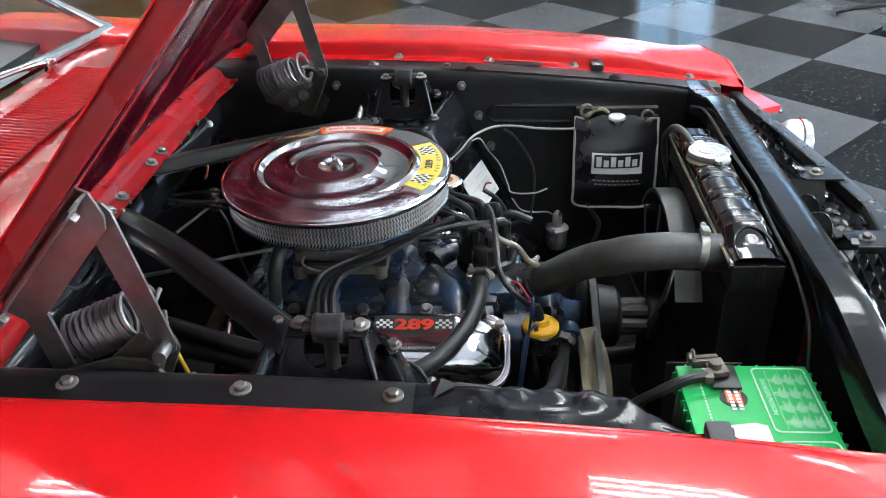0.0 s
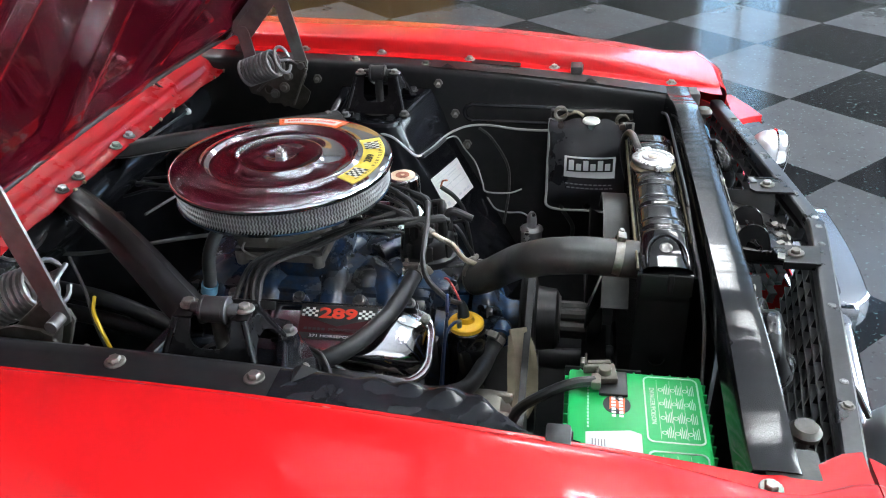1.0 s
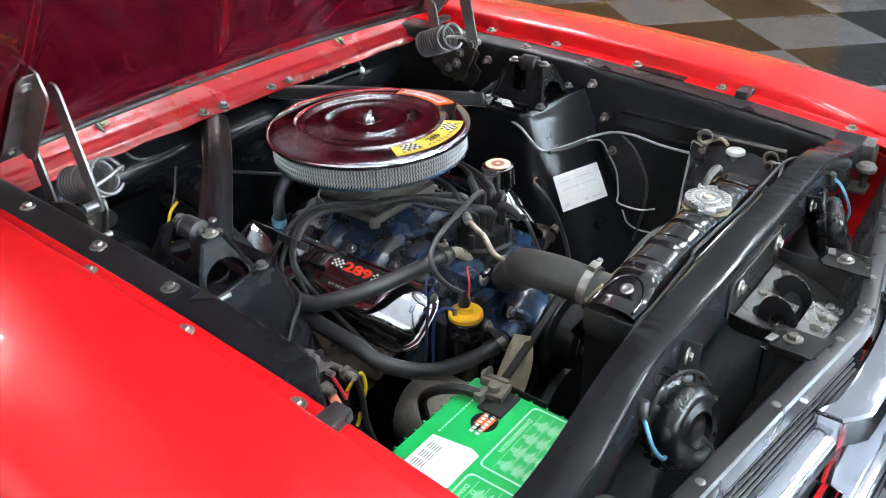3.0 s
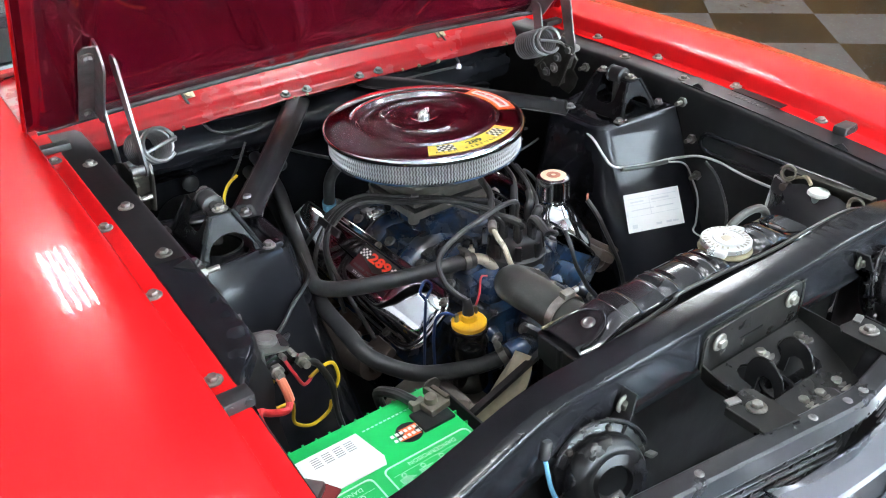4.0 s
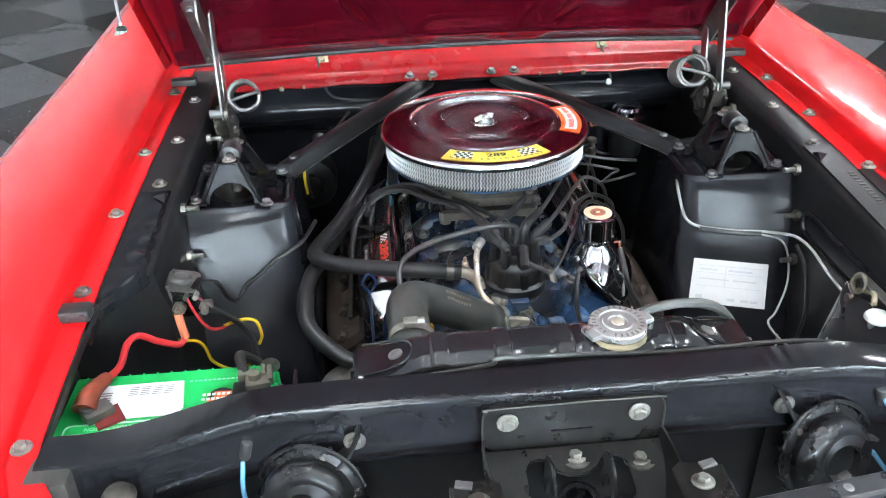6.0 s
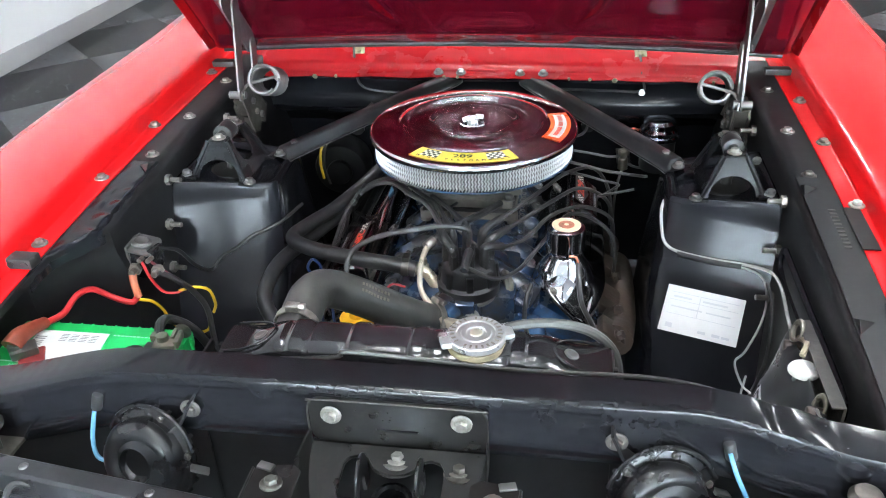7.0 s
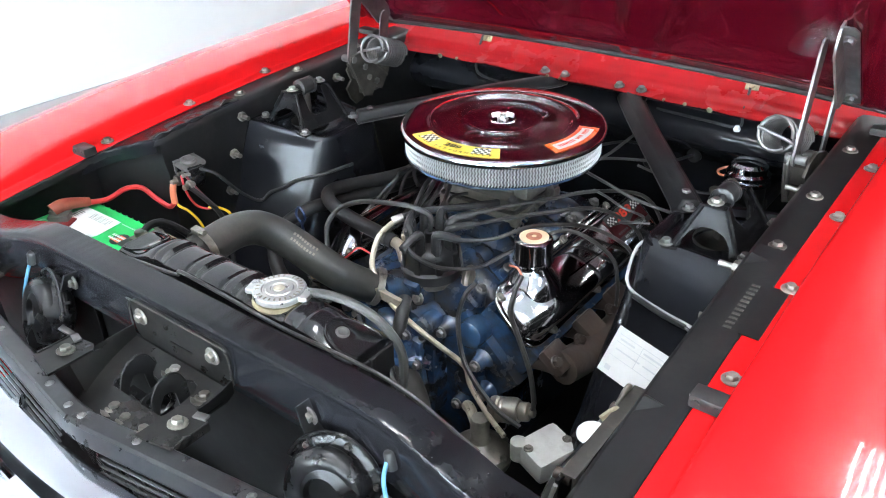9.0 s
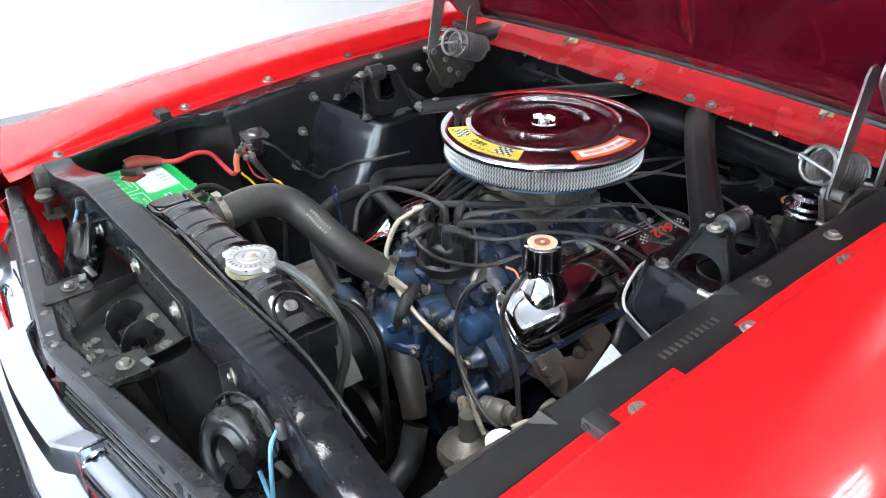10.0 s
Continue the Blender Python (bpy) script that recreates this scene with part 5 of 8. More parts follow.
# horns
SCREW = bolt_mesh("screw", 0.0032, 0.004, 0.0045, M_GRIME)
for s in (-1, 1):
    hn = thing("horn", (s * 0.285, -0.765, 0.74), "black painted round car horn on a bracket", "horn", "horns")
    c, ax = V(s * 0.285, -0.742, 0.742), V(s * 0.25, -1.0, 0.30).normalized()
    b = bm_new()
    lathe(b, [(0, -0.012), (0.030, -0.012), (0.044, -0.004), (0.052, 0.004), (0.058, 0.006), (0.0595, 0.010), (0.058, 0.014), (0.050, 0.016), (0.047, 0.030), (0.044, 0.036), (0.030, 0.040), (0.022, 0.043), (0.020, 0.035), (0.0, 0.034)], c, ax, 32)
    body = part("body", b, M_HORN, hn)
    b = bm_new()
    x, y, z = frame_of(ax)
    tube(b, [c + ax * 0.026 + (x * math.cos(a) + y * math.sin(a)) * 0.036 for a in [radians(20 + 30 * k) for k in range(10)]], lambda t: 0.012 + 0.011 * t, 14)
    part("trumpet", b, M_HORN, hn)
    for k in range(6):
        a = radians(60 * k + 15)
        bolt(body, c + ax * 0.014 + (x * math.cos(a) + y * math.sin(a)) * 0.053, ax, SCREW, name="screw")
    for k in range(20):
        a = radians(18 * k)
        part("rib", box(bm_new(), (0, 0, 0), (0.004, 0.012, 0.004), m=plane_frame(c + ax * 0.010 + (x * math.cos(a) + y * math.sin(a)) * 0.0590, x * -math.sin(a) + y * math.cos(a), ax)), M_HORN, body)
    part("strap", tube(bm_new(), [c + ax * 0.016 + (x * math.cos(q) + y * math.sin(q)) * 0.0625 for q in [radians(20 + 20 * k) for k in range(8)]], 0.0026, 6), M_HORN, hn)
    part("spade", box(bm_new(), c + ax * 0.012 + x * 0.066, (0.022, 0.010, 0.004), (0, 30, 20), bev=0.001), M_STEEL, hn)
    b = bm_new()
    path = [V(s * 0.232, -0.731, 0.822), V(s * 0.245, -0.732, 0.795), V(s * 0.268, -0.735, 0.775), V(s * 0.28, -0.742, 0.752)]
    sweep(b, path, lambda t: [(-0.017 - 0.010 * t, -0.0015), (0.017 + 0.010 * t, -0.0015), (0.017 + 0.010 * t, 0.0015), (-0.017 - 0.010 * t, 0.0015)])
    part("bracket", b, M_BLACK, hn)
    bolt(hn, (s * 0.238, -0.7345, 0.805), (0, -1, 0))
    part("lead", tube(bm_new(), [c + ax * 0.02 + V(s * 0.05, 0, 0.0), c + V(s * 0.085, -0.02, -0.03), c + V(s * 0.098, -0.025, -0.005), c + V(s * 0.075, -0.01, 0.045), c + V(s * 0.068, 0.004, 0.062)] if s > 0 else
                      [c + V(s * 0.052, -0.02, -0.004), c + V(s * 0.068, -0.02, 0.002), c + V(s * 0.075, -0.01, 0.02), c + V(s * 0.073, 0.004, 0.05)], 0.0026, 8), M_BLW, hn, "light blue horn lead")
    part("terminal", cyl(bm_new(), c + V(s * 0.072, 0.008, 0.05), c + V(s * 0.066, 0.010, 0.072), 0.0065, n=14, bev=0.003), M_RUBBER, hn, "black rubber terminal cap")
    # hood stop behind the support end
    hs = thing("hood_adjuster", (s * 0.47, -0.76, 0.745), "round rubber hood rest on a steel angle", "hood rest", "hood rests")
    cyl(b := bm_new(), (s * 0.485, -0.760, 0.735), (s * 0.485, -0.760, 0.775), 0.007, n=10)
    part("stem", b, M_STEEL, hs)
    part("pad", lathe(bm_new(), [(0, 0.768), (0.010, 0.768), (0.017, 0.774), (0.018, 0.780), (0.013, 0.787), (0, 0.789)], (s * 0.485, -0.760, 0.0), n=20), M_HINGE, hs, "grey rubber pad")
    part("angle", box(bm_new(), (s * 0.485, -0.742, 0.738), (0.045, 0.055, 0.006), bev=0.002), M_HINGE, hs)

# egg-crate grille below the bar
gr = thing("grille", (0.0, -0.86, 0.55), "black egg-crate grille behind the bumper", "grille")
turn = math.degrees(math.atan(0.145))
for s in (-1, 1):
    b = bm_new()
    for r in range(7):
        z = 0.758 - r * 0.0215
        yo = 0.004 + 0.004 * r
        for i in range(14):
            x = 0.030 + i * 0.039 + (0.0195 if r % 2 else 0)
            box(b, (s * x, bar_y(x) + yo, z - 0.0108), (0.0034, 0.012, 0.0215), (10, 0, s * turn))
        box(b, (s * 0.287, bar_y(0.287) + yo, z), (0.535, 0.012, 0.0034), (0, 0, s * turn))
    part("lattice", b, M_PLASTIC, gr, "black staggered lattice of the grille", kind="stuff")
    b = bm_new()
    for r in range(10):
        box(b, (s * 0.30, bar_y(0.30) - 0.013 - 0.0030 * r, 0.752 - r * 0.0080), (0.52, 0.0028, 0.0026), (0, 0, s * turn))
    part("fin", b, M_FIN, gr, "fine grey horizontal fins under the bar", kind="stuff")

# bright surround in the middle of the grille, a bent chrome frame
cr = thing("grille_surround", (0.0, -0.90, 0.70), "bright chrome frame in the middle of the grille", "grille frame")
b = bm_new()


def corral(u, v):
    """Top of the frame: a bowed band with turned-in ends."""
    x = -0.158 + 0.316 * u
    e = smooth01((abs(x) - 0.132) / 0.030)
    dy, dz = [(0.002, -0.014), (0.0, -0.001), (-0.0015, 0.0), (-0.018, 0.0006), (-0.0375, 0.0), (-0.039, -0.0015), (-0.041, -0.018), (-0.042, -0.038)][int(v)]
    return x, -0.897 + 0.014 * e + 0.010 * (x / 0.158) ** 2 + dy * (1 - 0.22 * e), 0.736 + dz - 0.004 * e


surf(b, corral, [i / 24 for i in range(25)], range(8), 0.003)
for s in (-1, 1):
    surf(b, lambda u, v: (s * (0.156 + 0.006 * math.sin(v * 3.14)), -0.870 - 0.042 * u, 0.728 - 0.10 * v), [0, 0.5, 1], [i / 6 for i in range(7)], 0.003)
surf(b, lambda u, v: (-0.156 + 0.312 * u, -0.905 + 0.010 * (2 * u - 1) ** 2 - 0.035 * v, 0.630 - 0.010 * v), [i / 10 for i in range(11)], [0, 0.5, 1], 0.003)
part("frame", b, M_BUMPER, cr, angle=28)
for s in (-1, 1):
    b = bm_new()
    surf(b, lambda u, v: (s * (0.150 + 0.245 * u), -0.874 + 0.032 * u + (0.004, 0.0, -0.012, -0.026, -0.034, -0.036)[int(v)], 0.716 + (-0.016, 0.0, 0.003, 0.0, -0.010, -0.030)[int(v)]), [i / 4 for i in range(5)], range(6), 0.003)
    part("side_bar", b, M_BUMPER, cr, "bright side bar", angle=50)
    # fog lamp at the bar's end
    fl = thing("fog_lamp", (s * 0.43, -0.90, 0.70), "silver round fog lamp with a chrome rim", "fog lamp", "fog lamps")
    c = V(s * 0.425, -0.852, 0.716)
    lathe(b := bm_new(), [(0, 0), (0.023, 0.002), (0.040, 0.010), (0.049, 0.024), (0.052, 0.038), (0.052, 0.043)], c, (0, -1, -0.12), 32)
    part("shell", b, M_ALU, fl, "dull silver lamp shell")
    lathe(b := bm_new(), [(0.052, 0.040), (0.056, 0.042), (0.057, 0.051), (0.054, 0.060), (0.048, 0.063)], c, (0, -1, -0.12), 48)
    part("rim", b, M_CHROME, fl, "chrome lamp rim")
    lathe(b := bm_new(), [(0.049, 0.061), (0.038, 0.068), (0.019, 0.072), (0, 0.074)], c, (0, -1, -0.12), 32)
    part("lens", b, M_GLASS, fl, "clear ribbed lens")
    tube(b := bm_new(), [c + V(-s * 0.01, 0.0, 0.03), c + V(-s * 0.02, 0.015, 0.055), c + V(-s * 0.045, 0.02, 0.05), c + V(-s * 0.07, 0.035, 0.03)], 0.004, 8)
    part("lead", b, M_RUBBER, fl)

# bumper blade
b = bm_new()
MB = [(0.03, 0.030), (0.004, 0.036), (-0.018, 0.030), (-0.030, 0.012), (-0.033, -0.006), (-0.028, -0.030), (-0.012, -0.044), (0.02, -0.046)]


def bumper(i, k):
    x = -0.86 + 1.72 * i / 48
    y = -0.928 + 0.05 * abs(x) + 0.16 * max(0.0, abs(x) - 0.70) ** 1.3 * 4
    return x, y + MB[int(k)][0], 0.555 + MB[int(k)][1]


surf(b, bumper, range(49), range(len(MB)), 0.003)
tagged(new("bumper", mesh_of("bumper", b, M_BUMPER, 60)), "bright chrome blade front bumper", "bumper")
b = bm_new()
surf(b, lambda u, v: (-0.84 + 1.68 * u, -0.905 + 0.045 * abs(-0.84 + 1.68 * u) + 0.03 * v, 0.60 - 0.28 * v), [i / 16 for i in range(17)], [0, 0.25, 0.5, 0.75, 1], 0.003)
part("valance", b, M_RED, car, "red panel below the bumper", angle=60)
for s in (-1, 1):
    wh = part("wheel", lathe(bm_new(), [(0.20, -0.09), (0.29, -0.09), (0.312, -0.06), (0.318, 0.0), (0.312, 0.06), (0.29, 0.09), (0.20, 0.09)], (s * 0.70, 0.02, 0.318), (1, 0, 0), 36), M_TYRE, car, "black front tyre")
    part("rim", lathe(bm_new(), [(0.20, -0.08), (0.17, -0.03), (0.05, 0.03), (0, 0.035)], (s * 0.70, 0.02, 0.318), (s, 0, 0), 32), M_STEEL, wh, "steel wheel rim")

part("loom", tube(bm_new(), [(0.42, -0.668, 0.800), (0.30, -0.666, 0.836), (0.128, -0.668, 0.838), (0.023, -0.667, 0.843), (-0.070, -0.666, 0.846), (-0.085, -0.667, 0.838), (-0.195, -0.668, 0.827), (-0.240, -0.668, 0.824), (-0.33, -0.668, 0.79), (-0.36, -0.669, 0.72)], 0.0026, 8), M_WIRE, sup_ob, "thin brown-grey wire along the support")

# chipped paint along the worn edges
def chips(parent, fn, count, seed, size):
    rnd = random.Random(seed)
    b = bm_new()
    for i in range(count):
        p = Vector(fn(rnd.random() ** 1.0, rnd))
        w, h, a = size * rnd.uniform(0.4, 2.4), size * rnd.uniform(0.25, 0.7), rnd.uniform(-0.5, 0.5)
        vs = []
        for k in range(6):
            q = 2 * math.pi * k / 6
            r = rnd.uniform(0.6, 1.0)
            vs.append(b.verts.new(p + V(w * r * math.cos(q), h * r * math.sin(q) + a * w * math.cos(q) * 0.2, 0.0)))
        b.faces.new(vs)
    return part("paint_chips", b, M_CHIP, parent, "bare metal chips along the edge", kind="stuff")


def bar_edge(side):
    def fn(u, rnd):
        x = -0.56 + 1.12 * u
        return x, bar_y(x) + (0.0052 if side > 0 else -0.0145) + rnd.uniform(-0.0006, 0.0006), 0.7859 - 0.010 * (x / 0.56) ** 2 + 0.0003
    return fn


chips(fbar, bar_edge(1), 90, 3, 0.0016)
chips(fbar, bar_edge(-1), 70, 4, 0.0013)
chips(fbar, lambda u, r: (-0.56 + 1.12 * u, bar_y(-0.56 + 1.12 * u) + r.uniform(-0.012, 0.003), 0.7866 - 0.010 * ((-0.56 + 1.12 * u) / 0.56) ** 2 + 0.0006), 40, 5, 0.0010)
chips(sup_ob, lambda u, r: (-0.5 + u, sup_y(-0.5 + u) - 0.0405 + r.uniform(-0.001, 0.001), sup_z(-0.5 + u) + 0.0006), 60, 6, 0.0011)
chips(sup_ob, lambda u, r: (-0.5 + u, sup_y(-0.5 + u) + r.uniform(-0.036, -0.004), sup_z(-0.5 + u) + 0.0013), 26, 7, 0.0010)

# ---- engine ----
eng = thing("engine", (0.0, -0.05, 0.28), "blue painted V8 engine with chrome valve covers", "engine")
b = bm_new()
box(b, (0, -0.04, 0.44), (0.30, 0.50, 0.34), bev=0.02)
part("block", b, M_BLUE, eng, "grimy blue engine block")
for s in (-1, 1):
    part("cylinder_head", box(bm_new(), (s * 0.120, -0.05, 0.535), (0.16, 0.44, 0.12), (0, s * 45, 0), bev=0.012), M_BLUE, eng)
    part("head_rail", box(bm_new(), (s * 0.168, -0.04, 0.575), (0.125, 0.42, 0.09), (0, s * 32, 0), bev=0.010), M_BLUE, eng)
b = bm_new()
box(b, (0, -0.05, 0.608), (0.205, 0.44, 0.118), bev=0.02)
box(b, (0, -0.02, 0.685), (0.13, 0.17, 0.05), bev=0.012)
box(b, (-0.02, -0.255, 0.635), (0.13, 0.09, 0.075), bev=0.02)
inlet = part("intake_manifold", b, M_BLUED, eng, "oily dark blue cast intake manifold")
for s in (-1, 1):
    for y in (-0.20, -0.10, 0.02, 0.12):
        part("runner", tube(bm_new(), [(s * 0.02, y * 0.75, 0.657), (s * 0.07, y * 0.95, 0.653), (s * 0.112, y, 0.632), (s * 0.135, y, 0.60)], lambda t: 0.030 - 0.004 * t, 14), M_BLUED, inlet)
    part("rail", box(bm_new(), (s * 0.10, -0.04, 0.637), (0.035, 0.44, 0.03), (0, s * 40, 0), bev=0.008), M_BLUED, inlet)
for s in (-1, 1):
    for y in (-0.235, -0.15, -0.045, 0.07, 0.16):
        part("boss", lathe(bm_new(), [(0.019, -0.016), (0.014, 0.0), (0.0125, 0.009), (0.011, 0.011), (0, 0.011)], (s * 0.112, y, 0.650), (s * 0.45, 0, 0.9), 14), M_BLUED, inlet)
        bolt(inlet, (s * 0.117, y, 0.6600), (s * 0.45, 0, 0.9), mesh=BOLT_DARK)
for x, y, r in ((-0.055, -0.155, 0.034), (0.052, -0.150, 0.030), (-0.062, -0.225, 0.026), (-0.045, 0.115, 0.034)):
    part("swell", lathe(bm_new(), [(0, 0.020), (r * 0.5, 0.018), (r * 0.85, 0.009), (r, -0.006), (r * 1.05, -0.03)], (x, y, 0.664), (-0.1, -0.1, 1), 20), M_BLUED, inlet)
part("temperature_sender", lathe(bm_new(), [(0.009, 0.0), (0.009, 0.010), (0.006, 0.012), (0.006, 0.022), (0.003, 0.024), (0.003, 0.030), (0, 0.030)], (-0.060, -0.222, 0.682), n=12), M_BRASS, inlet, "small brass sender")
b = bm_new()
box(b, (0, -0.006, 0.7155), (0.172, 0.158, 0.017), bev=0.004)
box(b, (0, -0.006, 0.7385), (0.160, 0.146, 0.018), bev=0.004)
box(b, (0, 0.01, 0.766), (0.12, 0.13, 0.038), bev=0.01)
cyl(b, (0, 0, 0.775), (0, 0, 0.81), 0.062, n=24)
box(b, (-0.080, 0.03, 0.760), (0.03, 0.045, 0.026), bev=0.006)
box(b, (0.080, -0.03, 0.760), (0.03, 0.06, 0.026), bev=0.006)
carb = part("carburettor", b, M_CAST, eng, "dull grey cast carburettor")
part("gasket", box(bm_new(), (0, -0.006, 0.7267), (0.168, 0.154, 0.006)), M_GRIME, carb, "dark gasket between the flanges")
for x in (-0.074, 0.074):
    for y in (-0.074, 0.062):
        bolt(carb, (x, y, 0.7475), mesh=BOLT_DARK)
        part("boss", cyl(bm_new(), (x * 1.08, y, 0.700), (x * 1.08, y, 0.7240), 0.0105, n=12, bev=0.002), M_CAST, carb)
# throttle linkage and its return spring
part("throttle_lever", plate(bm_new(), [(-0.012, -0.010), (0.014, -0.008), (0.016, 0.006), (0.002, 0.034), (-0.008, 0.034), (-0.012, 0.008)], plane_frame((0.094, 0.02, 0.728), (0, 1, 0), (0, 0, 1)), 0.003), M_ZINC, carb)
part("rod", tube(bm_new(), [(0.098, 0.024, 0.756), (0.104, 0.10, 0.750), (0.110, 0.22, 0.742), (0.112, 0.36, 0.748)], 0.003, 8), M_STEEL, carb, "throttle rod")
part("return_spring", tube(bm_new(), [(0.097 + 0.0045 * math.cos(k * 1.3), 0.016 - 0.0022 * k, 0.742 - 0.0007 * k + 0.0045 * math.sin(k * 1.3)) for k in range(60)], 0.0009, 5, per=2), M_STEEL, carb)
part("fast_idle_rod", tube(bm_new(), [(-0.090, 0.045, 0.752), (-0.097, 0.050, 0.735), (-0.098, 0.020, 0.722), (-0.094, -0.030, 0.724)], 0.0019, 6), M_ZINC, carb)
part("vacuum_tube", tube(bm_new(), [(-0.020, -0.085, 0.742), (-0.030, -0.120, 0.745), (-0.010, -0.165, 0.735), (0.040, -0.195, 0.705), (0.072, -0.225, 0.664)], 0.003, 8), M_STEEL, carb, "thin bent metal tube")


# valve covers, leaning outward
def cover_ring(y0, y1, ins, h):
    """Rounded outline of the cover at an inset: across (a) and along (y)."""
    out = []
    front = min(ins, 0.0105) + max(0.0, ins - 0.0105) * 2.6
    front += 0.046 * smooth01((h - 0.004) / 0.048)
    a0, a1, f, r_ = -0.067 + ins, 0.057 - ins, y0 + front, y1 - min(ins, 0.0105) - max(0.0, ins - 0.0105) * 1.6
    rf, rr = 0.042 - 0.5 * ins, max(0.006, 0.024 - 0.6 * ins)
    for ca, cy, r, ang in ((a1 - rf, f + rf, rf, 270), (a1 - rr, r_ - rr, rr, 0), (a0 + rr, r_ - rr, rr, 90), (a0 + rf, f + rf, rf, 180)):
        for q in range(9):
            w = radians(ang + 90 * q / 8)
            out.append((ca + r * math.cos(w), cy + r * math.sin(w)))
    return out


def cover(s, y0, y1):
    """Valve cover: a rolled flange, upright sides and a flat top, its nose sloping down to the front."""
    n, t = (V(-0.53, 0, 0.848), V(-0.848, 0, -0.53)) if s < 0 else (V(0.66, 0, 0.7513), V(0.7513, 0, -0.66))
    B = V(s * 0.195, 0, 0.629)
    b = bm_new()
    rings = []
    for ins, h in ((0.0, -0.003), (-0.0008, 0.0), (0.0, 0.0024), (0.0030, 0.0034), (0.0075, 0.0022), (0.0100, 0.0028), (0.0110, 0.006), (0.0118, 0.014), (0.0128, 0.026), (0.0145, 0.0350), (0.0175, 0.0415), (0.0220, 0.0450), (0.0280, 0.0464), (0.0360, 0.0468), (0.0430, 0.0470)):
        rings.append([b.verts.new(B + t * a + n * (h - 1.0 * a * a * max(0.0, h / 0.047) - (0.0042 + 0.10 * a) * (1 - h / 0.047)) + V(0, y, 0)) for a, y in cover_ring(y0, y1, ins, h)])
    m_ = len(rings[0])
    for r0, r1 in zip(rings, rings[1:]):
        for i in range(m_):
            b.faces.new((r0[i], r0[(i + 1) % m_], r1[(i + 1) % m_], r1[i]))
    b.faces.new(rings[-1])
    ob = part("valve_cover", b, M_COVER, eng, "polished chrome valve cover", angle=60)
    for y, a in ((y0 + 0.017, -0.050), (y0 + 0.080, 0.0500), ((y0 + y1) / 2, -0.0600), ((y0 + y1) / 2, 0.0500), (y1 - 0.07, -0.0600), (y1 - 0.07, 0.0500)):
        bolt(ob, B + t * a + n * (-0.001 - 0.10 * a) + V(0, y, 0), n, mesh=BOLT_S)
    P = B + n * 0.0470 - t * 0.034
    # sticker: black field, red number, flags, grey panel
    yc = -0.138 if s < 0 else 0.108
    m = plane_frame(P + n * 0.0012 + t * 0.018 + V(0, yc, 0), (0, s, 0), -t)
    b = bm_new()
    plate(b, [(-0.062, -0.030), (0.062, -0.030), (0.062, 0.028), (-0.062, 0.028)], m, 0.0006)
    dec = part("decal", b, paint_maroon, ob, "black and maroon sticker with a red number")
    b = bm_new()
    plate(b, [(-0.062, 0.028), (-0.062, 0.010), (-0.015, -0.003), (0.0, -0.007), (0.015, -0.003), (0.062, 0.010), (0.062, 0.028)], m @ pose(0, 0, 0.0006), 0.0004)
    part("field", b, M_INK, dec)
    part("number", letters("289", 0.0235, M_REDINK, 0.0002, stretch=1.75, bold=0.0009), None, dec, "red number", m=m @ pose(0, 0.0135, 0.0014))
    b = bm_new()
    for q in (-1, 1):
        for i in range(5):
            for j in range(4):
                if (i + j) % 2 == 0:
                    x, y = q * 0.046 + (i - 2) * 0.0052, 0.015 + (j - 1.5) * 0.0038
                    vsq = [b.verts.new(m @ Vector((x + dx, y + dy, 0.0013))) for dx, dy in ((-0.0026, -0.0019), (0.0026, -0.0019), (0.0026, 0.0019), (-0.0026, 0.0019))]
                    b.faces.new(vsq)
    part("chequer", b, M_WHITE, dec, "white chequered flags", kind="stuff")
    b = bm_new()
    for i in range(5):
        x0 = -0.052 + i * 0.0072
        vsq = [b.verts.new(m @ Vector(p)) for p in ((x0, -0.0152, 0.0013), (x0 + 0.0055, -0.0152, 0.0013), (x0 + 0.0055, -0.0108, 0.0013), (x0, -0.0108, 0.0013))]
        b.faces.new(vsq)
    part("print", b, M_INK, dec, kind="stuff")
    part("word", letters("POWERED", 0.0066, M_INK, 0.0002, stretch=1.7, bold=0.0002), None, dec, "dark word", m=m @ pose(0.014, -0.0130, 0.0010))
    b = bm_new()
    plate(b, [(-0.062, -0.030), (0.062, -0.030), (0.062, -0.0195), (-0.062, -0.0195)], m @ pose(0, 0, 0.0006), 0.0004)
    part("strip", b, M_INK, dec, "black strip")
    part("word", letters("271 HORSEPOWER", 0.0062, M_FAINT, 0.0002, stretch=1.6, bold=0.0001), None, dec, "grey words", m=m @ pose(0, -0.0248, 0.0014))
    return ob


paint_maroon = paint("maroon_sticker", (0.13, 0.03, 0.035), 0.2, metal=0.5, var=0.2, bump=0.0)
cover(-1, -0.287, 0.185)
cover(1, -0.259, 0.210)
# oil filler cap on the driver's cover
b = bm_new()
lathe(b, [(0.054, 0.650), (0.048, 0.668), (0.0405, 0.680), (0.0335, 0.689), (0.0285, 0.697), (0.0255, 0.704), (0.0250, 0.712)], (0.178, -0.170, 0), n=36)
lathe(b, [(0.026, 0.705), (0.033, 0.706), (0.035, 0.711), (0.033, 0.716), (0.0325, 0.745), (0.031, 0.750), (0.027, 0.752), (0, 0.752)], (0.178, -0.170, 0), n=32)
cap = part("oil_filler_cap", b, M_CHROME, eng, "chrome oil filler cap with a printed top")
lathe(b := bm_new(), [(0.0245, 0.7525), (0.0245, 0.7532), (0, 0.7532)], (0.178, -0.170, 0), n=28)
part("cap_label", b, paint("cream_cap_label", (0.80, 0.60, 0.42), 0.4, var=0.1, bump=0.0), cap, "cream disc with red print")
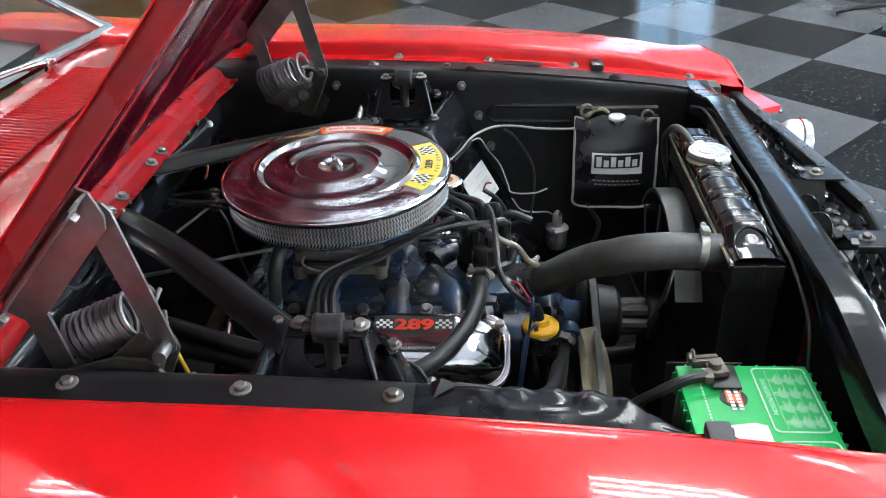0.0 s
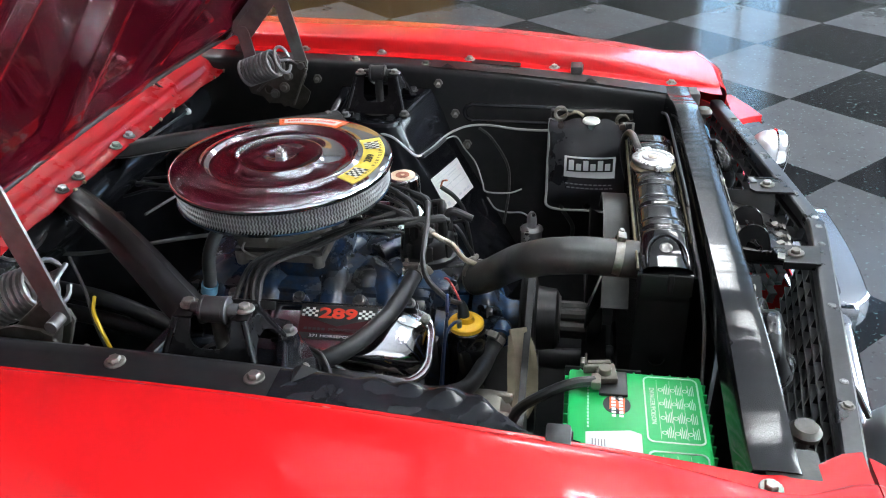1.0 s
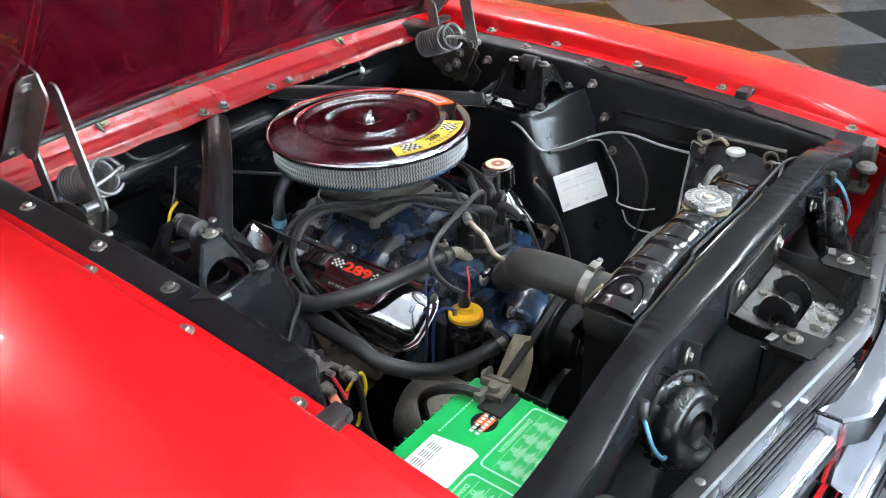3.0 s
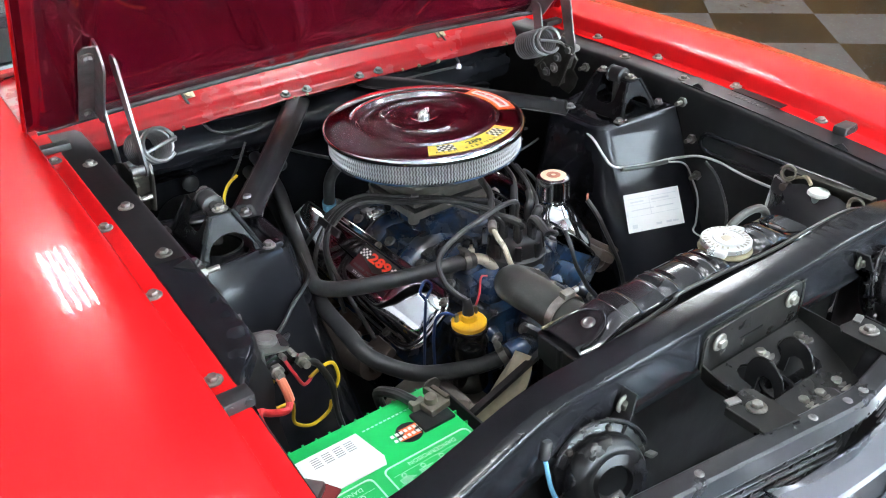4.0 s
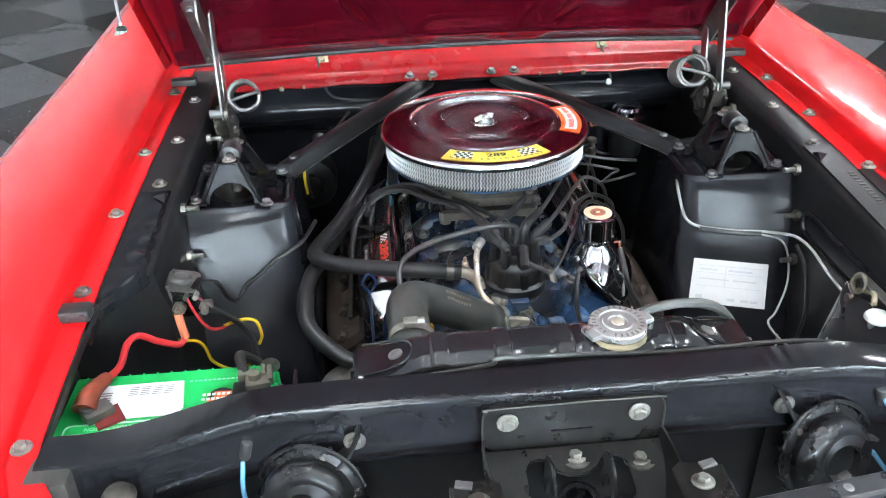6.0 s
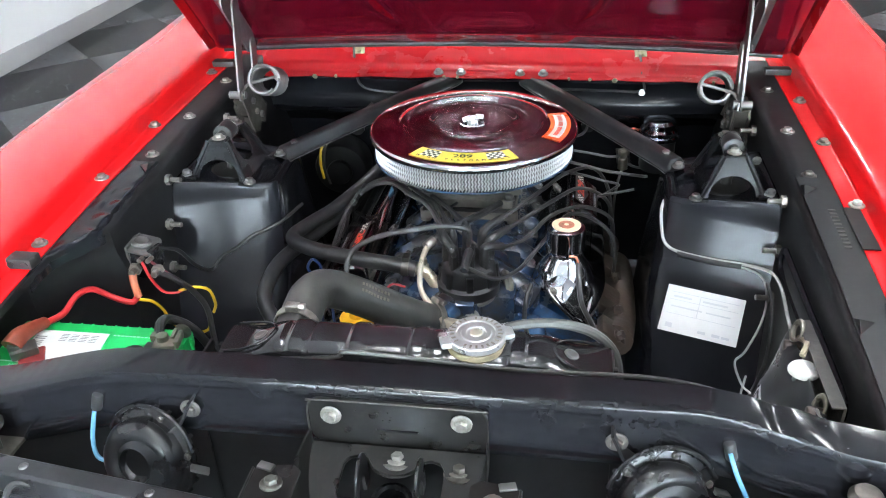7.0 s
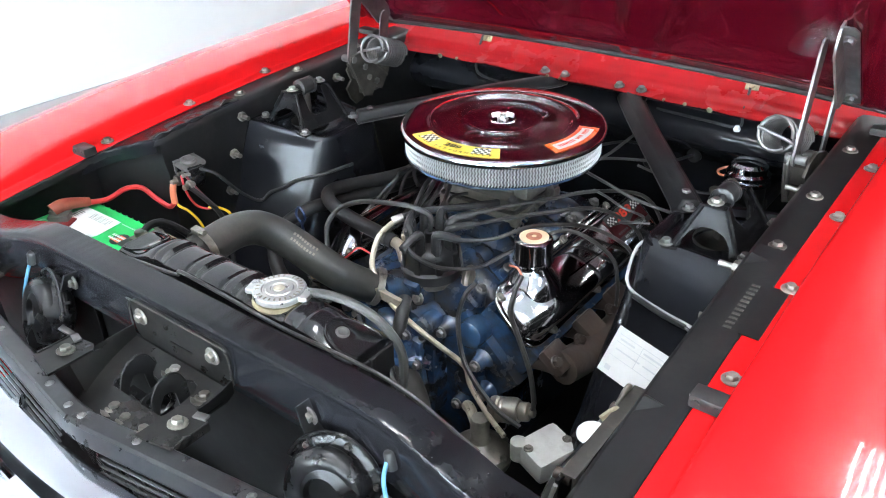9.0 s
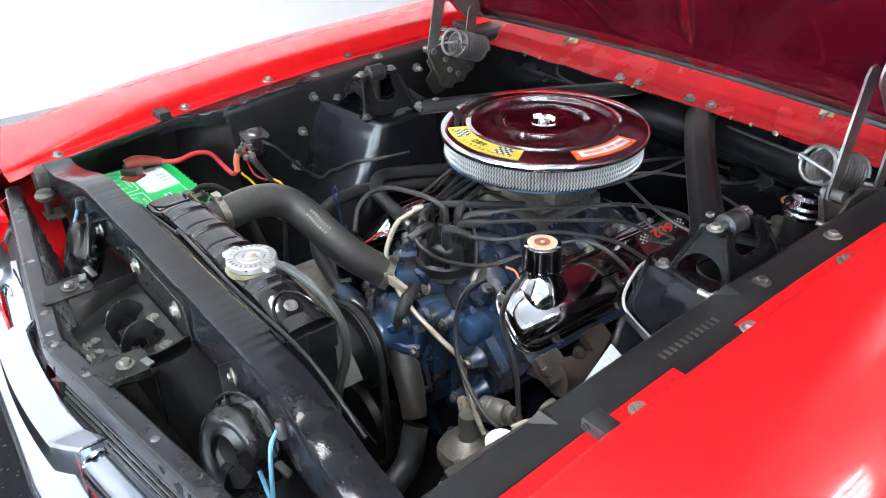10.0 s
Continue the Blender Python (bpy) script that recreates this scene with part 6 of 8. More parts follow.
lathe(b := bm_new(), [(0.0135, 0.7533), (0.0135, 0.7538), (0.004, 0.7538)], (0.178, -0.170, 0), n=20)
part("cap_print", b, paint("worn_red_brown_print", (0.42, 0.13, 0.07), 0.5, var=0.5, scale=80.0, bump=0.0), cap)
part("breather_tube", tube(bm_new(), [(-0.165, 0.095, 0.69), (-0.170, 0.082, 0.715), (-0.165, 0.078, 0.76), (-0.14, 0.07, 0.79), (-0.10, 0.06, 0.80)], 0.011, 12), M_RUBBER, eng, "black breather hose")
part("hose_tie", cyl(bm_new(), (-0.168, 0.088, 0.695), (-0.170, 0.083, 0.712), 0.0135, n=16), M_BLW, eng, "light blue hose clip")
# exhaust manifolds
for s in (-1, 1):
    b = bm_new()
    tube(b, [(s * 0.272, -0.22, 0.555), (s * 0.282, -0.13, 0.542), (s * 0.285, 0.0, 0.535), (s * 0.285, 0.12, 0.50), (s * 0.29, 0.2, 0.40)], 0.030, 14)
    for y in (-0.22, -0.11, 0.0, 0.10):
        tube(b, [(s * 0.205, y, 0.555), (s * 0.245, y, 0.562), (s * 0.275, y + 0.02, 0.545)], 0.023, 12)
        box(b, (s * 0.262, y, 0.572), (0.05, 0.052, 0.02), (0, s * 35, 0), bev=0.006)
    ex = part("exhaust_manifold", b, M_RUST, eng, "rusty brown exhaust manifold")
    for y in (-0.245, -0.17, -0.06, 0.05):
        bolt(ex, (s * 0.272, y, 0.583), (s * 0.8, -0.2, 0.5), bolt_mesh("nut", 0.008, 0.012, 0.011, M_RUST), name="nut")
# front: timing cover, water pump, thermostat housing
b = bm_new()
plate(b, rrect(-0.135, -0.12, 0.082, 0.115, 0.05, 6), plane_frame((0, -0.326, 0.52), (1, 0, 0), (0, 0, 1)), 0.05)
tim = part("timing_cover", b, M_BLUE, eng, "blue timing cover with bosses")
for x, y, z, r in ((0.105, -0.286, 0.560, 0.034), (0.125, -0.284, 0.500, 0.030), (-0.085, -0.316, 0.565, 0.032), (0.058, -0.322, 0.608, 0.024), (0.128, -0.284, 0.600, 0.026)):
    part("swell", lathe(bm_new(), [(0, 0.011), (r * 0.65, 0.010), (r * 0.9, 0.005), (r, -0.004), (r * 1.05, -0.03)], (x, y, z), (0.1, -1, 0.15), 20), M_BLUE, tim)
for x0, z0, x1, z1 in ((0.05, 0.61, 0.062, 0.47), (-0.06, 0.61, -0.075, 0.47), (0.02, 0.545, 0.075, 0.538)):
    part("rib", tube(bm_new(), [(x0, -0.326, z0), ((x0 + x1) / 2 + 0.004, -0.334, (z0 + z1) / 2), (x1, -0.326, z1)], 0.0095, 8), M_BLUE, tim)
for x, z, r in ((0.085, 0.60, 0.0125), (0.155, 0.56, 0.0125), (0.115, 0.46, 0.0125), (-0.10, 0.60, 0.0125), (-0.12, 0.46, 0.0125), (0.165, 0.50, 0.0115), (0.062, 0.46, 0.0115)):
    part("boss", lathe(bm_new(), [(r * 1.7, 0.0), (r * 1.15, 0.010), (r, 0.020), (r * 0.92, 0.022), (0, 0.022)], (x, -0.318 + (0.034 if x > 0.07 else 0.0), z), (0, -1, 0), 16), M_BLUE, tim)
    bolt(tim, (x, -0.3400 + (0.034 if x > 0.07 else 0.0), z), (0, -1, 0), BOLT_DARK)
b = bm_new()
lathe(b, [(0.0, 0.0), (0.066, 0.0), (0.069, 0.008), (0.068, 0.026), (0.062, 0.036), (0.048, 0.044), (0.036, 0.054), (0.031, 0.066), (0.030, 0.09), (0, 0.09)], (0.0, -0.330, 0.565), (0, -1, 0), 28)
tube(b, [(-0.05, -0.37, 0.575), (-0.09, -0.385, 0.60), (-0.115, -0.385, 0.60)], 0.020, 12)
wp = part("water_pump", b, M_BLUE, eng, "blue water pump")
part("outlet", tube(bm_new(), [(0.03, -0.36, 0.54), (0.075, -0.375, 0.50), (0.10, -0.385, 0.45)], lambda t: 0.028 - 0.006 * t, 14), M_GRIME, wp, "grimy black outlet")
part("flange", box(bm_new(), (0.044, -0.344, 0.545), (0.050, 0.018, 0.115), (0, 8, 0), bev=0.005), M_BLUE, wp)
part("web", box(bm_new(), (0.044, -0.356, 0.545), (0.014, 0.014, 0.105), (0, 8, 0), bev=0.004), M_BLUE, wp)
for z in (0.503, 0.592):
    part("pad", box(bm_new(), (0.044 + (0.545 - z) * 0.14, -0.356, z), (0.048, 0.012, 0.018), (0, 8, 0), bev=0.003), M_BLUE, wp)
part("bypass_hose", tube(bm_new(), [(0.018, -0.318, 0.648), (0.034, -0.345, 0.640), (0.040, -0.362, 0.618), (0.036, -0.366, 0.592)], 0.012, 12), M_RUBBER, wp, "short black bypass hose")
for k, (x, z) in enumerate(((0.052, 0.612), (0.072, 0.560), (-0.058, 0.612), (-0.070, 0.548))):
    part("arm", tube(bm_new(), [(x * 0.35, -0.372, 0.565 + (z - 0.565) * 0.35), (x * 0.75, -0.362, 0.565 + (z - 0.565) * 0.75), (x, -0.346, z)], lambda t: 0.015 - 0.003 * t, 10), M_BLUE, wp)
    bolt(wp, (x, -0.358, z), (0, -1, 0), BOLT_DARK)
b = bm_new()
tube(b, [(-0.015, -0.285, 0.640), (-0.018, -0.305, 0.650), (-0.026, -0.335, 0.660)], lambda t: 0.038 - 0.010 * t, 16)
box(b, (-0.012, -0.293, 0.645), (0.095, 0.012, 0.06), (20, 0, 0), bev=0.004)
th = part("thermostat_housing", b, M_BLUE, eng)
bolt(th, (-0.055, -0.300, 0.655), (0, -1, 0.3), BOLT)
bolt(th, (0.032, -0.300, 0.645), (0, -1, 0.3), BOLT)
# pulleys, belt, fan
b = bm_new()
lathe(b, [(0.0, 0.0), (0.045, 0.0), (0.074, -0.012), (0.078, -0.008), (0.068, 0.0), (0.078, 0.008), (0.076, 0.014), (0.058, 0.018), (0.054, 0.050), (0.045, 0.056), (0, 0.056)], (0, -0.425, 0.565), (0, -1, 0), 36)
part("pump_pulley", b, M_BLACK, eng, "black pressed pulley")
lathe(b := bm_new(), [(0.0, 0.0), (0.082, 0.0), (0.085, 0.01), (0.075, 0.018), (0.085, 0.026), (0.08, 0.04), (0, 0.04)], (0, -0.405, 0.40), (0, -1, 0), 32)
part("crank_pulley", b, M_BLACK, eng)


def belt(b, circles, y, w, th):
    """A belt round pulleys given as (x, z, r), in order round the loop."""
    pts = []
    n = len(circles)
    for i in range(n):
        x0, z0, r0 = circles[i - 1]
        x1, z1, r1 = circles[i]
        x2, z2, r2 = circles[(i + 1) % n]
        def tang(xa, za, ra, xb, zb, rb):
            d = math.atan2(zb - za, xb - xa)
            return d - math.acos(max(-1, min(1, (ra - rb) / math.hypot(xb - xa, zb - za))))
        a0, a1 = tang(x0, z0, r0, x1, z1, r1), tang(x1, z1, r1, x2, z2, r2)
        while a1 < a0:
            a1 += 2 * math.pi
        k = max(3, int((a1 - a0) / 0.25))
        for j in range(k + 1):
            a = a0 + (a1 - a0) * j / k
            pts.append((x1 + r1 * math.cos(a), z1 + r1 * math.sin(a), math.cos(a), math.sin(a)))
    rings = [[b.verts.new((x + cx * e, y + dy, z + cz * e)) for e, dy in ((th / 2, -w / 2), (th / 2, w / 2), (-th / 2, w / 2), (-th / 2, -w / 2))] for x, z, cx, cz in pts]
    for i in range(len(rings)):
        r0, r1 = rings[i], rings[(i + 1) % len(rings)]
        for j in range(4):
            q = (j + 1) % 4
            b.faces.new((r0[j], r0[q], r1[q], r1[j]))


belt(b := bm_new(), [(0, 0.565, 0.078), (-0.245, 0.515, 0.040), (0, 0.40, 0.085)], -0.431, 0.011, 0.008)
part("fan_belt", b, M_RUBBER, eng, "black rubber fan belt")
b = bm_new()
cyl(b, (0, -0.476, 0.565), (0, -0.484, 0.565), 0.042, n=28, bev=0.002)
cyl(b, (0, -0.478, 0.565), (0, -0.532, 0.565), 0.024, n=16)
fs = part("fan_spacer", b, M_GRIME, eng, "grey metal fan spacer")
for k in range(6):
    a = radians(60 * k)
    part("boss", cyl(bm_new(), (0.022 * math.cos(a), -0.484, 0.565 + 0.022 * math.sin(a)), (0.022 * math.cos(a), -0.530, 0.565 + 0.022 * math.sin(a)), 0.012, n=10), M_GRIME, fs)
for k in range(5):
    a = radians(72 * k + 196)
    m = pose(0, -0.545, 0.565) @ Matrix.Rotation(-a, 4, "Y")
    b = bm_new()
    surf(b, lambda u, v: m @ V(0.03 + 0.165 * u, (v - 0.5) * 0.036, (v - 0.5) * (0.055 + 0.045 * u)), [0, 0.2, 0.5, 0.8, 1], [0, 0.5, 1], 0.003)
    part("fan_blade", b, M_BLACK, eng, "black steel fan blade")
part("fan_hub", cyl(bm_new(), (0, -0.530, 0.565), (0, -0.556, 0.565), 0.045, n=24, bev=0.004), M_BLACK, eng)
# alternator and its pale bracket
alt = thing("alternator", (-0.25, -0.40, 0.45), "grey alternator with a cast bracket", "alternator")
b = bm_new()
lathe(b, [(0, 0), (0.05, 0.0), (0.066, 0.012), (0.070, 0.03), (0.070, 0.085), (0.066, 0.10), (0.045, 0.115), (0, 0.115)], (-0.255, -0.30, 0.515), (0, -1, 0), 28)
for k in range(10):
    a = radians(36 * k)
    box(b, (-0.255 + 0.062 * math.cos(a), -0.403, 0.515 + 0.062 * math.sin(a)), (0.012, 0.024, 0.008), (0, -36 * k, 0), bev=0.002)
part("body", b, M_CAST, alt)
lathe(b := bm_new(), [(0.01, 0), (0.040, 0.002), (0.032, 0.009), (0.040, 0.016), (0.01, 0.018)], (-0.245, -0.422, 0.515), (0, -1, 0), 24)
part("pulley", b, M_STEEL, alt)
sweep(b := bm_new(), smooth_path([V(-0.105, -0.415, 0.615), V(-0.135, -0.425, 0.585), V(-0.18, -0.430, 0.545), V(-0.22, -0.425, 0.53)], 4), lambda t: [(-0.016 - 0.010 * math.sin(t * 3), -0.004), (0.016 + 0.010 * math.sin(t * 3), -0.004), (0.014, 0.004), (-0.014, 0.004)])
part("bracket", b, M_TAN, alt, "pale cast adjusting bracket")
b = bm_new()
box(b, (-0.19, -0.36, 0.50), (0.12, 0.13, 0.05), (0, 25, 0), bev=0.008)
part("mount", b, M_CAST, alt)

# distributor
dis = thing("distributor", (0.02, -0.25, 0.60), "black distributor with plug leads", "distributor")
DX, DY = 0.020, -0.247
b = bm_new()
lathe(b, [(0, 0.58), (0.018, 0.58), (0.020, 0.625), (0.024, 0.63), (0.028, 0.645), (0.046, 0.655), (0.050, 0.662), (0.050, 0.672)], (DX, DY, 0), n=28)
part("body", b, M_CAST, dis, "dull metal distributor body")
part("clamp", box(bm_new(), (DX + 0.006, DY - 0.012, 0.622), (0.05, 0.05, 0.008), (0, 0, 20), bev=0.003), M_RUST, dis)
b = bm_new()
lathe(b, [(0.052, 0.668), (0.053, 0.685), (0.048, 0.690), (0.045, 0.715), (0.040, 0.724), (0.030, 0.729), (0.012, 0.731), (0.010, 0.748), (0, 0.748)], (DX, DY, 0), n=32)
dcap = part("cap", b, M_PLASTIC, dis, "black distributor cap")
for k in range(8):
    a = radians(45 * k + 10)
    part("tower", cyl(bm_new(), (DX + 0.034 * math.cos(a), DY + 0.034 * math.sin(a), 0.715), (DX + 0.035 * math.cos(a), DY + 0.035 * math.sin(a), 0.744), 0.0085, n=10), M_PLASTIC, dcap)
    part("rib", box(bm_new(), (DX + 0.046 * math.cos(a), DY + 0.046 * math.sin(a), 0.700), (0.008, 0.012, 0.03), (0, 0, 45 * k + 10), bev=0.002), M_PLASTIC, dcap)
part("advance", lathe(bm_new(), [(0, 0), (0.030, 0.0), (0.033, 0.006), (0.030, 0.012), (0.015, 0.018), (0, 0.018)], (DX + 0.055, DY + 0.025, 0.652), (0.9, 0.3, 0), 20), M_CAST, dis)
ENDS_P = [(-0.262, -0.215, 0.600), (-0.262, -0.115, 0.600), (-0.265, -0.01, 0.598), (-0.265, 0.085, 0.595)]


def lead(k, pts, r=0.0042):
    a = radians(45 * k + 10)
    t0 = V(DX + 0.035 * math.cos(a), DY + 0.035 * math.sin(a), 0.742)
    up = V(DX + 0.040 * math.cos(a), DY + 0.040 * math.sin(a), 0.760)
    full = [t0, up] + [Vector(p) for p in pts]
    part("plug_lead", tube(bm_new(), full, r, 8, 5), M_WIRE, dis, "dark grey plug lead")
    d = (Vector(full[2]) - up).normalized()
    part("boot", tube(bm_new(), [t0 - V(0, 0, 0.012), t0 + V(0, 0, 0.012), up + V(0, 0, 0.002) + d * 0.008, up + d * 0.040], lambda t: 0.0090 - 0.0022 * t, 10), M_RUBBER, dis, "black rubber boot")


for i, (k, mid) in enumerate(((4, [(-0.05, -0.16, 0.768), (-0.105, -0.07, 0.748), (-0.145, -0.015, 0.745), (-0.200, -0.005, 0.730), (-0.245, -0.030, 0.685)]),
                              (5, [(-0.055, -0.17, 0.775), (-0.110, -0.075, 0.752), (-0.155, -0.025, 0.748), (-0.205, -0.018, 0.730), (-0.248, -0.045, 0.680)]),
                              (3, [(-0.045, -0.14, 0.762), (-0.095, -0.055, 0.745), (-0.140, -0.002, 0.742), (-0.198, 0.006, 0.728), (-0.245, 0.000, 0.680)]),
                              (2, [(-0.02, -0.15, 0.760), (-0.085, -0.045, 0.745), (-0.138, 0.010, 0.742), (-0.198, 0.020, 0.726), (-0.245, 0.03, 0.680)]))):
    e = [ENDS_P[1], ENDS_P[0], ENDS_P[2], ENDS_P[3]][i]
    lead(k, mid + [e])
for i, (k, mid) in enumerate(((0, [(0.100, -0.185, 0.764), (0.150, -0.085, 0.752), (0.200, 0.010, 0.734), (0.250, 0.060, 0.690), (0.268, 0.075, 0.64)]),
                              (1, [(0.085, -0.165, 0.772), (0.135, -0.055, 0.762), (0.175, 0.045, 0.748), (0.228, 0.135, 0.718), (0.262, 0.160, 0.66)]),
                              (7, [(0.080, -0.235, 0.744), (0.115, -0.190, 0.738), (0.150, -0.120, 0.742), (0.205, -0.030, 0.716), (0.258, 0.018, 0.672), (0.270, 0.028, 0.63)]),
                              (6, [(0.024, -0.313, 0.752), (0.050, -0.316, 0.738), (0.074, -0.286, 0.713), (0.104, -0.222, 0.694), (0.136, -0.170, 0.712), (0.186, -0.075, 0.724), (0.250, -0.032, 0.676), (0.272, -0.036, 0.63)]))):
    lead(k, mid + [(0.272, mid[-1][1] + 0.004, 0.575)], 0.0036)
# comb that holds the leads
part("lead_comb", box(bm_new(), (-0.222, -0.01, 0.714), (0.006, 0.075, 0.014), (0, 30, 0), bev=0.002), M_PLASTIC, dis)

# coil
co = thing("ignition_coil", (-0.153, -0.335, 0.52), "black ignition coil with a yellow cap", "coil")
b = bm_new()
lathe(b, [(0, 0.525), (0.027, 0.525), (0.030, 0.530), (0.030, 0.612), (0.0315, 0.615), (0.0315, 0.622), (0.030, 0.625), (0.030, 0.640), (0.032, 0.643), (0.032, 0.648), (0.028, 0.650), (0, 0.650)], (-0.153, -0.335, 0), n=28)
can = part("can", b, M_GLOSS, co)
lathe(b := bm_new(), [(0.029, 0.648), (0.029, 0.656), (0.0275, 0.658), (0.024, 0.6592), (0.014, 0.660), (0.011, 0.668), (0, 0.668)], (-0.153, -0.335, 0), n=28)
part("cap", b, M_YELLOW, co, "yellow plastic coil cap")
for q in (-1, 1):
    part("terminal", cyl(bm_new(), (-0.153 + q * 0.019, -0.335 + 0.008, 0.655), (-0.153 + q * 0.019, -0.335 + 0.008, 0.672), 0.004, n=8), M_ZINC, co)
part("boot", tube(bm_new(), [(-0.151, -0.331, 0.664), (-0.151, -0.330, 0.680), (-0.150, -0.326, 0.692)], lambda t: 0.0105 - 0.004 * t, 12), M_RUBBER, co, "black rubber boot")
part("coil_lead", tube(bm_new(), [(-0.150, -0.326, 0.690), (-0.165, -0.312, 0.705), (-0.174, -0.298, 0.724), (-0.168, -0.278, 0.745), (-0.145, -0.268, 0.760), (-0.110, -0.265, 0.774), (-0.070, -0.262, 0.782), (-0.020, -0.256, 0.788), (DX, DY, 0.778), (DX, DY, 0.745)], 0.0046, 8), M_WIRE, co, "dark coil lead")
part("blue_lead", tube(bm_new(), [(-0.172, -0.327, 0.668), (-0.19, -0.322, 0.680), (-0.20, -0.31, 0.665), (-0.203, -0.305, 0.62), (-0.20, -0.30, 0.55)], 0.0026, 8), paint("dark_blue_sleeve", (0.02, 0.05, 0.16), 0.4, var=0.2, bump=0.02), co, "dark blue wire")
part("pink_lead", tube(bm_new(), [(-0.134, -0.327, 0.668), (-0.115, -0.315, 0.685), (-0.10, -0.30, 0.70), (-0.08, -0.29, 0.69)], 0.002, 6), M_REDW, co, "thin red wire")
# dipstick
part("dipstick", tube(bm_new(), [(-0.222, -0.300, 0.56), (-0.222, -0.312, 0.68), (-0.222, -0.316, 0.715), (-0.232, -0.318, 0.735), (-0.222, -0.318, 0.752), (-0.210, -0.318, 0.738), (-0.220, -0.316, 0.718)], 0.0024, 8), paint("blue_dipstick_paint", (0.014, 0.032, 0.10), 0.3, var=0.2, bump=0.02), eng, "blue looped dipstick")
part("oil_sender", cyl(bm_new(), (-0.205, -0.290, 0.548), (-0.205, -0.335, 0.545), 0.0125, n=16, bev=0.002), M_BRASS, eng, "brass pipe fitting")

# hoses
def hose(name, pts, r, material, label, clamps=(), n=14):
    t = thing(name, tuple(pts[0]), label, "hose")
    part("hose", tube(bm_new(), pts, r, n), material, t)
    for c, d in clamps:
        c, d = Vector(c), Vector(d).normalized()
        b = bm_new()
        lathe(b, [(r + 0.0005, -0.006), (r + 0.0022, -0.006), (r + 0.0022, 0.006), (r + 0.0005, 0.006)], c, d, 24)
        x, y, z = frame_of(d)
        u = Vector((0, 0, 1)) - d * d.z
        u = u.normalized() if u.length > 0.1 else x
        w = d.cross(u)
        mm = Matrix((d, w, u)).transposed().to_4x4()
        mm.translation = c + u * (r + 0.005)
        box(b, (0, 0, 0), (0.012, 0.018, 0.008), bev=0.0015, m=mm)
        q = c + u * (r + 0.006)
        cyl(b, q + w * 0.009, q + w * 0.017, 0.0045, n=6)
        part("clamp", b, M_ZINC, t, "bright screw clamp")
    return t


UH = [(-0.166, -0.596, 0.797), (-0.167, -0.555, 0.799), (-0.169, -0.518, 0.802), (-0.169, -0.489, 0.800), (-0.163, -0.461, 0.793), (-0.148, -0.439, 0.778), (-0.119, -0.423, 0.757), (-0.088, -0.409, 0.733), (-0.061, -0.389, 0.706), (-0.046, -0.360, 0.679), (-0.032, -0.334, 0.660)]
uh = hose("upper_radiator_hose", UH, 0.0280, M_HOSE, "thick grey-black rubber upper radiator hose", [((-0.1665, -0.562, 0.802), (0, 1, 0.14)), ((-0.030, -0.338, 0.663), (0.6, 0.75, -0.5))], 20)
# raised print on the hose: unreadable bars
b = bm_new()
pp = smooth_path(UH, 8)
for i in range(9):
    p, q = pp[46 + i], pp[47 + i]
    d = (q - p).normalized()
    u = (V(-0.2, -0.5, 0.9) - d * V(-0.2, -0.5, 0.9).dot(d)).normalized()
    for w in (-0.006, 0.004):
        o = (p + u * 0.0283) + d.cross(u) * w
        mm = Matrix((d, d.cross(u), u)).transposed().to_4x4()
        mm.translation = o
        box(b, (0, 0, 0), (0.0035, 0.0045, 0.0006), m=mm)
part("print", b, M_CAST, uh, "row of pale print marks", kind="stuff")
hose("heater_hose", [(-0.070, -0.240, 0.694), (-0.110, -0.238, 0.700), (-0.165, -0.234, 0.704), (-0.220, -0.222, 0.705), (-0.272, -0.196, 0.700), (-0.308, -0.164, 0.694), (-0.318, -0.128, 0.688), (-0.302, -0.070, 0.682), (-0.275, 0.007, 0.676), (-0.235, 0.14, 0.678), (-0.200, 0.26, 0.690), (-0.18, 0.405, 0.70)], 0.0135, M_RUBBER, "black rubber heater hose over the valve cover", [((-0.088, -0.239, 0.697), (-1, 0.04, 0.1))])
hose("heater_hose", [(-0.105, -0.388, 0.605), (-0.135, -0.372, 0.588), (-0.20, -0.362, 0.595), (-0.270, -0.345, 0.615), (-0.322, -0.302, 0.645), (-0.330, -0.25, 0.664), (-0.326, -0.18, 0.666), (-0.305, -0.08, 0.655), (-0.280, 0.01, 0.650), (-0.24, 0.14, 0.652), (-0.215, 0.26, 0.66), (-0.20, 0.405, 0.67)], 0.0135, M_RUBBER, "black rubber heater hose looping past the alternator", [((-0.118, -0.380, 0.598), (-1, 0.5, -0.6))])
part("heater_spout", tube(bm_new(), [(-0.025, -0.262, 0.645), (-0.040, -0.250, 0.678), (-0.058, -0.241, 0.692), (-0.085, -0.2395, 0.697)], 0.010, 12), M_BRASS, eng, "brass heater spout")
hose("lower_radiator_hose", [(0.11, -0.39, 0.44), (0.13, -0.43, 0.38), (0.15, -0.52, 0.36), (0.16, -0.60, 0.37)], 0.022, M_RUBBER, "thick black lower radiator hose")

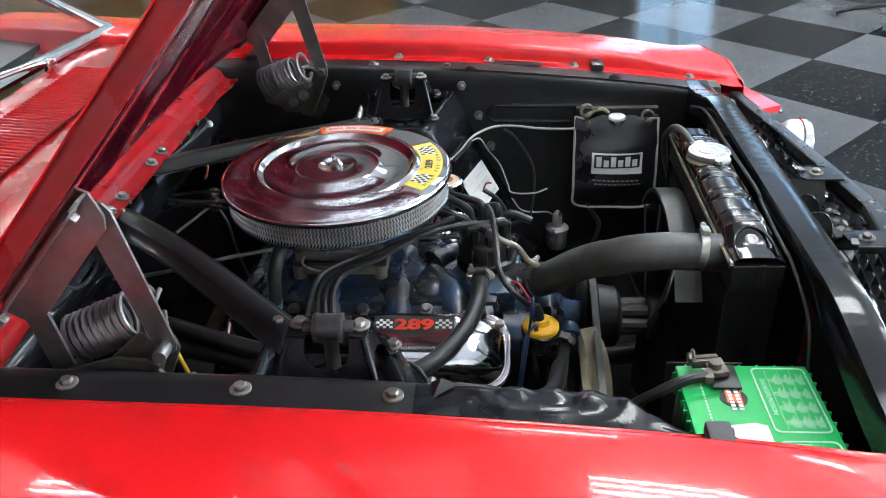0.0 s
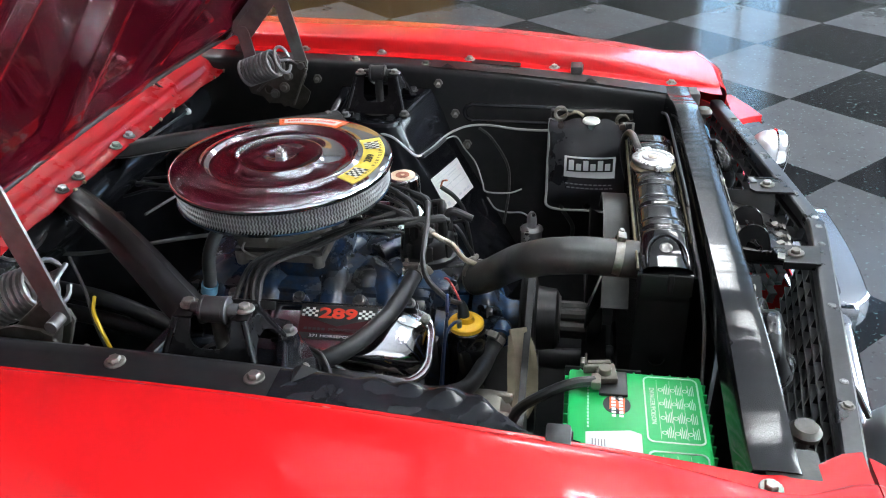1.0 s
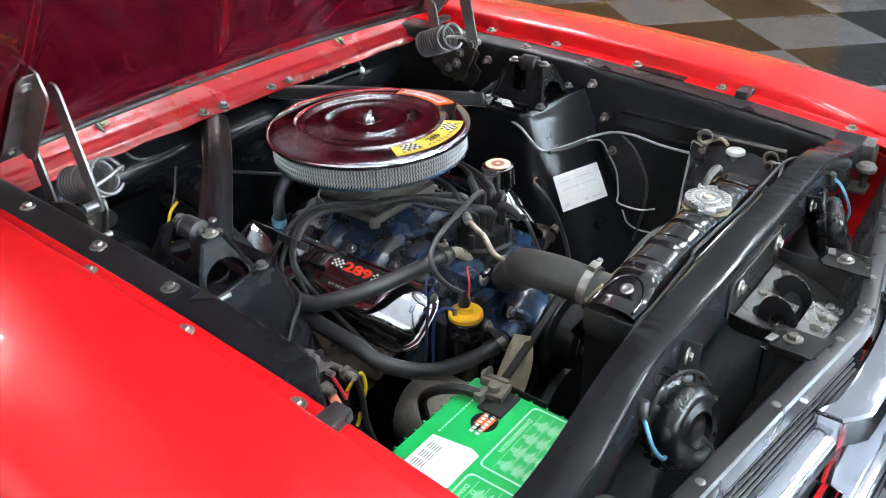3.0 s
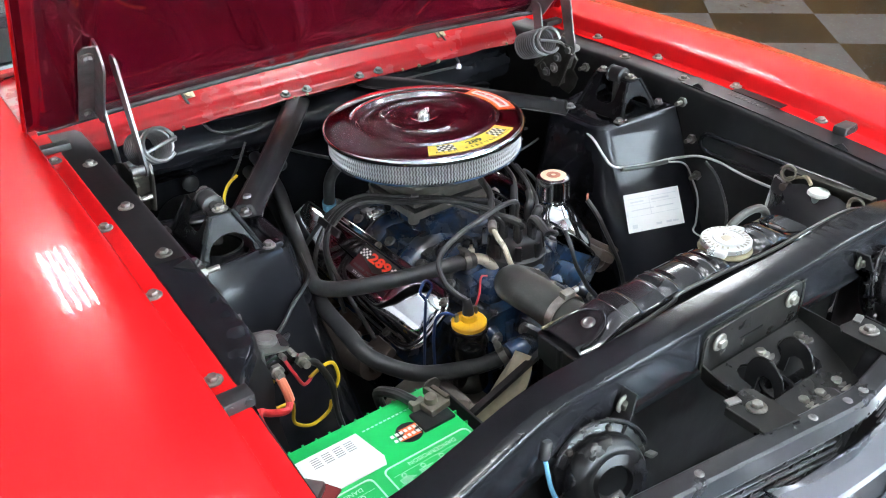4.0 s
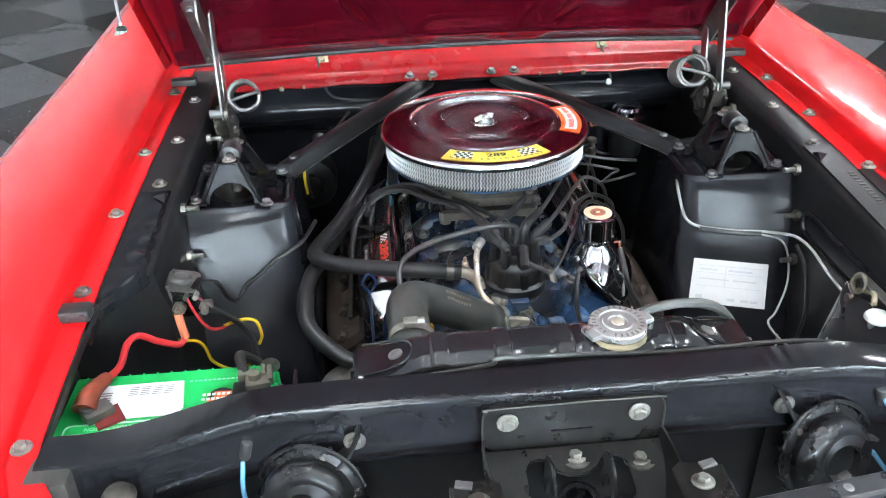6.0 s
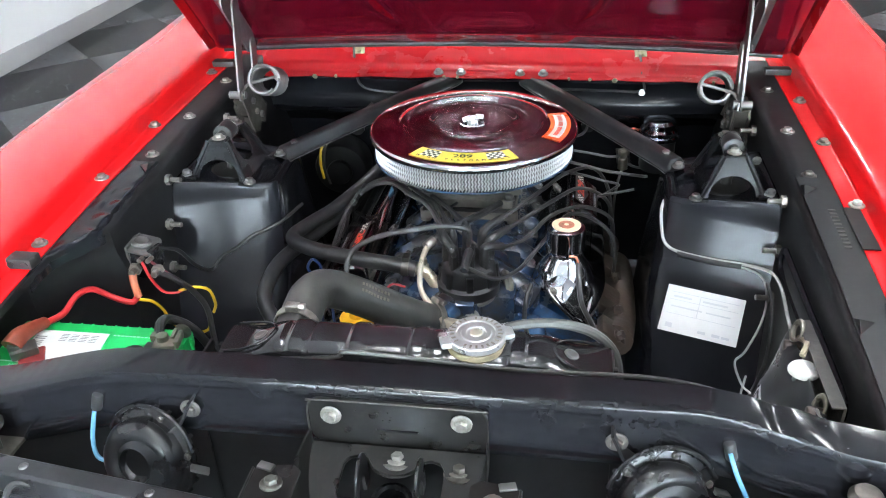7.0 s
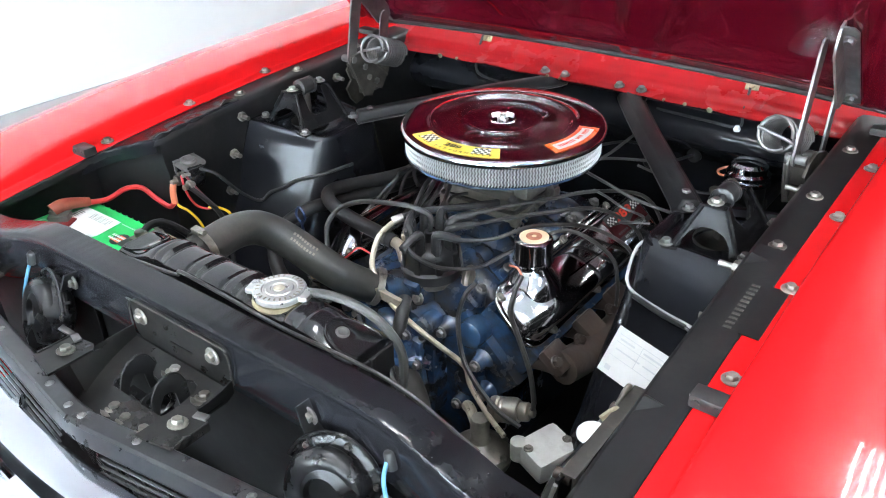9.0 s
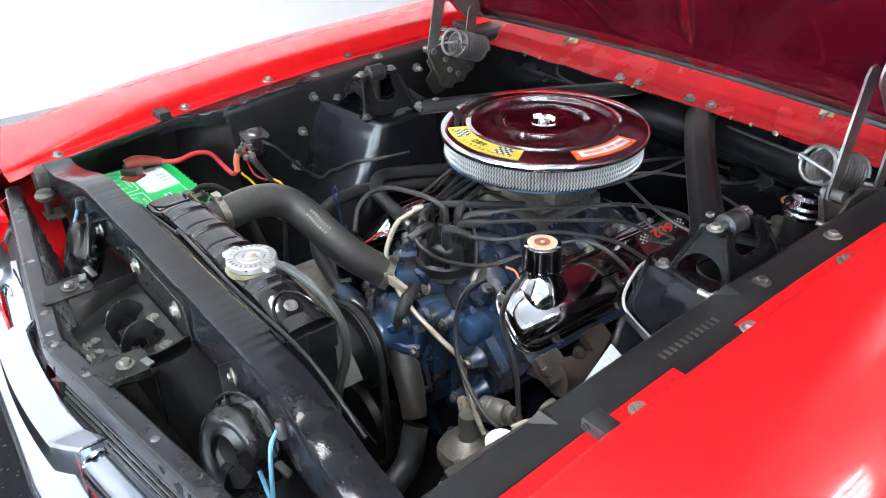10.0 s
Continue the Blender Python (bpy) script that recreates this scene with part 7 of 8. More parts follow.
# fuel line and pump
fl = thing("fuel_line", (0.03, -0.3, 0.60), "bent brass coloured metal fuel line", "fuel line")
part("feed_hose", tube(bm_new(), [(0.060, -0.10, 0.752), (0.025, -0.170, 0.762), (-0.015, -0.222, 0.764), (-0.042, -0.258, 0.757)], 0.0065, 10), M_RUBBER, fl, "black rubber feed hose")
part("ferrule", cyl(bm_new(), (-0.036, -0.250, 0.759), (-0.047, -0.266, 0.7545), 0.0078, n=14, bev=0.001), M_ZINC, fl)
part("pipe", tube(bm_new(), [(-0.042, -0.258, 0.757), (-0.048, -0.280, 0.748), (-0.050, -0.300, 0.738), (-0.049, -0.318, 0.712), (-0.036, -0.334, 0.695), (-0.012, -0.342, 0.674), (0.012, -0.346, 0.652), (0.048, -0.342, 0.626), (0.090, -0.324, 0.588), (0.130, -0.304, 0.549), (0.146, -0.308, 0.516), (0.195, -0.328, 0.492), (0.240, -0.345, 0.480)], 0.0047, 10), M_BRASS, fl)
box(b := bm_new(), (0.004, -0.346, 0.662), (0.050, 0.010, 0.016), (0, 20, 15), bev=0.002)
part("clip", b, M_BRASS, fl, "brass coloured clip")
fp = thing("fuel_pump", (0.18, -0.33, 0.42), "dull metal fuel pump below the fuel line", "fuel pump")
b = bm_new()
lathe(b, [(0, 0.388), (0.050, 0.388), (0.054, 0.394), (0.055, 0.406), (0.051, 0.411), (0.049, 0.417), (0.040, 0.423), (0.028, 0.431), (0.0185, 0.436), (0.0165, 0.442), (0.0165, 0.480), (0.0145, 0.484), (0, 0.484)], (0.185, -0.335, 0), n=32)
part("bowl", b, M_CAST, fp)
for k in range(6):
    bolt(fp, (0.185 + 0.046 * math.cos(k * 1.047), -0.335 + 0.046 * math.sin(k * 1.047), 0.4155), mesh=BOLT_S)
part("arm", tube(bm_new(), [(0.14, -0.31, 0.47), (0.155, -0.32, 0.475), (0.178, -0.332, 0.455)], 0.010, 10), M_BRASS, fp)
part("vacuum_hose", tube(bm_new(), [(0.125, -0.262, 0.690), (0.118, -0.285, 0.672), (0.120, -0.305, 0.630), (0.150, -0.325, 0.570), (0.215, -0.335, 0.520), (0.26, -0.33, 0.50)], 0.0042, 8), M_RUBBER, eng, "thin black hose")
fr = thing("fuel_filter", (0.22, -0.31, 0.48), "short grooved dull metal fuel filter canister", "fuel filter")
FA, FB = V(0.188, -0.308, 0.487), V(0.240, -0.2965, 0.4985)
fx, fy, fz = frame_of(FB - FA)
lathe(b := bm_new(), [(0, 0), (0.017, 0.0), (0.0215, 0.004), (0.0225, 0.010), (0.0212, 0.013), (0.0225, 0.016), (0.0212, 0.020), (0.0225, 0.024), (0.0212, 0.028), (0.0225, 0.032), (0.0225, 0.046), (0.019, 0.053), (0, 0.054)], FA, fz, 24)
part("canister", b, M_CAST, fr)
cyl(b := bm_new(), FB - fz * 0.002, FB + fz * 0.016, 0.0165, n=18, bev=0.004)
cyl(b, FB + fz * 0.015, FB + fz * 0.026, 0.009, n=14, bev=0.003)
part("fitting", b, M_HANG, fr, "pale brass end fitting")
part("hose", tube(bm_new(), [FB + fz * 0.02, FB + V(0.022, 0.004, 0.030), (0.250, -0.288, 0.58), (0.228, -0.285, 0.63), (0.208, -0.282, 0.67), (0.202, -0.265, 0.70), (0.20, -0.24, 0.72)], 0.0045, 8), M_WIRE, fr, "thin dark hose")
part("copper_wire", tube(bm_new(), [(0.20, -0.24, 0.72), (0.195, -0.245, 0.735), (0.185, -0.255, 0.742)], 0.0018, 6), M_ORW, fr, "short copper coloured wire end")
part("pipe", tube(bm_new(), [(0.185, -0.318, 0.470), (0.188, -0.309, 0.484), (0.196, -0.306, 0.489)], 0.006, 8), M_RUST, fr, "brown pipe stub")
wb = thing("steering_box", (0.30, -0.31, 0.43), "pale grey cast casing low beside the engine", "metal casing")
part("casing", box(bm_new(), (0.302, -0.312, 0.453), (0.070, 0.082, 0.046), (3, 4, -20), bev=0.011), M_PALE, wb)
part("neck", lathe(bm_new(), [(0.014, -0.03), (0.014, 0.004), (0.011, 0.006), (0, 0.006)], (0.262, -0.335, 0.470), (0, 0, 1), 16), M_PALE, wb)
for q in ((0.285, -0.342), (0.324, -0.287)):
    bolt(wb, (q[0], q[1], 0.4755), mesh=BOLT_S)

# ---- air cleaner ----
ac = thing("air_cleaner", (0.0, 0.0, 0.80), "round chrome air cleaner with stickers on its lid", "air cleaner")
AX, AY0 = 0.002, -0.002
b = bm_new()
lathe(b, [(0.186, 0.849), (0.1885, 0.8505), (0.1895, 0.854), (0.189, 0.858), (0.1865, 0.8615), (0.182, 0.8635), (0.150, 0.865), (0.1365, 0.8658), (0.1335, 0.869), (0.1300, 0.8698), (0.1265, 0.868), (0.1225, 0.8625), (0.119, 0.861), (0.100, 0.862), (0.0745, 0.865), (0.0720, 0.8675), (0.0690, 0.8682), (0.0660, 0.867), (0.0640, 0.8665), (0.035, 0.869), (0.026, 0.8695), (0.023, 0.867), (0.010, 0.866), (0.0, 0.866)], (AX, AY0, 0), n=96)
lid = part("lid", b, M_LID, ac, "mirror chrome lid with pressed rings", angle=70)
b = bm_new()
cyl(b, (AX, AY0, 0.865), (AX, AY0, 0.873), 0.010, n=16, bev=0.002)
cyl(b, (AX, AY0, 0.871), (AX, AY0, 0.877), 0.0055, n=10)
for q in (-1, 1):
    box(b, (AX + q * 0.011, AY0 + q * 0.006, 0.8745), (0.016, 0.003, 0.009), (0, q * 15, 28), bev=0.0014)
part("wing_nut", b, M_PLATED, lid, "chrome wing nut")
lathe(b := bm_new(), [(0.05, 0.805), (0.150, 0.805), (0.178, 0.8075), (0.1825, 0.8095), (0.1835, 0.8125), (0.181, 0.813)], (AX, AY0, 0), n=72)
part("base_pan", b, M_BLUE, ac, "blue painted base pan")
# pleated element behind a woven guard
b = bm_new()
NP = 150
lo, hi = [], []
for i in range(NP * 2):
    a = math.pi * i / NP
    r = 0.1745 if i % 2 else 0.167
    lo.append(b.verts.new((AX + r * math.cos(a), AY0 + r * math.sin(a), 0.812)))
    hi.append(b.verts.new((AX + r * math.cos(a), AY0 + r * math.sin(a), 0.8505)))
for i in range(NP * 2):
    j = (i + 1) % (NP * 2)
    b.faces.new((lo[i], lo[j], hi[j], hi[i]))
part("filter_paper", b, M_PAPER, ac, "grey pleated filter paper", angle=10)
b = bm_new()
NS = 210
for i in range(NS):
    a0 = 2 * math.pi * i / NS
    prev = None
    for k in range(9):
        a = a0 + 2 * math.pi / NS * (0.20 if k % 2 else -0.20)
        z = 0.8135 + 0.0365 * k / 8
        r = 0.1800
        da = 0.0012 / r
        pq = [b.verts.new((AX + rr * math.cos(a + d), AY0 + rr * math.sin(a + d), z)) for rr, d in ((r - 0.0008, -da), (r + 0.0012, -da * 0.4), (r + 0.0012, da * 0.4), (r - 0.0008, da))]
        if prev:
            for q in range(3):
                b.faces.new((prev[q], prev[q + 1], pq[q + 1], pq[q]))
        prev = pq
part("guard", b, M_GUARD, ac, "fine zigzag wire guard", kind="stuff")


def arc_band(r0, r1, a0, a1, z, n=24):
    b = bm_new()
    rows = []
    for i in range(n + 1):
        a = radians(a0 + (a1 - a0) * i / n)
        rows.append([b.verts.new((AX + r * math.cos(a), AY0 + r * math.sin(a), z + dz)) for r, dz in ((r0, 0), (r1, -0.0012 * (r1 - r0) / 0.035))])
    for q, w in zip(rows, rows[1:]):
        b.faces.new((q[0], w[0], w[1], q[1]))
    return b


yd = part("sticker", arc_band(0.139, 0.1755, -122, -58, 0.86625), M_DECALY, lid, "yellow sticker with a number and chequered flags")
b = bm_new()
for q in (-1, 1):
    for i in range(6):
        for j in range(4):
            a = -90 + q * 20.5 + (i - 2.5) * 1.9
            r = 0.1425 + j * 0.0062 + 0.003
            c = (i + j) % 2
            if c:
                continue
            ra, rb = r - 0.0031, r + 0.0031
            vs = [b.verts.new((AX + rr * math.cos(radians(aa)), AY0 + rr * math.sin(radians(aa)), 0.8666)) for rr, aa in ((ra, a - 0.95), (ra, a + 0.95), (rb, a + 0.95), (rb, a - 0.95))]
            b.faces.new(vs)
part("flag_black", b, M_INK, yd, kind="stuff")
b = bm_new()
for q in (-1, 1):
    a = -90 + q * 20.5
    for i in range(6):
        for j in range(4):
            if (i + j) % 2:
                aa0 = a + (i - 2.5) * 1.9
                r = 0.1425 + j * 0.0062 + 0.003
                vs = [b.verts.new((AX + rr * math.cos(radians(aa)), AY0 + rr * math.sin(radians(aa)), 0.8666)) for rr, aa in ((r - 0.0031, aa0 - 0.95), (r - 0.0031, aa0 + 0.95), (r + 0.0031, aa0 + 0.95), (r + 0.0031, aa0 - 0.95))]
                b.faces.new(vs)
part("flag_white", b, M_WHITE, yd, kind="stuff")
part("number", letters("289", 0.017, M_INK, 0.0001, stretch=1.3, bold=0.0004), None, yd, "black number", m=pose(AX, AY0 - 0.1535, 0.8668))
word = "HIGH PERFORMANCE"
for i, ch in enumerate(word):
    if ch != " ":
        a = -90 + (i - (len(word) - 1) / 2) * 3.55
        part("letter", letters(ch, 0.0095, M_INK, 0.0001), None, yd, m=pose(AX + 0.1690 * math.cos(radians(a)), AY0 + 0.1690 * math.sin(radians(a)), 0.8664, 0, 0, a + 90))
od = part("sticker", arc_band(0.140, 0.176, -26, 20, 0.86625), M_ORANGE, lid, "orange and white curved sticker")
part("white_field", arc_band(0.1475, 0.1685, -22.5, 16.5, 0.8666), M_WHITE, od)
b = bm_new()
for i in range(19):
    a = -19 + i * 1.8
    if i in (8, 13):
        continue
    vs = [b.verts.new((AX + rr * math.cos(radians(aa)), AY0 + rr * math.sin(radians(aa)), 0.8669)) for rr, aa in ((0.154, a - 0.6), (0.154, a + 0.6), (0.162, a + 0.6), (0.162, a - 0.6))]
    b.faces.new(vs)
part("print", b, M_REDINK, od, kind="stuff")

# ---- radiator ----
rad = thing("radiator", (0.0, -0.627, 0.38), "gloss black radiator with a ribbed top tank", "radiator")
b = bm_new()


def tank(i, k):
    """Top tank: flange, walls and a domed, ribbed top with sloped ends."""
    x = TX[int(i)]
    y, z = TP[int(k)]
    ax_ = abs(x)
    e = smooth01((ax_ - 0.150) / 0.055)
    if k not in (0, len(TP) - 1):
        y = y * (1 - 0.05 * smooth01((ax_ - 0.20) / 0.03))
        top = z
        z = top * (1 - 0.62 * e) if top > 0.004 else top
        if top > 0.010:
            for rx in (-0.137, -0.0635, 0.0100, 0.1270):
                z += 0.0026 * (1 - smooth01((abs(x - rx) - 0.0070) / 0.0040)) - 0.0012 * math.exp(-((abs(x - rx) - 0.0140) / 0.003) ** 2)
            # flat dish round the filler neck
            z -= 0.004 * (1 - smooth01((abs(x - 0.077) - 0.030) / 0.008)) * (1 if top > 0.02 else 0.3)
    return x, -0.6265 + y, 0.8185 + z


TX = [-0.232 + 0.464 * i / 232 for i in range(233)]
TP = [(-0.0390, 0.0), (-0.0355, 0.001), (-0.0345, 0.004), (-0.0335, 0.012), (-0.029, 0.019), (-0.020, 0.0245), (-0.008, 0.0265), (0.008, 0.0265), (0.020, 0.0245), (0.029, 0.019), (0.0335, 0.012), (0.0345, 0.004), (0.0355, 0.001), (0.0390, 0.0)]
surf(b, tank, range(233), range(len(TP)))
box(b, (0, -0.6265, 0.815), (0.472, 0.080, 0.006), bev=0.002)
tk = part("top_tank", b, M_GLOSS, rad, "gloss black ribbed top tank", angle=50)
part("header", box(bm_new(), (0, -0.6265, 0.790), (0.462, 0.070, 0.044), bev=0.006), M_CORE, rad, "dull black header under the tank")
for s in (-1, 1):
    lathe(b := bm_new(), [(0.009, 0.0), (0.009, 0.0015), (0.006, 0.0022), (0.004, 0.0012), (0, 0.001)], (s * 0.188, -0.6265, 0.8335 - 0.0015), (s * 0.35, 0, 1), 18)
    part("dimple", b, M_STEEL, tk)
    b = bm_new()
    box(b, (s * 0.236, -0.627, 0.80), (0.006, 0.070, 0.034), bev=0.002)
    box(b, (s * 0.2395, -0.632, 0.805), (0.006, 0.008, 0.03), bev=0.002)
    part("end_strap", b, M_CORE, tk)
b = bm_new()
tube(b, [(-0.228, -0.5872, 0.8195), (-0.1, -0.5868, 0.8198), (0.1, -0.5868, 0.8196), (0.228, -0.5872, 0.8195)], 0.0022, 6)
tube(b, [(-0.15, -0.6664, 0.8195), (0.05, -0.6666, 0.8198), (0.20, -0.6664, 0.8195)], 0.0014, 6)
part("solder_seam", b, M_SEAM, tk, "yellowed solder along the seam")
b = bm_new()
lathe(b, [(0.034, 0.832), (0.032, 0.838), (0.026, 0.843), (0.024, 0.850)], (0.077, -0.6235, 0), n=28)
part("neck", b, M_GLOSS, tk)
part("residue", lathe(bm_new(), [(0.0345, 0.8335), (0.0372, 0.8385), (0.0345, 0.8425), (0.031, 0.8430)], (0.077, -0.6235, 0), n=24), M_SEAM, tk, "yellowed residue round the neck")
for s in (-1, 1):
    part("end_bead", tube(bm_new(), [(s * 0.226, -0.6545, 0.8270), (s * 0.200, -0.6535, 0.8315), (s * 0.178, -0.645, 0.8375), (s * 0.168, -0.6265, 0.8420), (s * 0.178, -0.608, 0.8375), (s * 0.200, -0.5995, 0.8315), (s * 0.226, -0.5985, 0.8270)], 0.0020, 8), M_GLOSS, tk)
b = bm_new()
lathe(b, [(0.0335, 0.8445), (0.0345, 0.8455), (0.0345, 0.8520), (0.0330, 0.8535), (0.0235, 0.8545), (0.0225, 0.8530), (0.0185, 0.8528), (0.0175, 0.8545), (0.0120, 0.8545), (0.0110, 0.8530), (0, 0.8530)], (0.077, -0.6235, 0), n=40)
for q in (-1, 1):
    a = radians(20)
    box(b, (0.077 + q * 0.036 * math.cos(a), -0.6235 + q * 0.036 * math.sin(a), 0.849), (0.016, 0.026, 0.008), (0, 0, 20), bev=0.003)
rc = part("pressure_cap", b, M_PLATED, rad, "bright plated pressure cap with stamped ring")
lathe(b := bm_new(), [(0.0075, 0.8530), (0.0075, 0.8542), (0.005, 0.8552), (0, 0.8552)], (0.077, -0.6235, 0), n=16)
part("rivet", b, M_BRASS, rc)
b = bm_new()
for i in range(26):
    a = radians(i * 360 / 26)
    if i % 9 == 8:
        continue
    box(b, (0.077 + 0.0283 * math.cos(a), -0.6235 + 0.0283 * math.sin(a), 0.85415), (0.0052, 0.0024, 0.0006), (0, 0, math.degrees(a)))
part("stamp", b, M_CAST, rc, "ring of stamped marks", kind="stuff")
part("overflow_hose", tube(bm_new(), [(0.095, -0.608, 0.842), (0.125, -0.600, 0.851), (0.17, -0.594, 0.852), (0.212, -0.588, 0.838), (0.240, -0.583, 0.805), (0.248, -0.588, 0.765), (0.243, -0.60, 0.72), (0.24, -0.61, 0.66)], 0.0062, 10), M_HOSE, rad, "grey overflow hose")
b = bm_new()
box(b, (0, -0.6265, 0.595), (0.44, 0.050, 0.39))
core = part("core", b, M_CORE, rad, "black finned radiator core")
b = bm_new()
for i in range(74):
    box(b, (-0.215 + i * 0.0059, -0.6535, 0.60), (0.0018, 0.006, 0.37))
    box(b, (-0.215 + i * 0.0059, -0.5995, 0.60), (0.0018, 0.006, 0.37))
part("fin", b, M_CORE, core, kind="stuff")
for s in (-1, 1):
    b = bm_new()
    plate(b, [(-0.036, -0.20), (0.036, -0.20), (0.036, 0.185), (0.020, 0.20), (-0.020, 0.20), (-0.036, 0.185)], plane_frame((s * 0.2275, -0.6265, 0.585), (0, s, 0), (0, 0, 1)), 0.003, [ring2(0, 0.08, 0.012, 14), ring2(0, -0.05, 0.012, 14)])
    part("side_plate", b, M_CORE, rad)
part("spout", cyl(bm_new(), (-0.166, -0.60, 0.797), (-0.166, -0.572, 0.801), 0.024, n=20), M_GLOSS, rad)
part("bottom_tank", box(bm_new(), (0, -0.6265, 0.385), (0.46, 0.075, 0.05), bev=0.01), M_GLOSS, rad)

sh = bm_new()
rows = []
for i in range(25):
    a = radians(35 + 110 * i / 24)
    rows.append([sh.verts.new((0.040 + r * math.cos(a), y, 0.565 + r * math.sin(a))) for r, y in ((0.205, -0.546), (0.212, -0.546), (0.212, -0.588), (0.205, -0.588))])
for r0, r1 in zip(rows, rows[1:]):
    for i in range(4):
        sh.faces.new((r0[i], r0[(i + 1) % 4], r1[(i + 1) % 4], r1[i]))
sh.faces.new(rows[0])
sh.faces.new(rows[-1][::-1])
part("fan_shroud", sh, M_HOSE, rad, "dull black fan shroud rim")

# ---- battery ----
bat = thing("battery", (-0.48, -0.583, 0.53), "bright green car battery with printed labels", "battery")
X0, X1, Y0, Y1, ZB = -0.612, -0.350, -0.668, -0.500, 0.735
b = bm_new()
box(b, ((X0 + X1) / 2, (Y0 + Y1) / 2, 0.633), (X1 - X0 - 0.008, Y1 - Y0 - 0.008, 0.186), bev=0.006)
part("case", b, M_PLASTIC, bat, "black battery case")
b = bm_new()
box(b, ((X0 + X1) / 2, (Y0 + Y1) / 2, 0.722), (X1 - X0, Y1 - Y0, 0.026), bev=0.004)
lidb = part("lid", b, M_GREEN, bat, "green plastic lid")
RIB = mesh_of("rib", box(bm_new(), (0, 0, 0), (0.003, 0.006, 0.02), bev=0.001), M_GREEN)
for i in range(14):
    part("rib", RIB, None, lidb, m=pose(X0 + 0.012 + i * 0.0183, Y1 + 0.002, 0.722))
    part("rib", RIB, None, lidb, m=pose(X0 + 0.012 + i * 0.0183, Y0 - 0.002, 0.722))
for i in range(7):
    part("rib", RIB, None, lidb, m=pose(X1 + 0.002, Y0 + 0.015 + i * 0.023, 0.722, 0, 0, 90))


def flat(b, x0, y0, x1, y1, z):
    vs = [b.verts.new(p) for p in ((x0, y0, z), (x1, y0, z), (x1, y1, z), (x0, y1, z))]
    b.faces.new(vs)


# warning label: pale rounded outline, symbols and bars
M_PALEG = paint("pale_green_print", (0.62, 0.82, 0.66), 0.4, var=0.05, bump=0.0)
for lx0, lx1 in ((-0.476, -0.356), (-0.600, -0.490)):
    b = bm_new()
    plate(b, rrect(lx0, -0.662, lx1, -0.594, 0.008), pose(0, 0, ZB + 0.0008), 0.0008, [rrect(lx0 + 0.002, -0.660, lx1 - 0.002, -0.596, 0.007)])
    wl = part("warning_label", b, M_PALEG, lidb, "green warning label with a pale outline")
    b = bm_new()
    w = (lx1 - lx0 - 0.016) / 4
    for i in range(4):
        for j in range(3):
            x, y = lx0 + 0.008 + i * w, -0.6555 + j * 0.0150
            lathe(b, [(0.0022, ZB + 0.0006), (0.0034, ZB + 0.0006)], (x + w * 0.35, y + 0.0105, 0), n=8)
            for q in range(4):
                flat(b, x + 0.001, y + q * 0.0021, x + w * (0.80 - 0.12 * ((i + j + q) % 3)), y + q * 0.0021 + 0.0010, ZB + 0.0006)
    for y in (-0.6425, -0.6275, -0.6115):
        flat(b, lx0 + 0.006, y + 0.0005, lx1 - 0.006, y + 0.0010, ZB + 0.0006)
    part("print", b, M_PALEG, wl, kind="stuff")
    part("lettering", letters("DANGER/POISON", 0.0085, M_PALEG, 0.0001), None, wl, m=pose((lx0 + lx1) / 2 + 0.004, -0.6035, ZB + 0.0009, 0, 0, 180))
# emblem: drawn as plain shapes
b = bm_new()
lathe(b, [(0, ZB + 0.0008), (0.017, ZB + 0.0008), (0.017, ZB)], (-0.415, -0.560, 0), n=24)
em = part("emblem", b, M_INK, lidb, "round black and orange emblem")
b = bm_new()
plate(b, [(-0.020, -0.002), (-0.004, 0.004), (-0.006, 0.012), (0.020, 0.002), (0.004, -0.004), (0.008, -0.014)], pose(-0.415, -0.560, ZB + 0.0013, 0, 0, 20), 0.0004)
part("bolt_shape", b, M_ORANGE, em)
b = bm_new()
for k, y in enumerate((-0.556, -0.565)):
    for i in range(8):
        flat(b, -0.439 + i * 0.0062, y - 0.0026, -0.4345 + i * 0.0062, y + 0.0026, ZB + 0.0016)
part("print", b, M_WHITE, em, kind="stuff")
b = bm_new()
for i in range(16):
    flat(b, -0.46 + i * 0.006, -0.526, -0.456 + i * 0.006, -0.5235, ZB + 0.0006)
part("print", b, M_PALEG, lidb, kind="stuff")
b = bm_new()
plate(b, [(-0.575, -0.588), (-0.465, -0.588), (-0.460, -0.575), (-0.468, -0.522), (-0.575, -0.522)], pose(0, 0, ZB + 0.0008), 0.0008)
wl = part("paper_label", b, M_WHITE, lidb, "white paper label with print")
b = bm_new()
for i in range(9):
    flat(b, -0.572, -0.575 + i * 0.0045, -0.556, -0.5735 + i * 0.0045 + (0.001 if i % 3 else 0), ZB + 0.0011)
for i in range(5):
    for j in range(4):
        flat(b, -0.535 + j * 0.015, -0.545 + i * 0.0036, -0.524 + j * 0.015, -0.5436 + i * 0.0036, ZB + 0.0011)
part("print", b, M_GREYINK, wl, kind="stuff")
part("lettering", letters("5", 0.022, M_REDINK, 0.0001), None, wl, "red number", m=pose(-0.545, -0.572, ZB + 0.0011, 0, 0, 180))
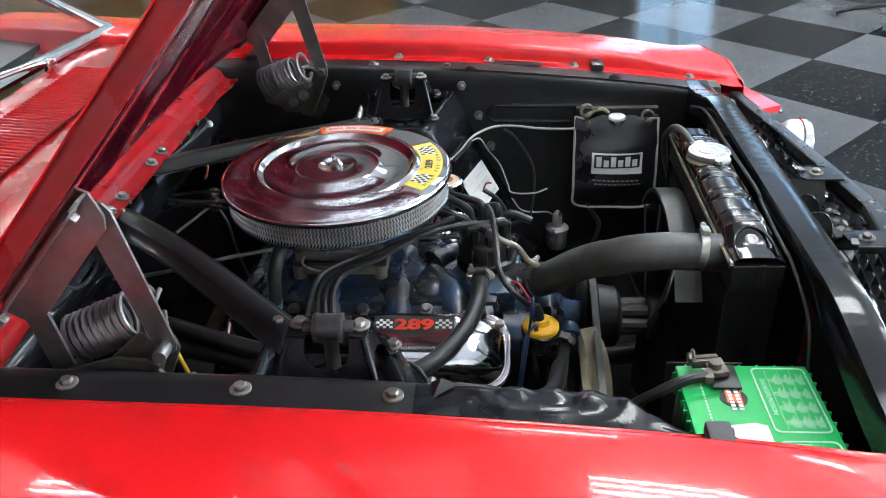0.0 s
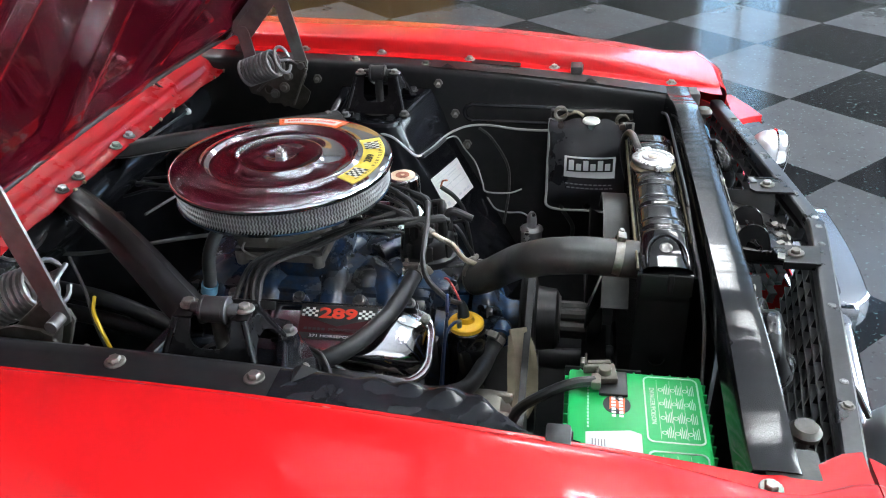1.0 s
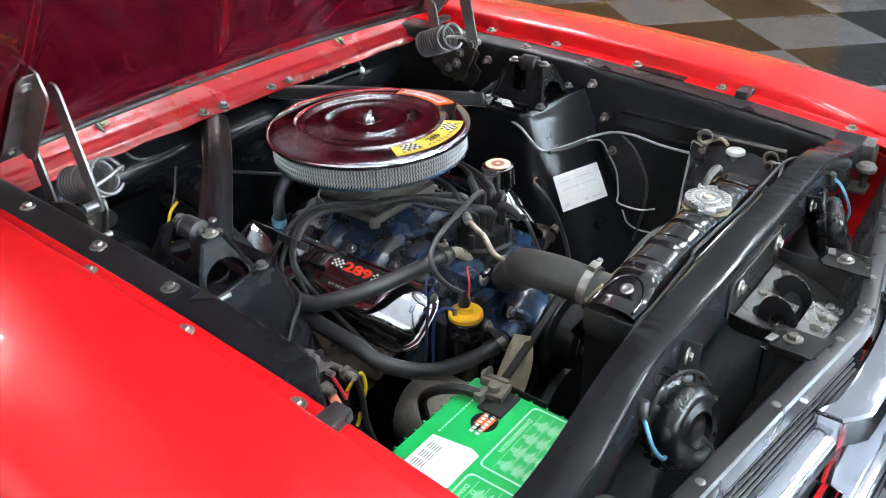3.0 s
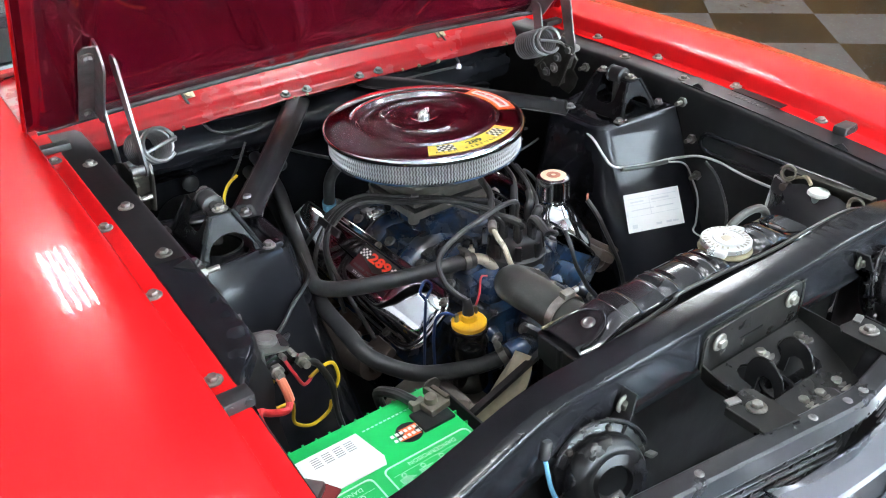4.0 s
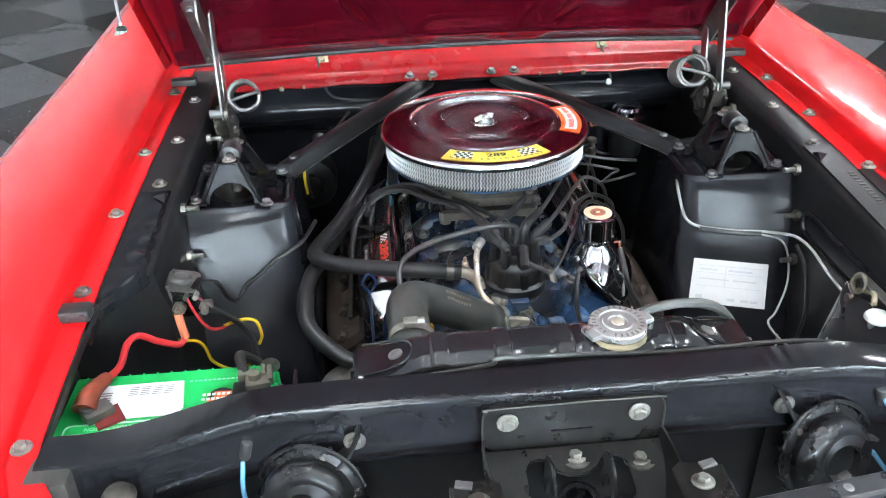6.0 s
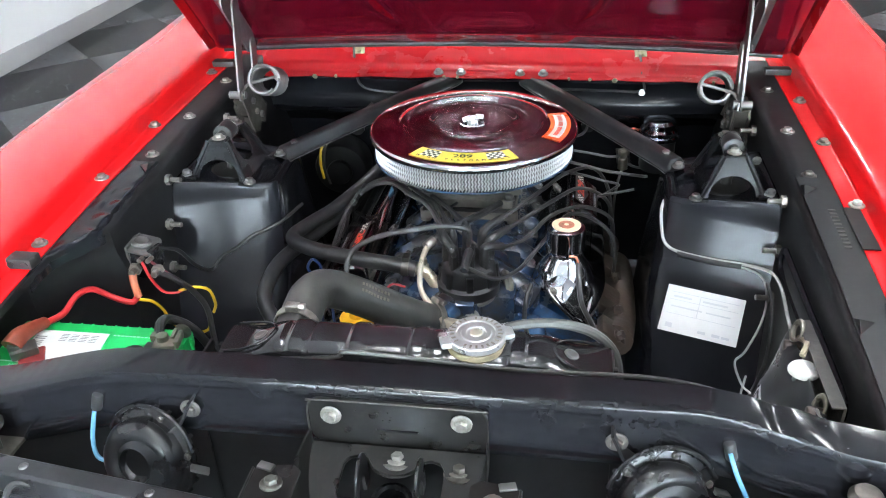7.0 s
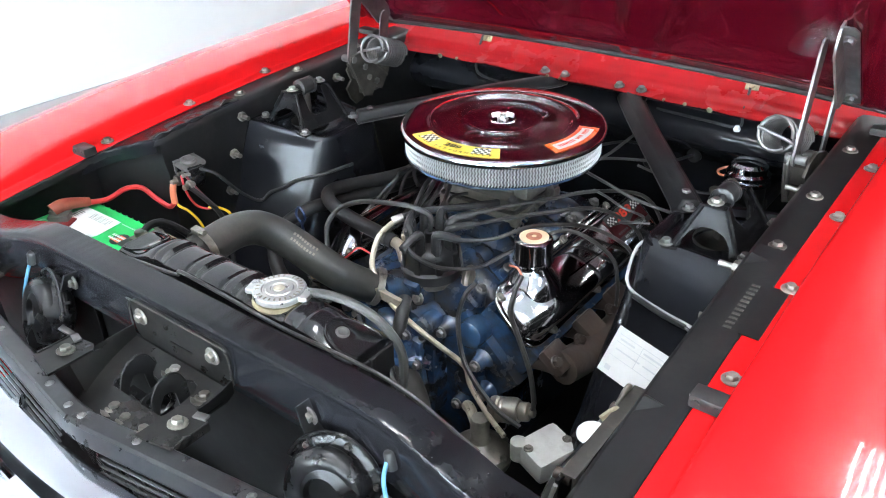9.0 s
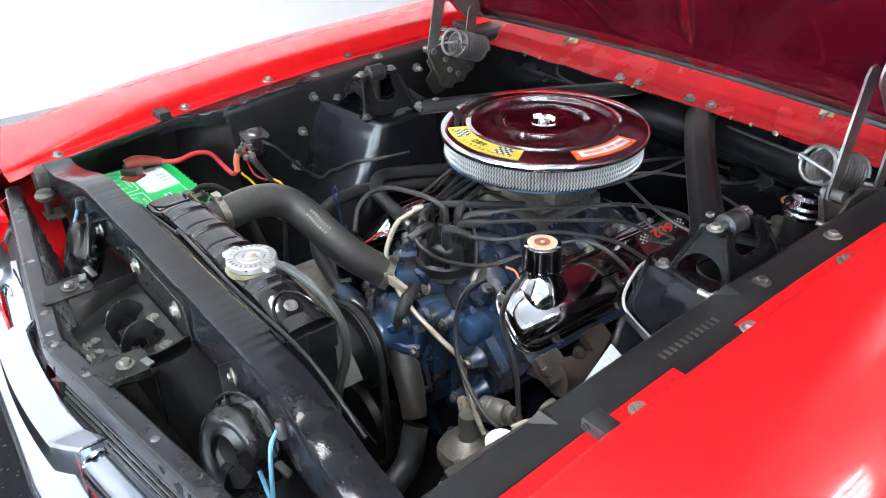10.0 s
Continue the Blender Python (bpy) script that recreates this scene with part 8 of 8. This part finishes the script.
# posts, clamps and cables
b = bm_new()
cyl(b, (-0.372, -0.545, ZB), (-0.372, -0.545, ZB + 0.024), 0.0085, n=14, bev=0.002)
box(b, (-0.368, -0.547, ZB + 0.010), (0.032, 0.026, 0.010), (0, 0, 8), bev=0.003)
box(b, (-0.353, -0.538, ZB + 0.012), (0.007, 0.030, 0.012), (0, 0, 8), bev=0.002)
box(b, (-0.362, -0.530, ZB + 0.012), (0.006, 0.024, 0.012), (0, 0, 8), bev=0.002)
box(b, (-0.385, -0.534, ZB + 0.010), (0.02, 0.012, 0.012), bev=0.002)
cl = part("negative_clamp", b, M_HANG, bat, "tarnished metal terminal clamp")
bolt(cl, (-0.353, -0.522, ZB + 0.014), (0, 1, 0), BOLT)
part("terminal_pad", box(bm_new(), (-0.378, -0.556, ZB + 0.0025), (0.046, 0.036, 0.005), bev=0.002), M_PLASTIC, bat)
part("negative_cable", tube(bm_new(), [(-0.385, -0.532, ZB + 0.010), (-0.395, -0.505, ZB + 0.012), (-0.40, -0.470, ZB - 0.005), (-0.385, -0.435, ZB - 0.05), (-0.36, -0.42, ZB - 0.12), (-0.32, -0.40, ZB - 0.22)], 0.0072, 10), M_RUBBER, bat, "thick black battery cable")
b = bm_new()
cyl(b, (-0.572, -0.585, ZB), (-0.572, -0.585, ZB + 0.022), 0.0095, n=14, bev=0.002)
box(b, (-0.562, -0.582, ZB + 0.010), (0.036, 0.026, 0.012), (0, 0, 40), bev=0.003)
part("positive_clamp", b, M_STEEL, bat, "tarnished metal terminal clamp")
b = bm_new()
tube(b, [(-0.576, -0.585, ZB + 0.016), (-0.574, -0.568, ZB + 0.022), (-0.571, -0.548, ZB + 0.020), (-0.566, -0.520, ZB + 0.013)], lambda t: 0.0155 - 0.007 * t, 14)
part("terminal_boot", b, M_BOOT, bat, "rust red rubber terminal boot")
part("red_pad", box(bm_new(), (-0.550, -0.585, ZB + 0.0025), (0.034, 0.034, 0.004), (0, 0, 30), bev=0.001), paint("dark_red_felt", (0.16, 0.012, 0.012), 0.8, var=0.2), bat)
tray = thing("battery_tray", (-0.48, -0.58, 0.50), "black steel battery tray under the battery", "tray")
b = bm_new()
box(b, (-0.48, -0.584, 0.533), (0.28, 0.19, 0.012), bev=0.003)
part("floor", b, M_GRIME, tray)
part("stay", box(bm_new(), (-0.48, -0.584, 0.39), (0.06, 0.12, 0.28), bev=0.006), M_GRIME, tray)
part("splash_flap", box(bm_new(), (-0.335, -0.545, 0.63), (0.004, 0.10, 0.18), (0, 6, 0), bev=0.001), M_PLASTIC, tray)

# ---- starter relay ----
ss = thing("starter_relay", (-0.495, -0.345, 0.73), "starter relay with a bright bracket and coloured wires", "relay")
b = bm_new()
cyl(b, (-0.490, -0.330, 0.752), (-0.490, -0.366, 0.752), 0.024, n=24, bev=0.005)
box(b, (-0.490, -0.345, 0.765), (0.044, 0.036, 0.024), bev=0.005)
part("can", b, M_GLOSS, ss)
b = bm_new()
m = plane_frame((-0.496, -0.343, 0.781), (0, 1, 0.05), (-1, 0, 0.22))
plate(b, rrect(-0.026, -0.026, 0.026, 0.020, 0.011), m, 0.003, [])
lathe(b, [(0.016, 0.000), (0.016, 0.004), (0.011, 0.0065), (0.006, 0.004), (0, 0.004)], (-0.496, -0.343, 0.7815), (0.2, 0, 1), 20)
box(b, (-0.510, -0.343, 0.762), (0.004, 0.05, 0.05), bev=0.001)
part("bracket", b, M_STEEL, ss, "dull dented bracket")
for dx in (-0.008, 0.030):
    b = bm_new()
    cyl(b, (-0.490 + dx, -0.364, 0.752), (-0.490 + dx, -0.388, 0.752), 0.0055, n=10)
    cyl(b, (-0.490 + dx, -0.370, 0.752), (-0.490 + dx, -0.377, 0.752), 0.0105, n=6)
    part("terminal", b, M_ZINC, ss)
for dx in (0.004, 0.018):
    part("small_terminal", cyl(bm_new(), (-0.490 + dx, -0.362, 0.768), (-0.490 + dx, -0.378, 0.770), 0.004, n=8), M_ZINC, ss)
part("sleeve", tube(bm_new(), [(-0.499, -0.384, 0.748), (-0.496, -0.390, 0.732), (-0.493, -0.392, 0.712)], 0.0062, 10), M_ORW, ss, "salmon coloured sleeve")
part("red_cable", tube(bm_new(), [(-0.493, -0.392, 0.714), (-0.503, -0.400, 0.706), (-0.528, -0.410, 0.722), (-0.547, -0.423, 0.743), (-0.556, -0.45, 0.749), (-0.557, -0.490, 0.743), (-0.566, -0.525, 0.748)], 0.0050, 10), M_REDW, ss, "thick red battery cable")
part("yellow_wire", tube(bm_new(), [(-0.505, -0.376, 0.742), (-0.522, -0.374, 0.715), (-0.510, -0.376, 0.697), (-0.485, -0.372, 0.690), (-0.478, -0.358, 0.665), (-0.474, -0.345, 0.628), (-0.447, -0.338, 0.604), (-0.418, -0.337, 0.612), (-0.410, -0.337, 0.63)], 0.0026, 8), M_YW, ss, "yellow wire")
part("yellow_wire", tube(bm_new(), [(-0.445, -0.352, 0.700), (-0.420, -0.345, 0.704), (-0.400, -0.338, 0.695), (-0.394, -0.337, 0.668), (-0.400, -0.337, 0.650)], 0.0026, 8), M_YW, ss, "yellow wire")
part("red_wire", tube(bm_new(), [(-0.486, -0.372, 0.768), (-0.474, -0.375, 0.735), (-0.462, -0.368, 0.708), (-0.448, -0.356, 0.699), (-0.440, -0.350, 0.700)], 0.0024, 8), M_REDW, ss, "thin red wire")
part("dark_red_wire", tube(bm_new(), [(-0.472, -0.372, 0.769), (-0.452, -0.366, 0.745), (-0.430, -0.354, 0.715), (-0.425, -0.348, 0.706)], 0.0024, 8), paint("maroon_sleeve", (0.18, 0.03, 0.04), 0.4, var=0.2, bump=0.02), ss, "thin maroon wire")
part("black_wire", tube(bm_new(), [(-0.460, -0.378, 0.752), (-0.440, -0.368, 0.735), (-0.422, -0.350, 0.70), (-0.408, -0.342, 0.66), (-0.405, -0.345, 0.60), (-0.39, -0.36, 0.52)], 0.005, 8), M_RUBBER, ss, "black taped wire")
part("black_wire", tube(bm_new(), [(-0.470, -0.340, 0.772), (-0.452, -0.315, 0.755), (-0.452, -0.270, 0.700), (-0.446, -0.228, 0.664), (-0.430, -0.209, 0.680), (-0.407, -0.196, 0.691), (-0.383, -0.182, 0.707), (-0.359, -0.169, 0.716), (-0.335, -0.145, 0.722), (-0.315, -0.08, 0.725)], 0.0034, 8), M_RUBBER, ss, "black taped wire")

# ---- washer bag ----
bag = thing("washer_bag", (0.485, -0.527, 0.58), "black vinyl washer bag with a white printed panel", "washer bag")
b = bm_new()


def bagpt(u, v):
    y = -0.438 - 0.178 * u
    z = 0.757 - 0.204 * v - (0.012 * math.sin(u * 9.4) ** 2 if v < 0.01 else 0)
    puff = max(0.0, math.sin(v * math.pi)) ** 0.7
    return 0.487 - 0.026 * puff * max(0.0, math.sin(u * math.pi)) ** 0.5 - 0.035 * v - 0.003 * math.sin(v * 17 + u * 3), y, z


surf(b, bagpt, [i / 20 for i in range(21)], [i / 16 for i in range(17)], 0.004)
bb = part("pouch", b, paint("black_vinyl", (0.014, 0.014, 0.016), 0.3, var=0.2, scale=14, bump=0.12, fine=35, rvar=0.1), bag, "creased black vinyl pouch", angle=70)
b = bm_new()
tube(b, [(0.484, -0.438, 0.755), (0.470, -0.437, 0.69), (0.452, -0.437, 0.60), (0.448, -0.443, 0.557), (0.446, -0.52, 0.552), (0.446, -0.605, 0.557), (0.455, -0.617, 0.62), (0.484, -0.617, 0.75)], 0.0028, 8)
part("piping", b, M_WHW, bag, "pale piping round the edge")
b = bm_new()
tube(b, [(0.484, -0.438, 0.755), (0.480, -0.462, 0.748), (0.480, -0.482, 0.733), (0.482, -0.498, 0.752), (0.482, -0.557, 0.752), (0.480, -0.573, 0.733), (0.481, -0.594, 0.748), (0.484, -0.617, 0.75)], 0.0026, 8)
part("piping", b, M_WHW, bag, "pale piping round the edge")
b = bm_new()
box(b, (0.504, -0.528, 0.742), (0.004, 0.176, 0.058), bev=0.0015)
box(b, (0.496, -0.528, 0.770), (0.016, 0.176, 0.003), bev=0.001)
part("hanger", b, M_GRIME, bag, "dull metal hanger strip")
for y, z in ((-0.462, 0.768), (-0.594, 0.753)):
    part("eyelet", tube(bm_new(), [(0.484 + 0.004 * math.sin(a), y + 0.0130 * math.cos(a), z + 0.012 * math.sin(a)) for a in [radians(30 * k) for k in range(13)]], lambda t: 0.0030 + 0.0012 * math.sin(t * 9), 8), M_HANG, bag, "curled yellowed corner of the pouch")
for y in (-0.462, -0.594):
    cyl(b := bm_new(), (0.492, y, 0.742), (0.470, y, 0.744), 0.0075, n=12, bev=0.002)
    part("stud", b, M_RUST, bag, "rusty hanging stud")
b = bm_new()
fxy = lambda u, v: Vector(bagpt(u, v)) + V(-0.0060, 0, 0)
surf(b, lambda u, v: fxy(u, v), [0.20 + 0.62 * i / 8 for i in range(9)], [0.355 + 0.235 * i / 5 for i in range(6)])
pn = part("printed_panel", b, M_WHITE, bag, "white printed panel")
b = bm_new()
surf(b, lambda u, v: Vector(bagpt(u, v)) + V(-0.0065, 0, 0), [0.23 + 0.56 * i / 8 for i in range(9)], [0.372 + 0.150 * i / 4 for i in range(5)])
part("dark_field", b, M_INK, pn)
b = bm_new()
for i in range(6):
    u0 = 0.255 + i * 0.088
    surf(b, lambda u, v: Vector(bagpt(u, v)) + V(-0.0070, 0, 0), [u0, u0 + 0.03, u0 + 0.064], [0.390, 0.45, 0.505] if i % 2 == 0 else [0.425, 0.46, 0.505])
part("plain_mark", b, M_WHITE, pn, "white plain marks", kind="stuff")
b = bm_new()
for j in range(2):
    for i in range(10):
        u0 = 0.22 + i * 0.058 + 0.02 * j
        surf(b, lambda u, v: Vector(bagpt(u, v)) + V(-0.0062, 0, 0), [u0, u0 + 0.042], [0.655 + 0.04 * j, 0.668 + 0.04 * j])
part("plain_mark", b, M_GREYINK, bb, kind="stuff")
lathe(b := bm_new(), [(0, 0.760), (0.0165, 0.760), (0.0190, 0.762), (0.0190, 0.765), (0.0170, 0.768), (0.010, 0.7695), (0, 0.7695)], (0.480, -0.527, -0.010), n=24)
part("filler_cap", b, M_PLASTW, bag, "white plastic filler cap")
part("cap_strap", tube(bm_new(), [(0.480, -0.510, 0.764), (0.488, -0.495, 0.770), (0.492, -0.475, 0.762), (0.490, -0.455, 0.752)], 0.004, 6), M_TAN, bag, "yellowed cap strap")
cyl(b := bm_new(), (0.480, -0.527, 0.725), (0.480, -0.527, 0.751), 0.0115, n=18)
part("filler_neck", b, paint("pale_teal_neck", (0.30, 0.38, 0.36), 0.4, var=0.2, bump=0.02), bag, "pale teal filler neck")
part("outlet_tube", tube(bm_new(), [(0.452, -0.470, 0.57), (0.450, -0.474, 0.55), (0.452, -0.50, 0.50), (0.46, -0.48, 0.42)], 0.005, 8), M_RUBBER, bag)
# the small pale loop of wire by the bag
part("wire_loop", tube(bm_new(), [(0.447, -0.605, 0.562), (0.446, -0.628, 0.562), (0.448, -0.634, 0.54), (0.452, -0.634, 0.48)], 0.002, 6), M_WHW, bag)

# ---- master cylinder ----
mc = thing("brake_reservoir", (0.375, 0.325, 0.66), "dark brake fluid reservoir with a bright ribbed cap", "brake reservoir")
lathe(b := bm_new(), [(0, 0.645), (0.035, 0.645), (0.037, 0.655), (0.037, 0.712), (0.035, 0.718)], (0.368, 0.300, 0.004), n=28)
cyl(b, (0.378, 0.33, 0.665), (0.378, 0.43, 0.665), 0.028, n=20)
part("body", b, M_BLACK, mc)
lathe(b := bm_new(), [(0.040, 0.715), (0.043, 0.718), (0.043, 0.724), (0.038, 0.727), (0.041, 0.732), (0.041, 0.737), (0.035, 0.741), (0.034, 0.752), (0.028, 0.758), (0.010, 0.761), (0, 0.761)], (0.368, 0.300, 0.004), n=36)
part("cap", b, M_BUMPER, mc, "bright ribbed cap")

# ---- wiring on the driver's side ----
wr = thing("wiring_loom", (0.45, -0.3, 0.72), "pale grey wires looping along the driver's panel", "wiring")
part("wire", tube(bm_new(), [(0.346, -0.085, 0.768), (0.337, -0.118, 0.762), (0.338, -0.146, 0.737), (0.344, -0.160, 0.721), (0.363, -0.171, 0.712), (0.418, -0.190, 0.710), (0.462, -0.204, 0.712), (0.490, -0.222, 0.716), (0.500, -0.255, 0.726), (0.503, -0.30, 0.728), (0.500, -0.36, 0.722), (0.495, -0.42, 0.722), (0.488, -0.455, 0.728)], 0.0026, 8), M_WHW, wr)
part("wire", tube(bm_new(), [(0.418, -0.194, 0.706), (0.462, -0.208, 0.708), (0.492, -0.228, 0.702), (0.500, -0.246, 0.670), (0.490, -0.272, 0.64), (0.470, -0.290, 0.600), (0.455, -0.30, 0.585), (0.458, -0.35, 0.582), (0.465, -0.38, 0.59)], 0.0018, 8), M_WHW, wr)
part("taped_wire", tube(bm_new(), [(0.363, -0.174, 0.709), (0.418, -0.193, 0.707), (0.462, -0.207, 0.709)], 0.0046, 8), M_RUBBER, wr, "black tape")
part("dark_wire", tube(bm_new(), [(0.485, -0.282, 0.728), (0.492, -0.31, 0.70), (0.488, -0.345, 0.64), (0.478, -0.35, 0.58), (0.46, -0.34, 0.50)], 0.003, 8), M_RUBBER, wr, "black wire")
vr = thing("capacitor", (0.462, -0.405, 0.45), "bright metal canister with a domed top on the panel", "canister")
lathe(b := bm_new(), [(0, 0.440), (0.022, 0.440), (0.0245, 0.444), (0.0245, 0.485), (0.027, 0.487), (0.027, 0.491), (0.021, 0.494), (0.013, 0.496), (0.0115, 0.500), (0.0115, 0.516), (0.009, 0.527), (0.004, 0.534), (0, 0.536)], (0.462, -0.405, 0), n=24)
part("body", b, M_PLATED, vr)
part("bracket", box(bm_new(), (0.484, -0.405, 0.462), (0.034, 0.030, 0.003), bev=0.001), M_STEEL, vr)
part("lead", tube(bm_new(), [(0.462, -0.400, 0.520), (0.464, -0.380, 0.530), (0.466, -0.35, 0.528), (0.468, -0.32, 0.535), (0.476, -0.30, 0.560)], 0.0018, 6), M_WHW, vr)
# wiring and column on the passenger's side
yw = thing("bulkhead_wiring", (-0.36, 0.25, 0.72), "yellow and grey wires at the bulkhead", "wiring")
part("yellow_wire", tube(bm_new(), [(-0.30, 0.20, 0.765), (-0.325, 0.19, 0.755), (-0.345, 0.17, 0.735), (-0.35, 0.16, 0.70), (-0.348, 0.165, 0.66)], 0.003, 8), M_YW, yw)
part("grey_wire", tube(bm_new(), [(-0.25, 0.26, 0.80), (-0.29, 0.22, 0.77), (-0.335, 0.185, 0.74), (-0.345, 0.17, 0.69), (-0.34, 0.18, 0.64)], 0.0025, 8), M_WIRE, yw)
part("grey_wire", tube(bm_new(), [(0.14, 0.40, 0.70), (0.10, 0.30, 0.74), (0.06, 0.16, 0.75), (0.09, 0.10, 0.74)], 0.003, 8), M_WIRE, yw)
part("orange_wire", tube(bm_new(), [(0.295, 0.405, 0.765), (0.285, 0.385, 0.752), (0.282, 0.38, 0.735), (0.275, 0.40, 0.72)], 0.002, 6), M_ORW, yw)
part("grey_wire", tube(bm_new(), [(0.165, 0.06, 0.742), (0.205, 0.03, 0.752), (0.245, 0.015, 0.748), (0.272, 0.03, 0.735), (0.268, 0.055, 0.715), (0.245, 0.05, 0.700), (0.238, 0.025, 0.712), (0.262, 0.005, 0.728), (0.300, 0.01, 0.735)], 0.0024, 6), M_WIRE, yw)
part("dark_wire", tube(bm_new(), [(0.12, 0.10, 0.755), (0.19, 0.06, 0.762), (0.25, 0.05, 0.752), (0.31, 0.06, 0.74), (0.33, 0.10, 0.72)], 0.003, 6), M_WIRE, yw)
bl = thing("brake_line_block", (0.300, 0.345, 0.63), "grimy brass brake line block with bent pipes", "pipe block")
lathe(b := bm_new(), [(0, 0.628), (0.011, 0.628), (0.011, 0.652), (0.008, 0.655), (0.008, 0.662), (0.0125, 0.664), (0.0125, 0.672), (0.009, 0.675), (0, 0.675)], (0.300, 0.333, 0), n=16)
part("fitting", b, M_HANG, bl)
part("bracket", box(bm_new(), (0.302, 0.372, 0.640), (0.030, 0.085, 0.006), bev=0.002), M_GRIME, bl)
for k, pts in enumerate(([(0.300, 0.333, 0.662), (0.270, 0.320, 0.662), (0.22, 0.325, 0.668), (0.12, 0.35, 0.672)], [(0.300, 0.330, 0.632), (0.290, 0.310, 0.600), (0.285, 0.30, 0.54), (0.29, 0.28, 0.44)], [(0.300, 0.336, 0.645), (0.325, 0.318, 0.640), (0.345, 0.300, 0.648), (0.360, 0.300, 0.662)])):
    part("pipe", tube(bm_new(), pts, 0.0030, 8), M_STEEL, bl)
part("pink_wire", tube(bm_new(), [(0.330, 0.352, 0.715), (0.315, 0.340, 0.722), (0.298, 0.338, 0.712), (0.300, 0.345, 0.700), (0.318, 0.352, 0.698)], 0.0024, 6), M_ORW, bl, "pink wire loop")
hb = thing("heater_box", (-0.33, 0.37, 0.66), "black heater blower housing on the firewall", "heater")
b = bm_new()
cyl(b, (-0.36, 0.41, 0.60), (-0.36, 0.33, 0.60), 0.065, n=28, bev=0.012)
cyl(b, (-0.36, 0.335, 0.60), (-0.36, 0.315, 0.60), 0.03, n=20, bev=0.004)
part("housing", b, M_BLACK, hb)
lk = thing("throttle_linkage", (-0.02, 0.12, 0.74), "thin grey throttle rods behind the carburettor", "linkage")
part("rod", tube(bm_new(), [(-0.06, 0.05, 0.752), (-0.10, 0.16, 0.752), (-0.14, 0.30, 0.74), (-0.15, 0.41, 0.74)], 0.0035, 8), M_STEEL, lk)
part("rod", tube(bm_new(), [(0.07, 0.06, 0.755), (0.12, 0.18, 0.75), (0.20, 0.30, 0.72), (0.22, 0.41, 0.70)], 0.003, 8), M_STEEL, lk)

# ---- floor tiles ----
TM = []
for mat_ in (M_TILEL, M_TILED):
    TM.append(mesh_of("tile", box(bm_new(), (0, 0, -0.003), (TILE - 0.0016, TILE - 0.0016, 0.006)), mat_))
rest = {0: bm_new(), 1: bm_new()}
for i in range(-12, 18):
    for j in range(-14, 16):
        c = V(3.632, -1.508) + TU * TILE * (i + 0.5) + TV * TILE * (j + 0.5)
        if not (WEST + 0.44 < c.x < EAST - 0.44 and SOUTH + 0.44 < c.y < NORTH - 0.44):
            if WEST - 0.46 < c.x < EAST + 0.46 and SOUTH - 0.46 < c.y < NORTH + 0.46:
                box(rest[(i + j) % 2], (c.x, c.y, -0.003), (TILE - 0.0016, TILE - 0.0016, 0.006), (0, 0, 45.0))
            continue
        part("tile", TM[(i + j) % 2], None, floor, m=pose(c.x, c.y, 0.0, 0, 0, 45.0 + 90 * ((i * 3 + j) % 4)))
for k in (0, 1):
    for co, no in (((WEST - 0.02, 0, 0), (-1, 0, 0)), ((EAST + 0.02, 0, 0), (1, 0, 0)), ((0, SOUTH - 0.02, 0), (0, -1, 0)), ((0, NORTH + 0.02, 0), (0, 1, 0))):
        bmesh.ops.bisect_plane(rest[k], geom=rest[k].verts[:] + rest[k].edges[:] + rest[k].faces[:], plane_co=co, plane_no=no, clear_outer=True)
    part("edge_tiles", rest[k], (M_TILEL, M_TILED)[k], floor, kind="stuff")
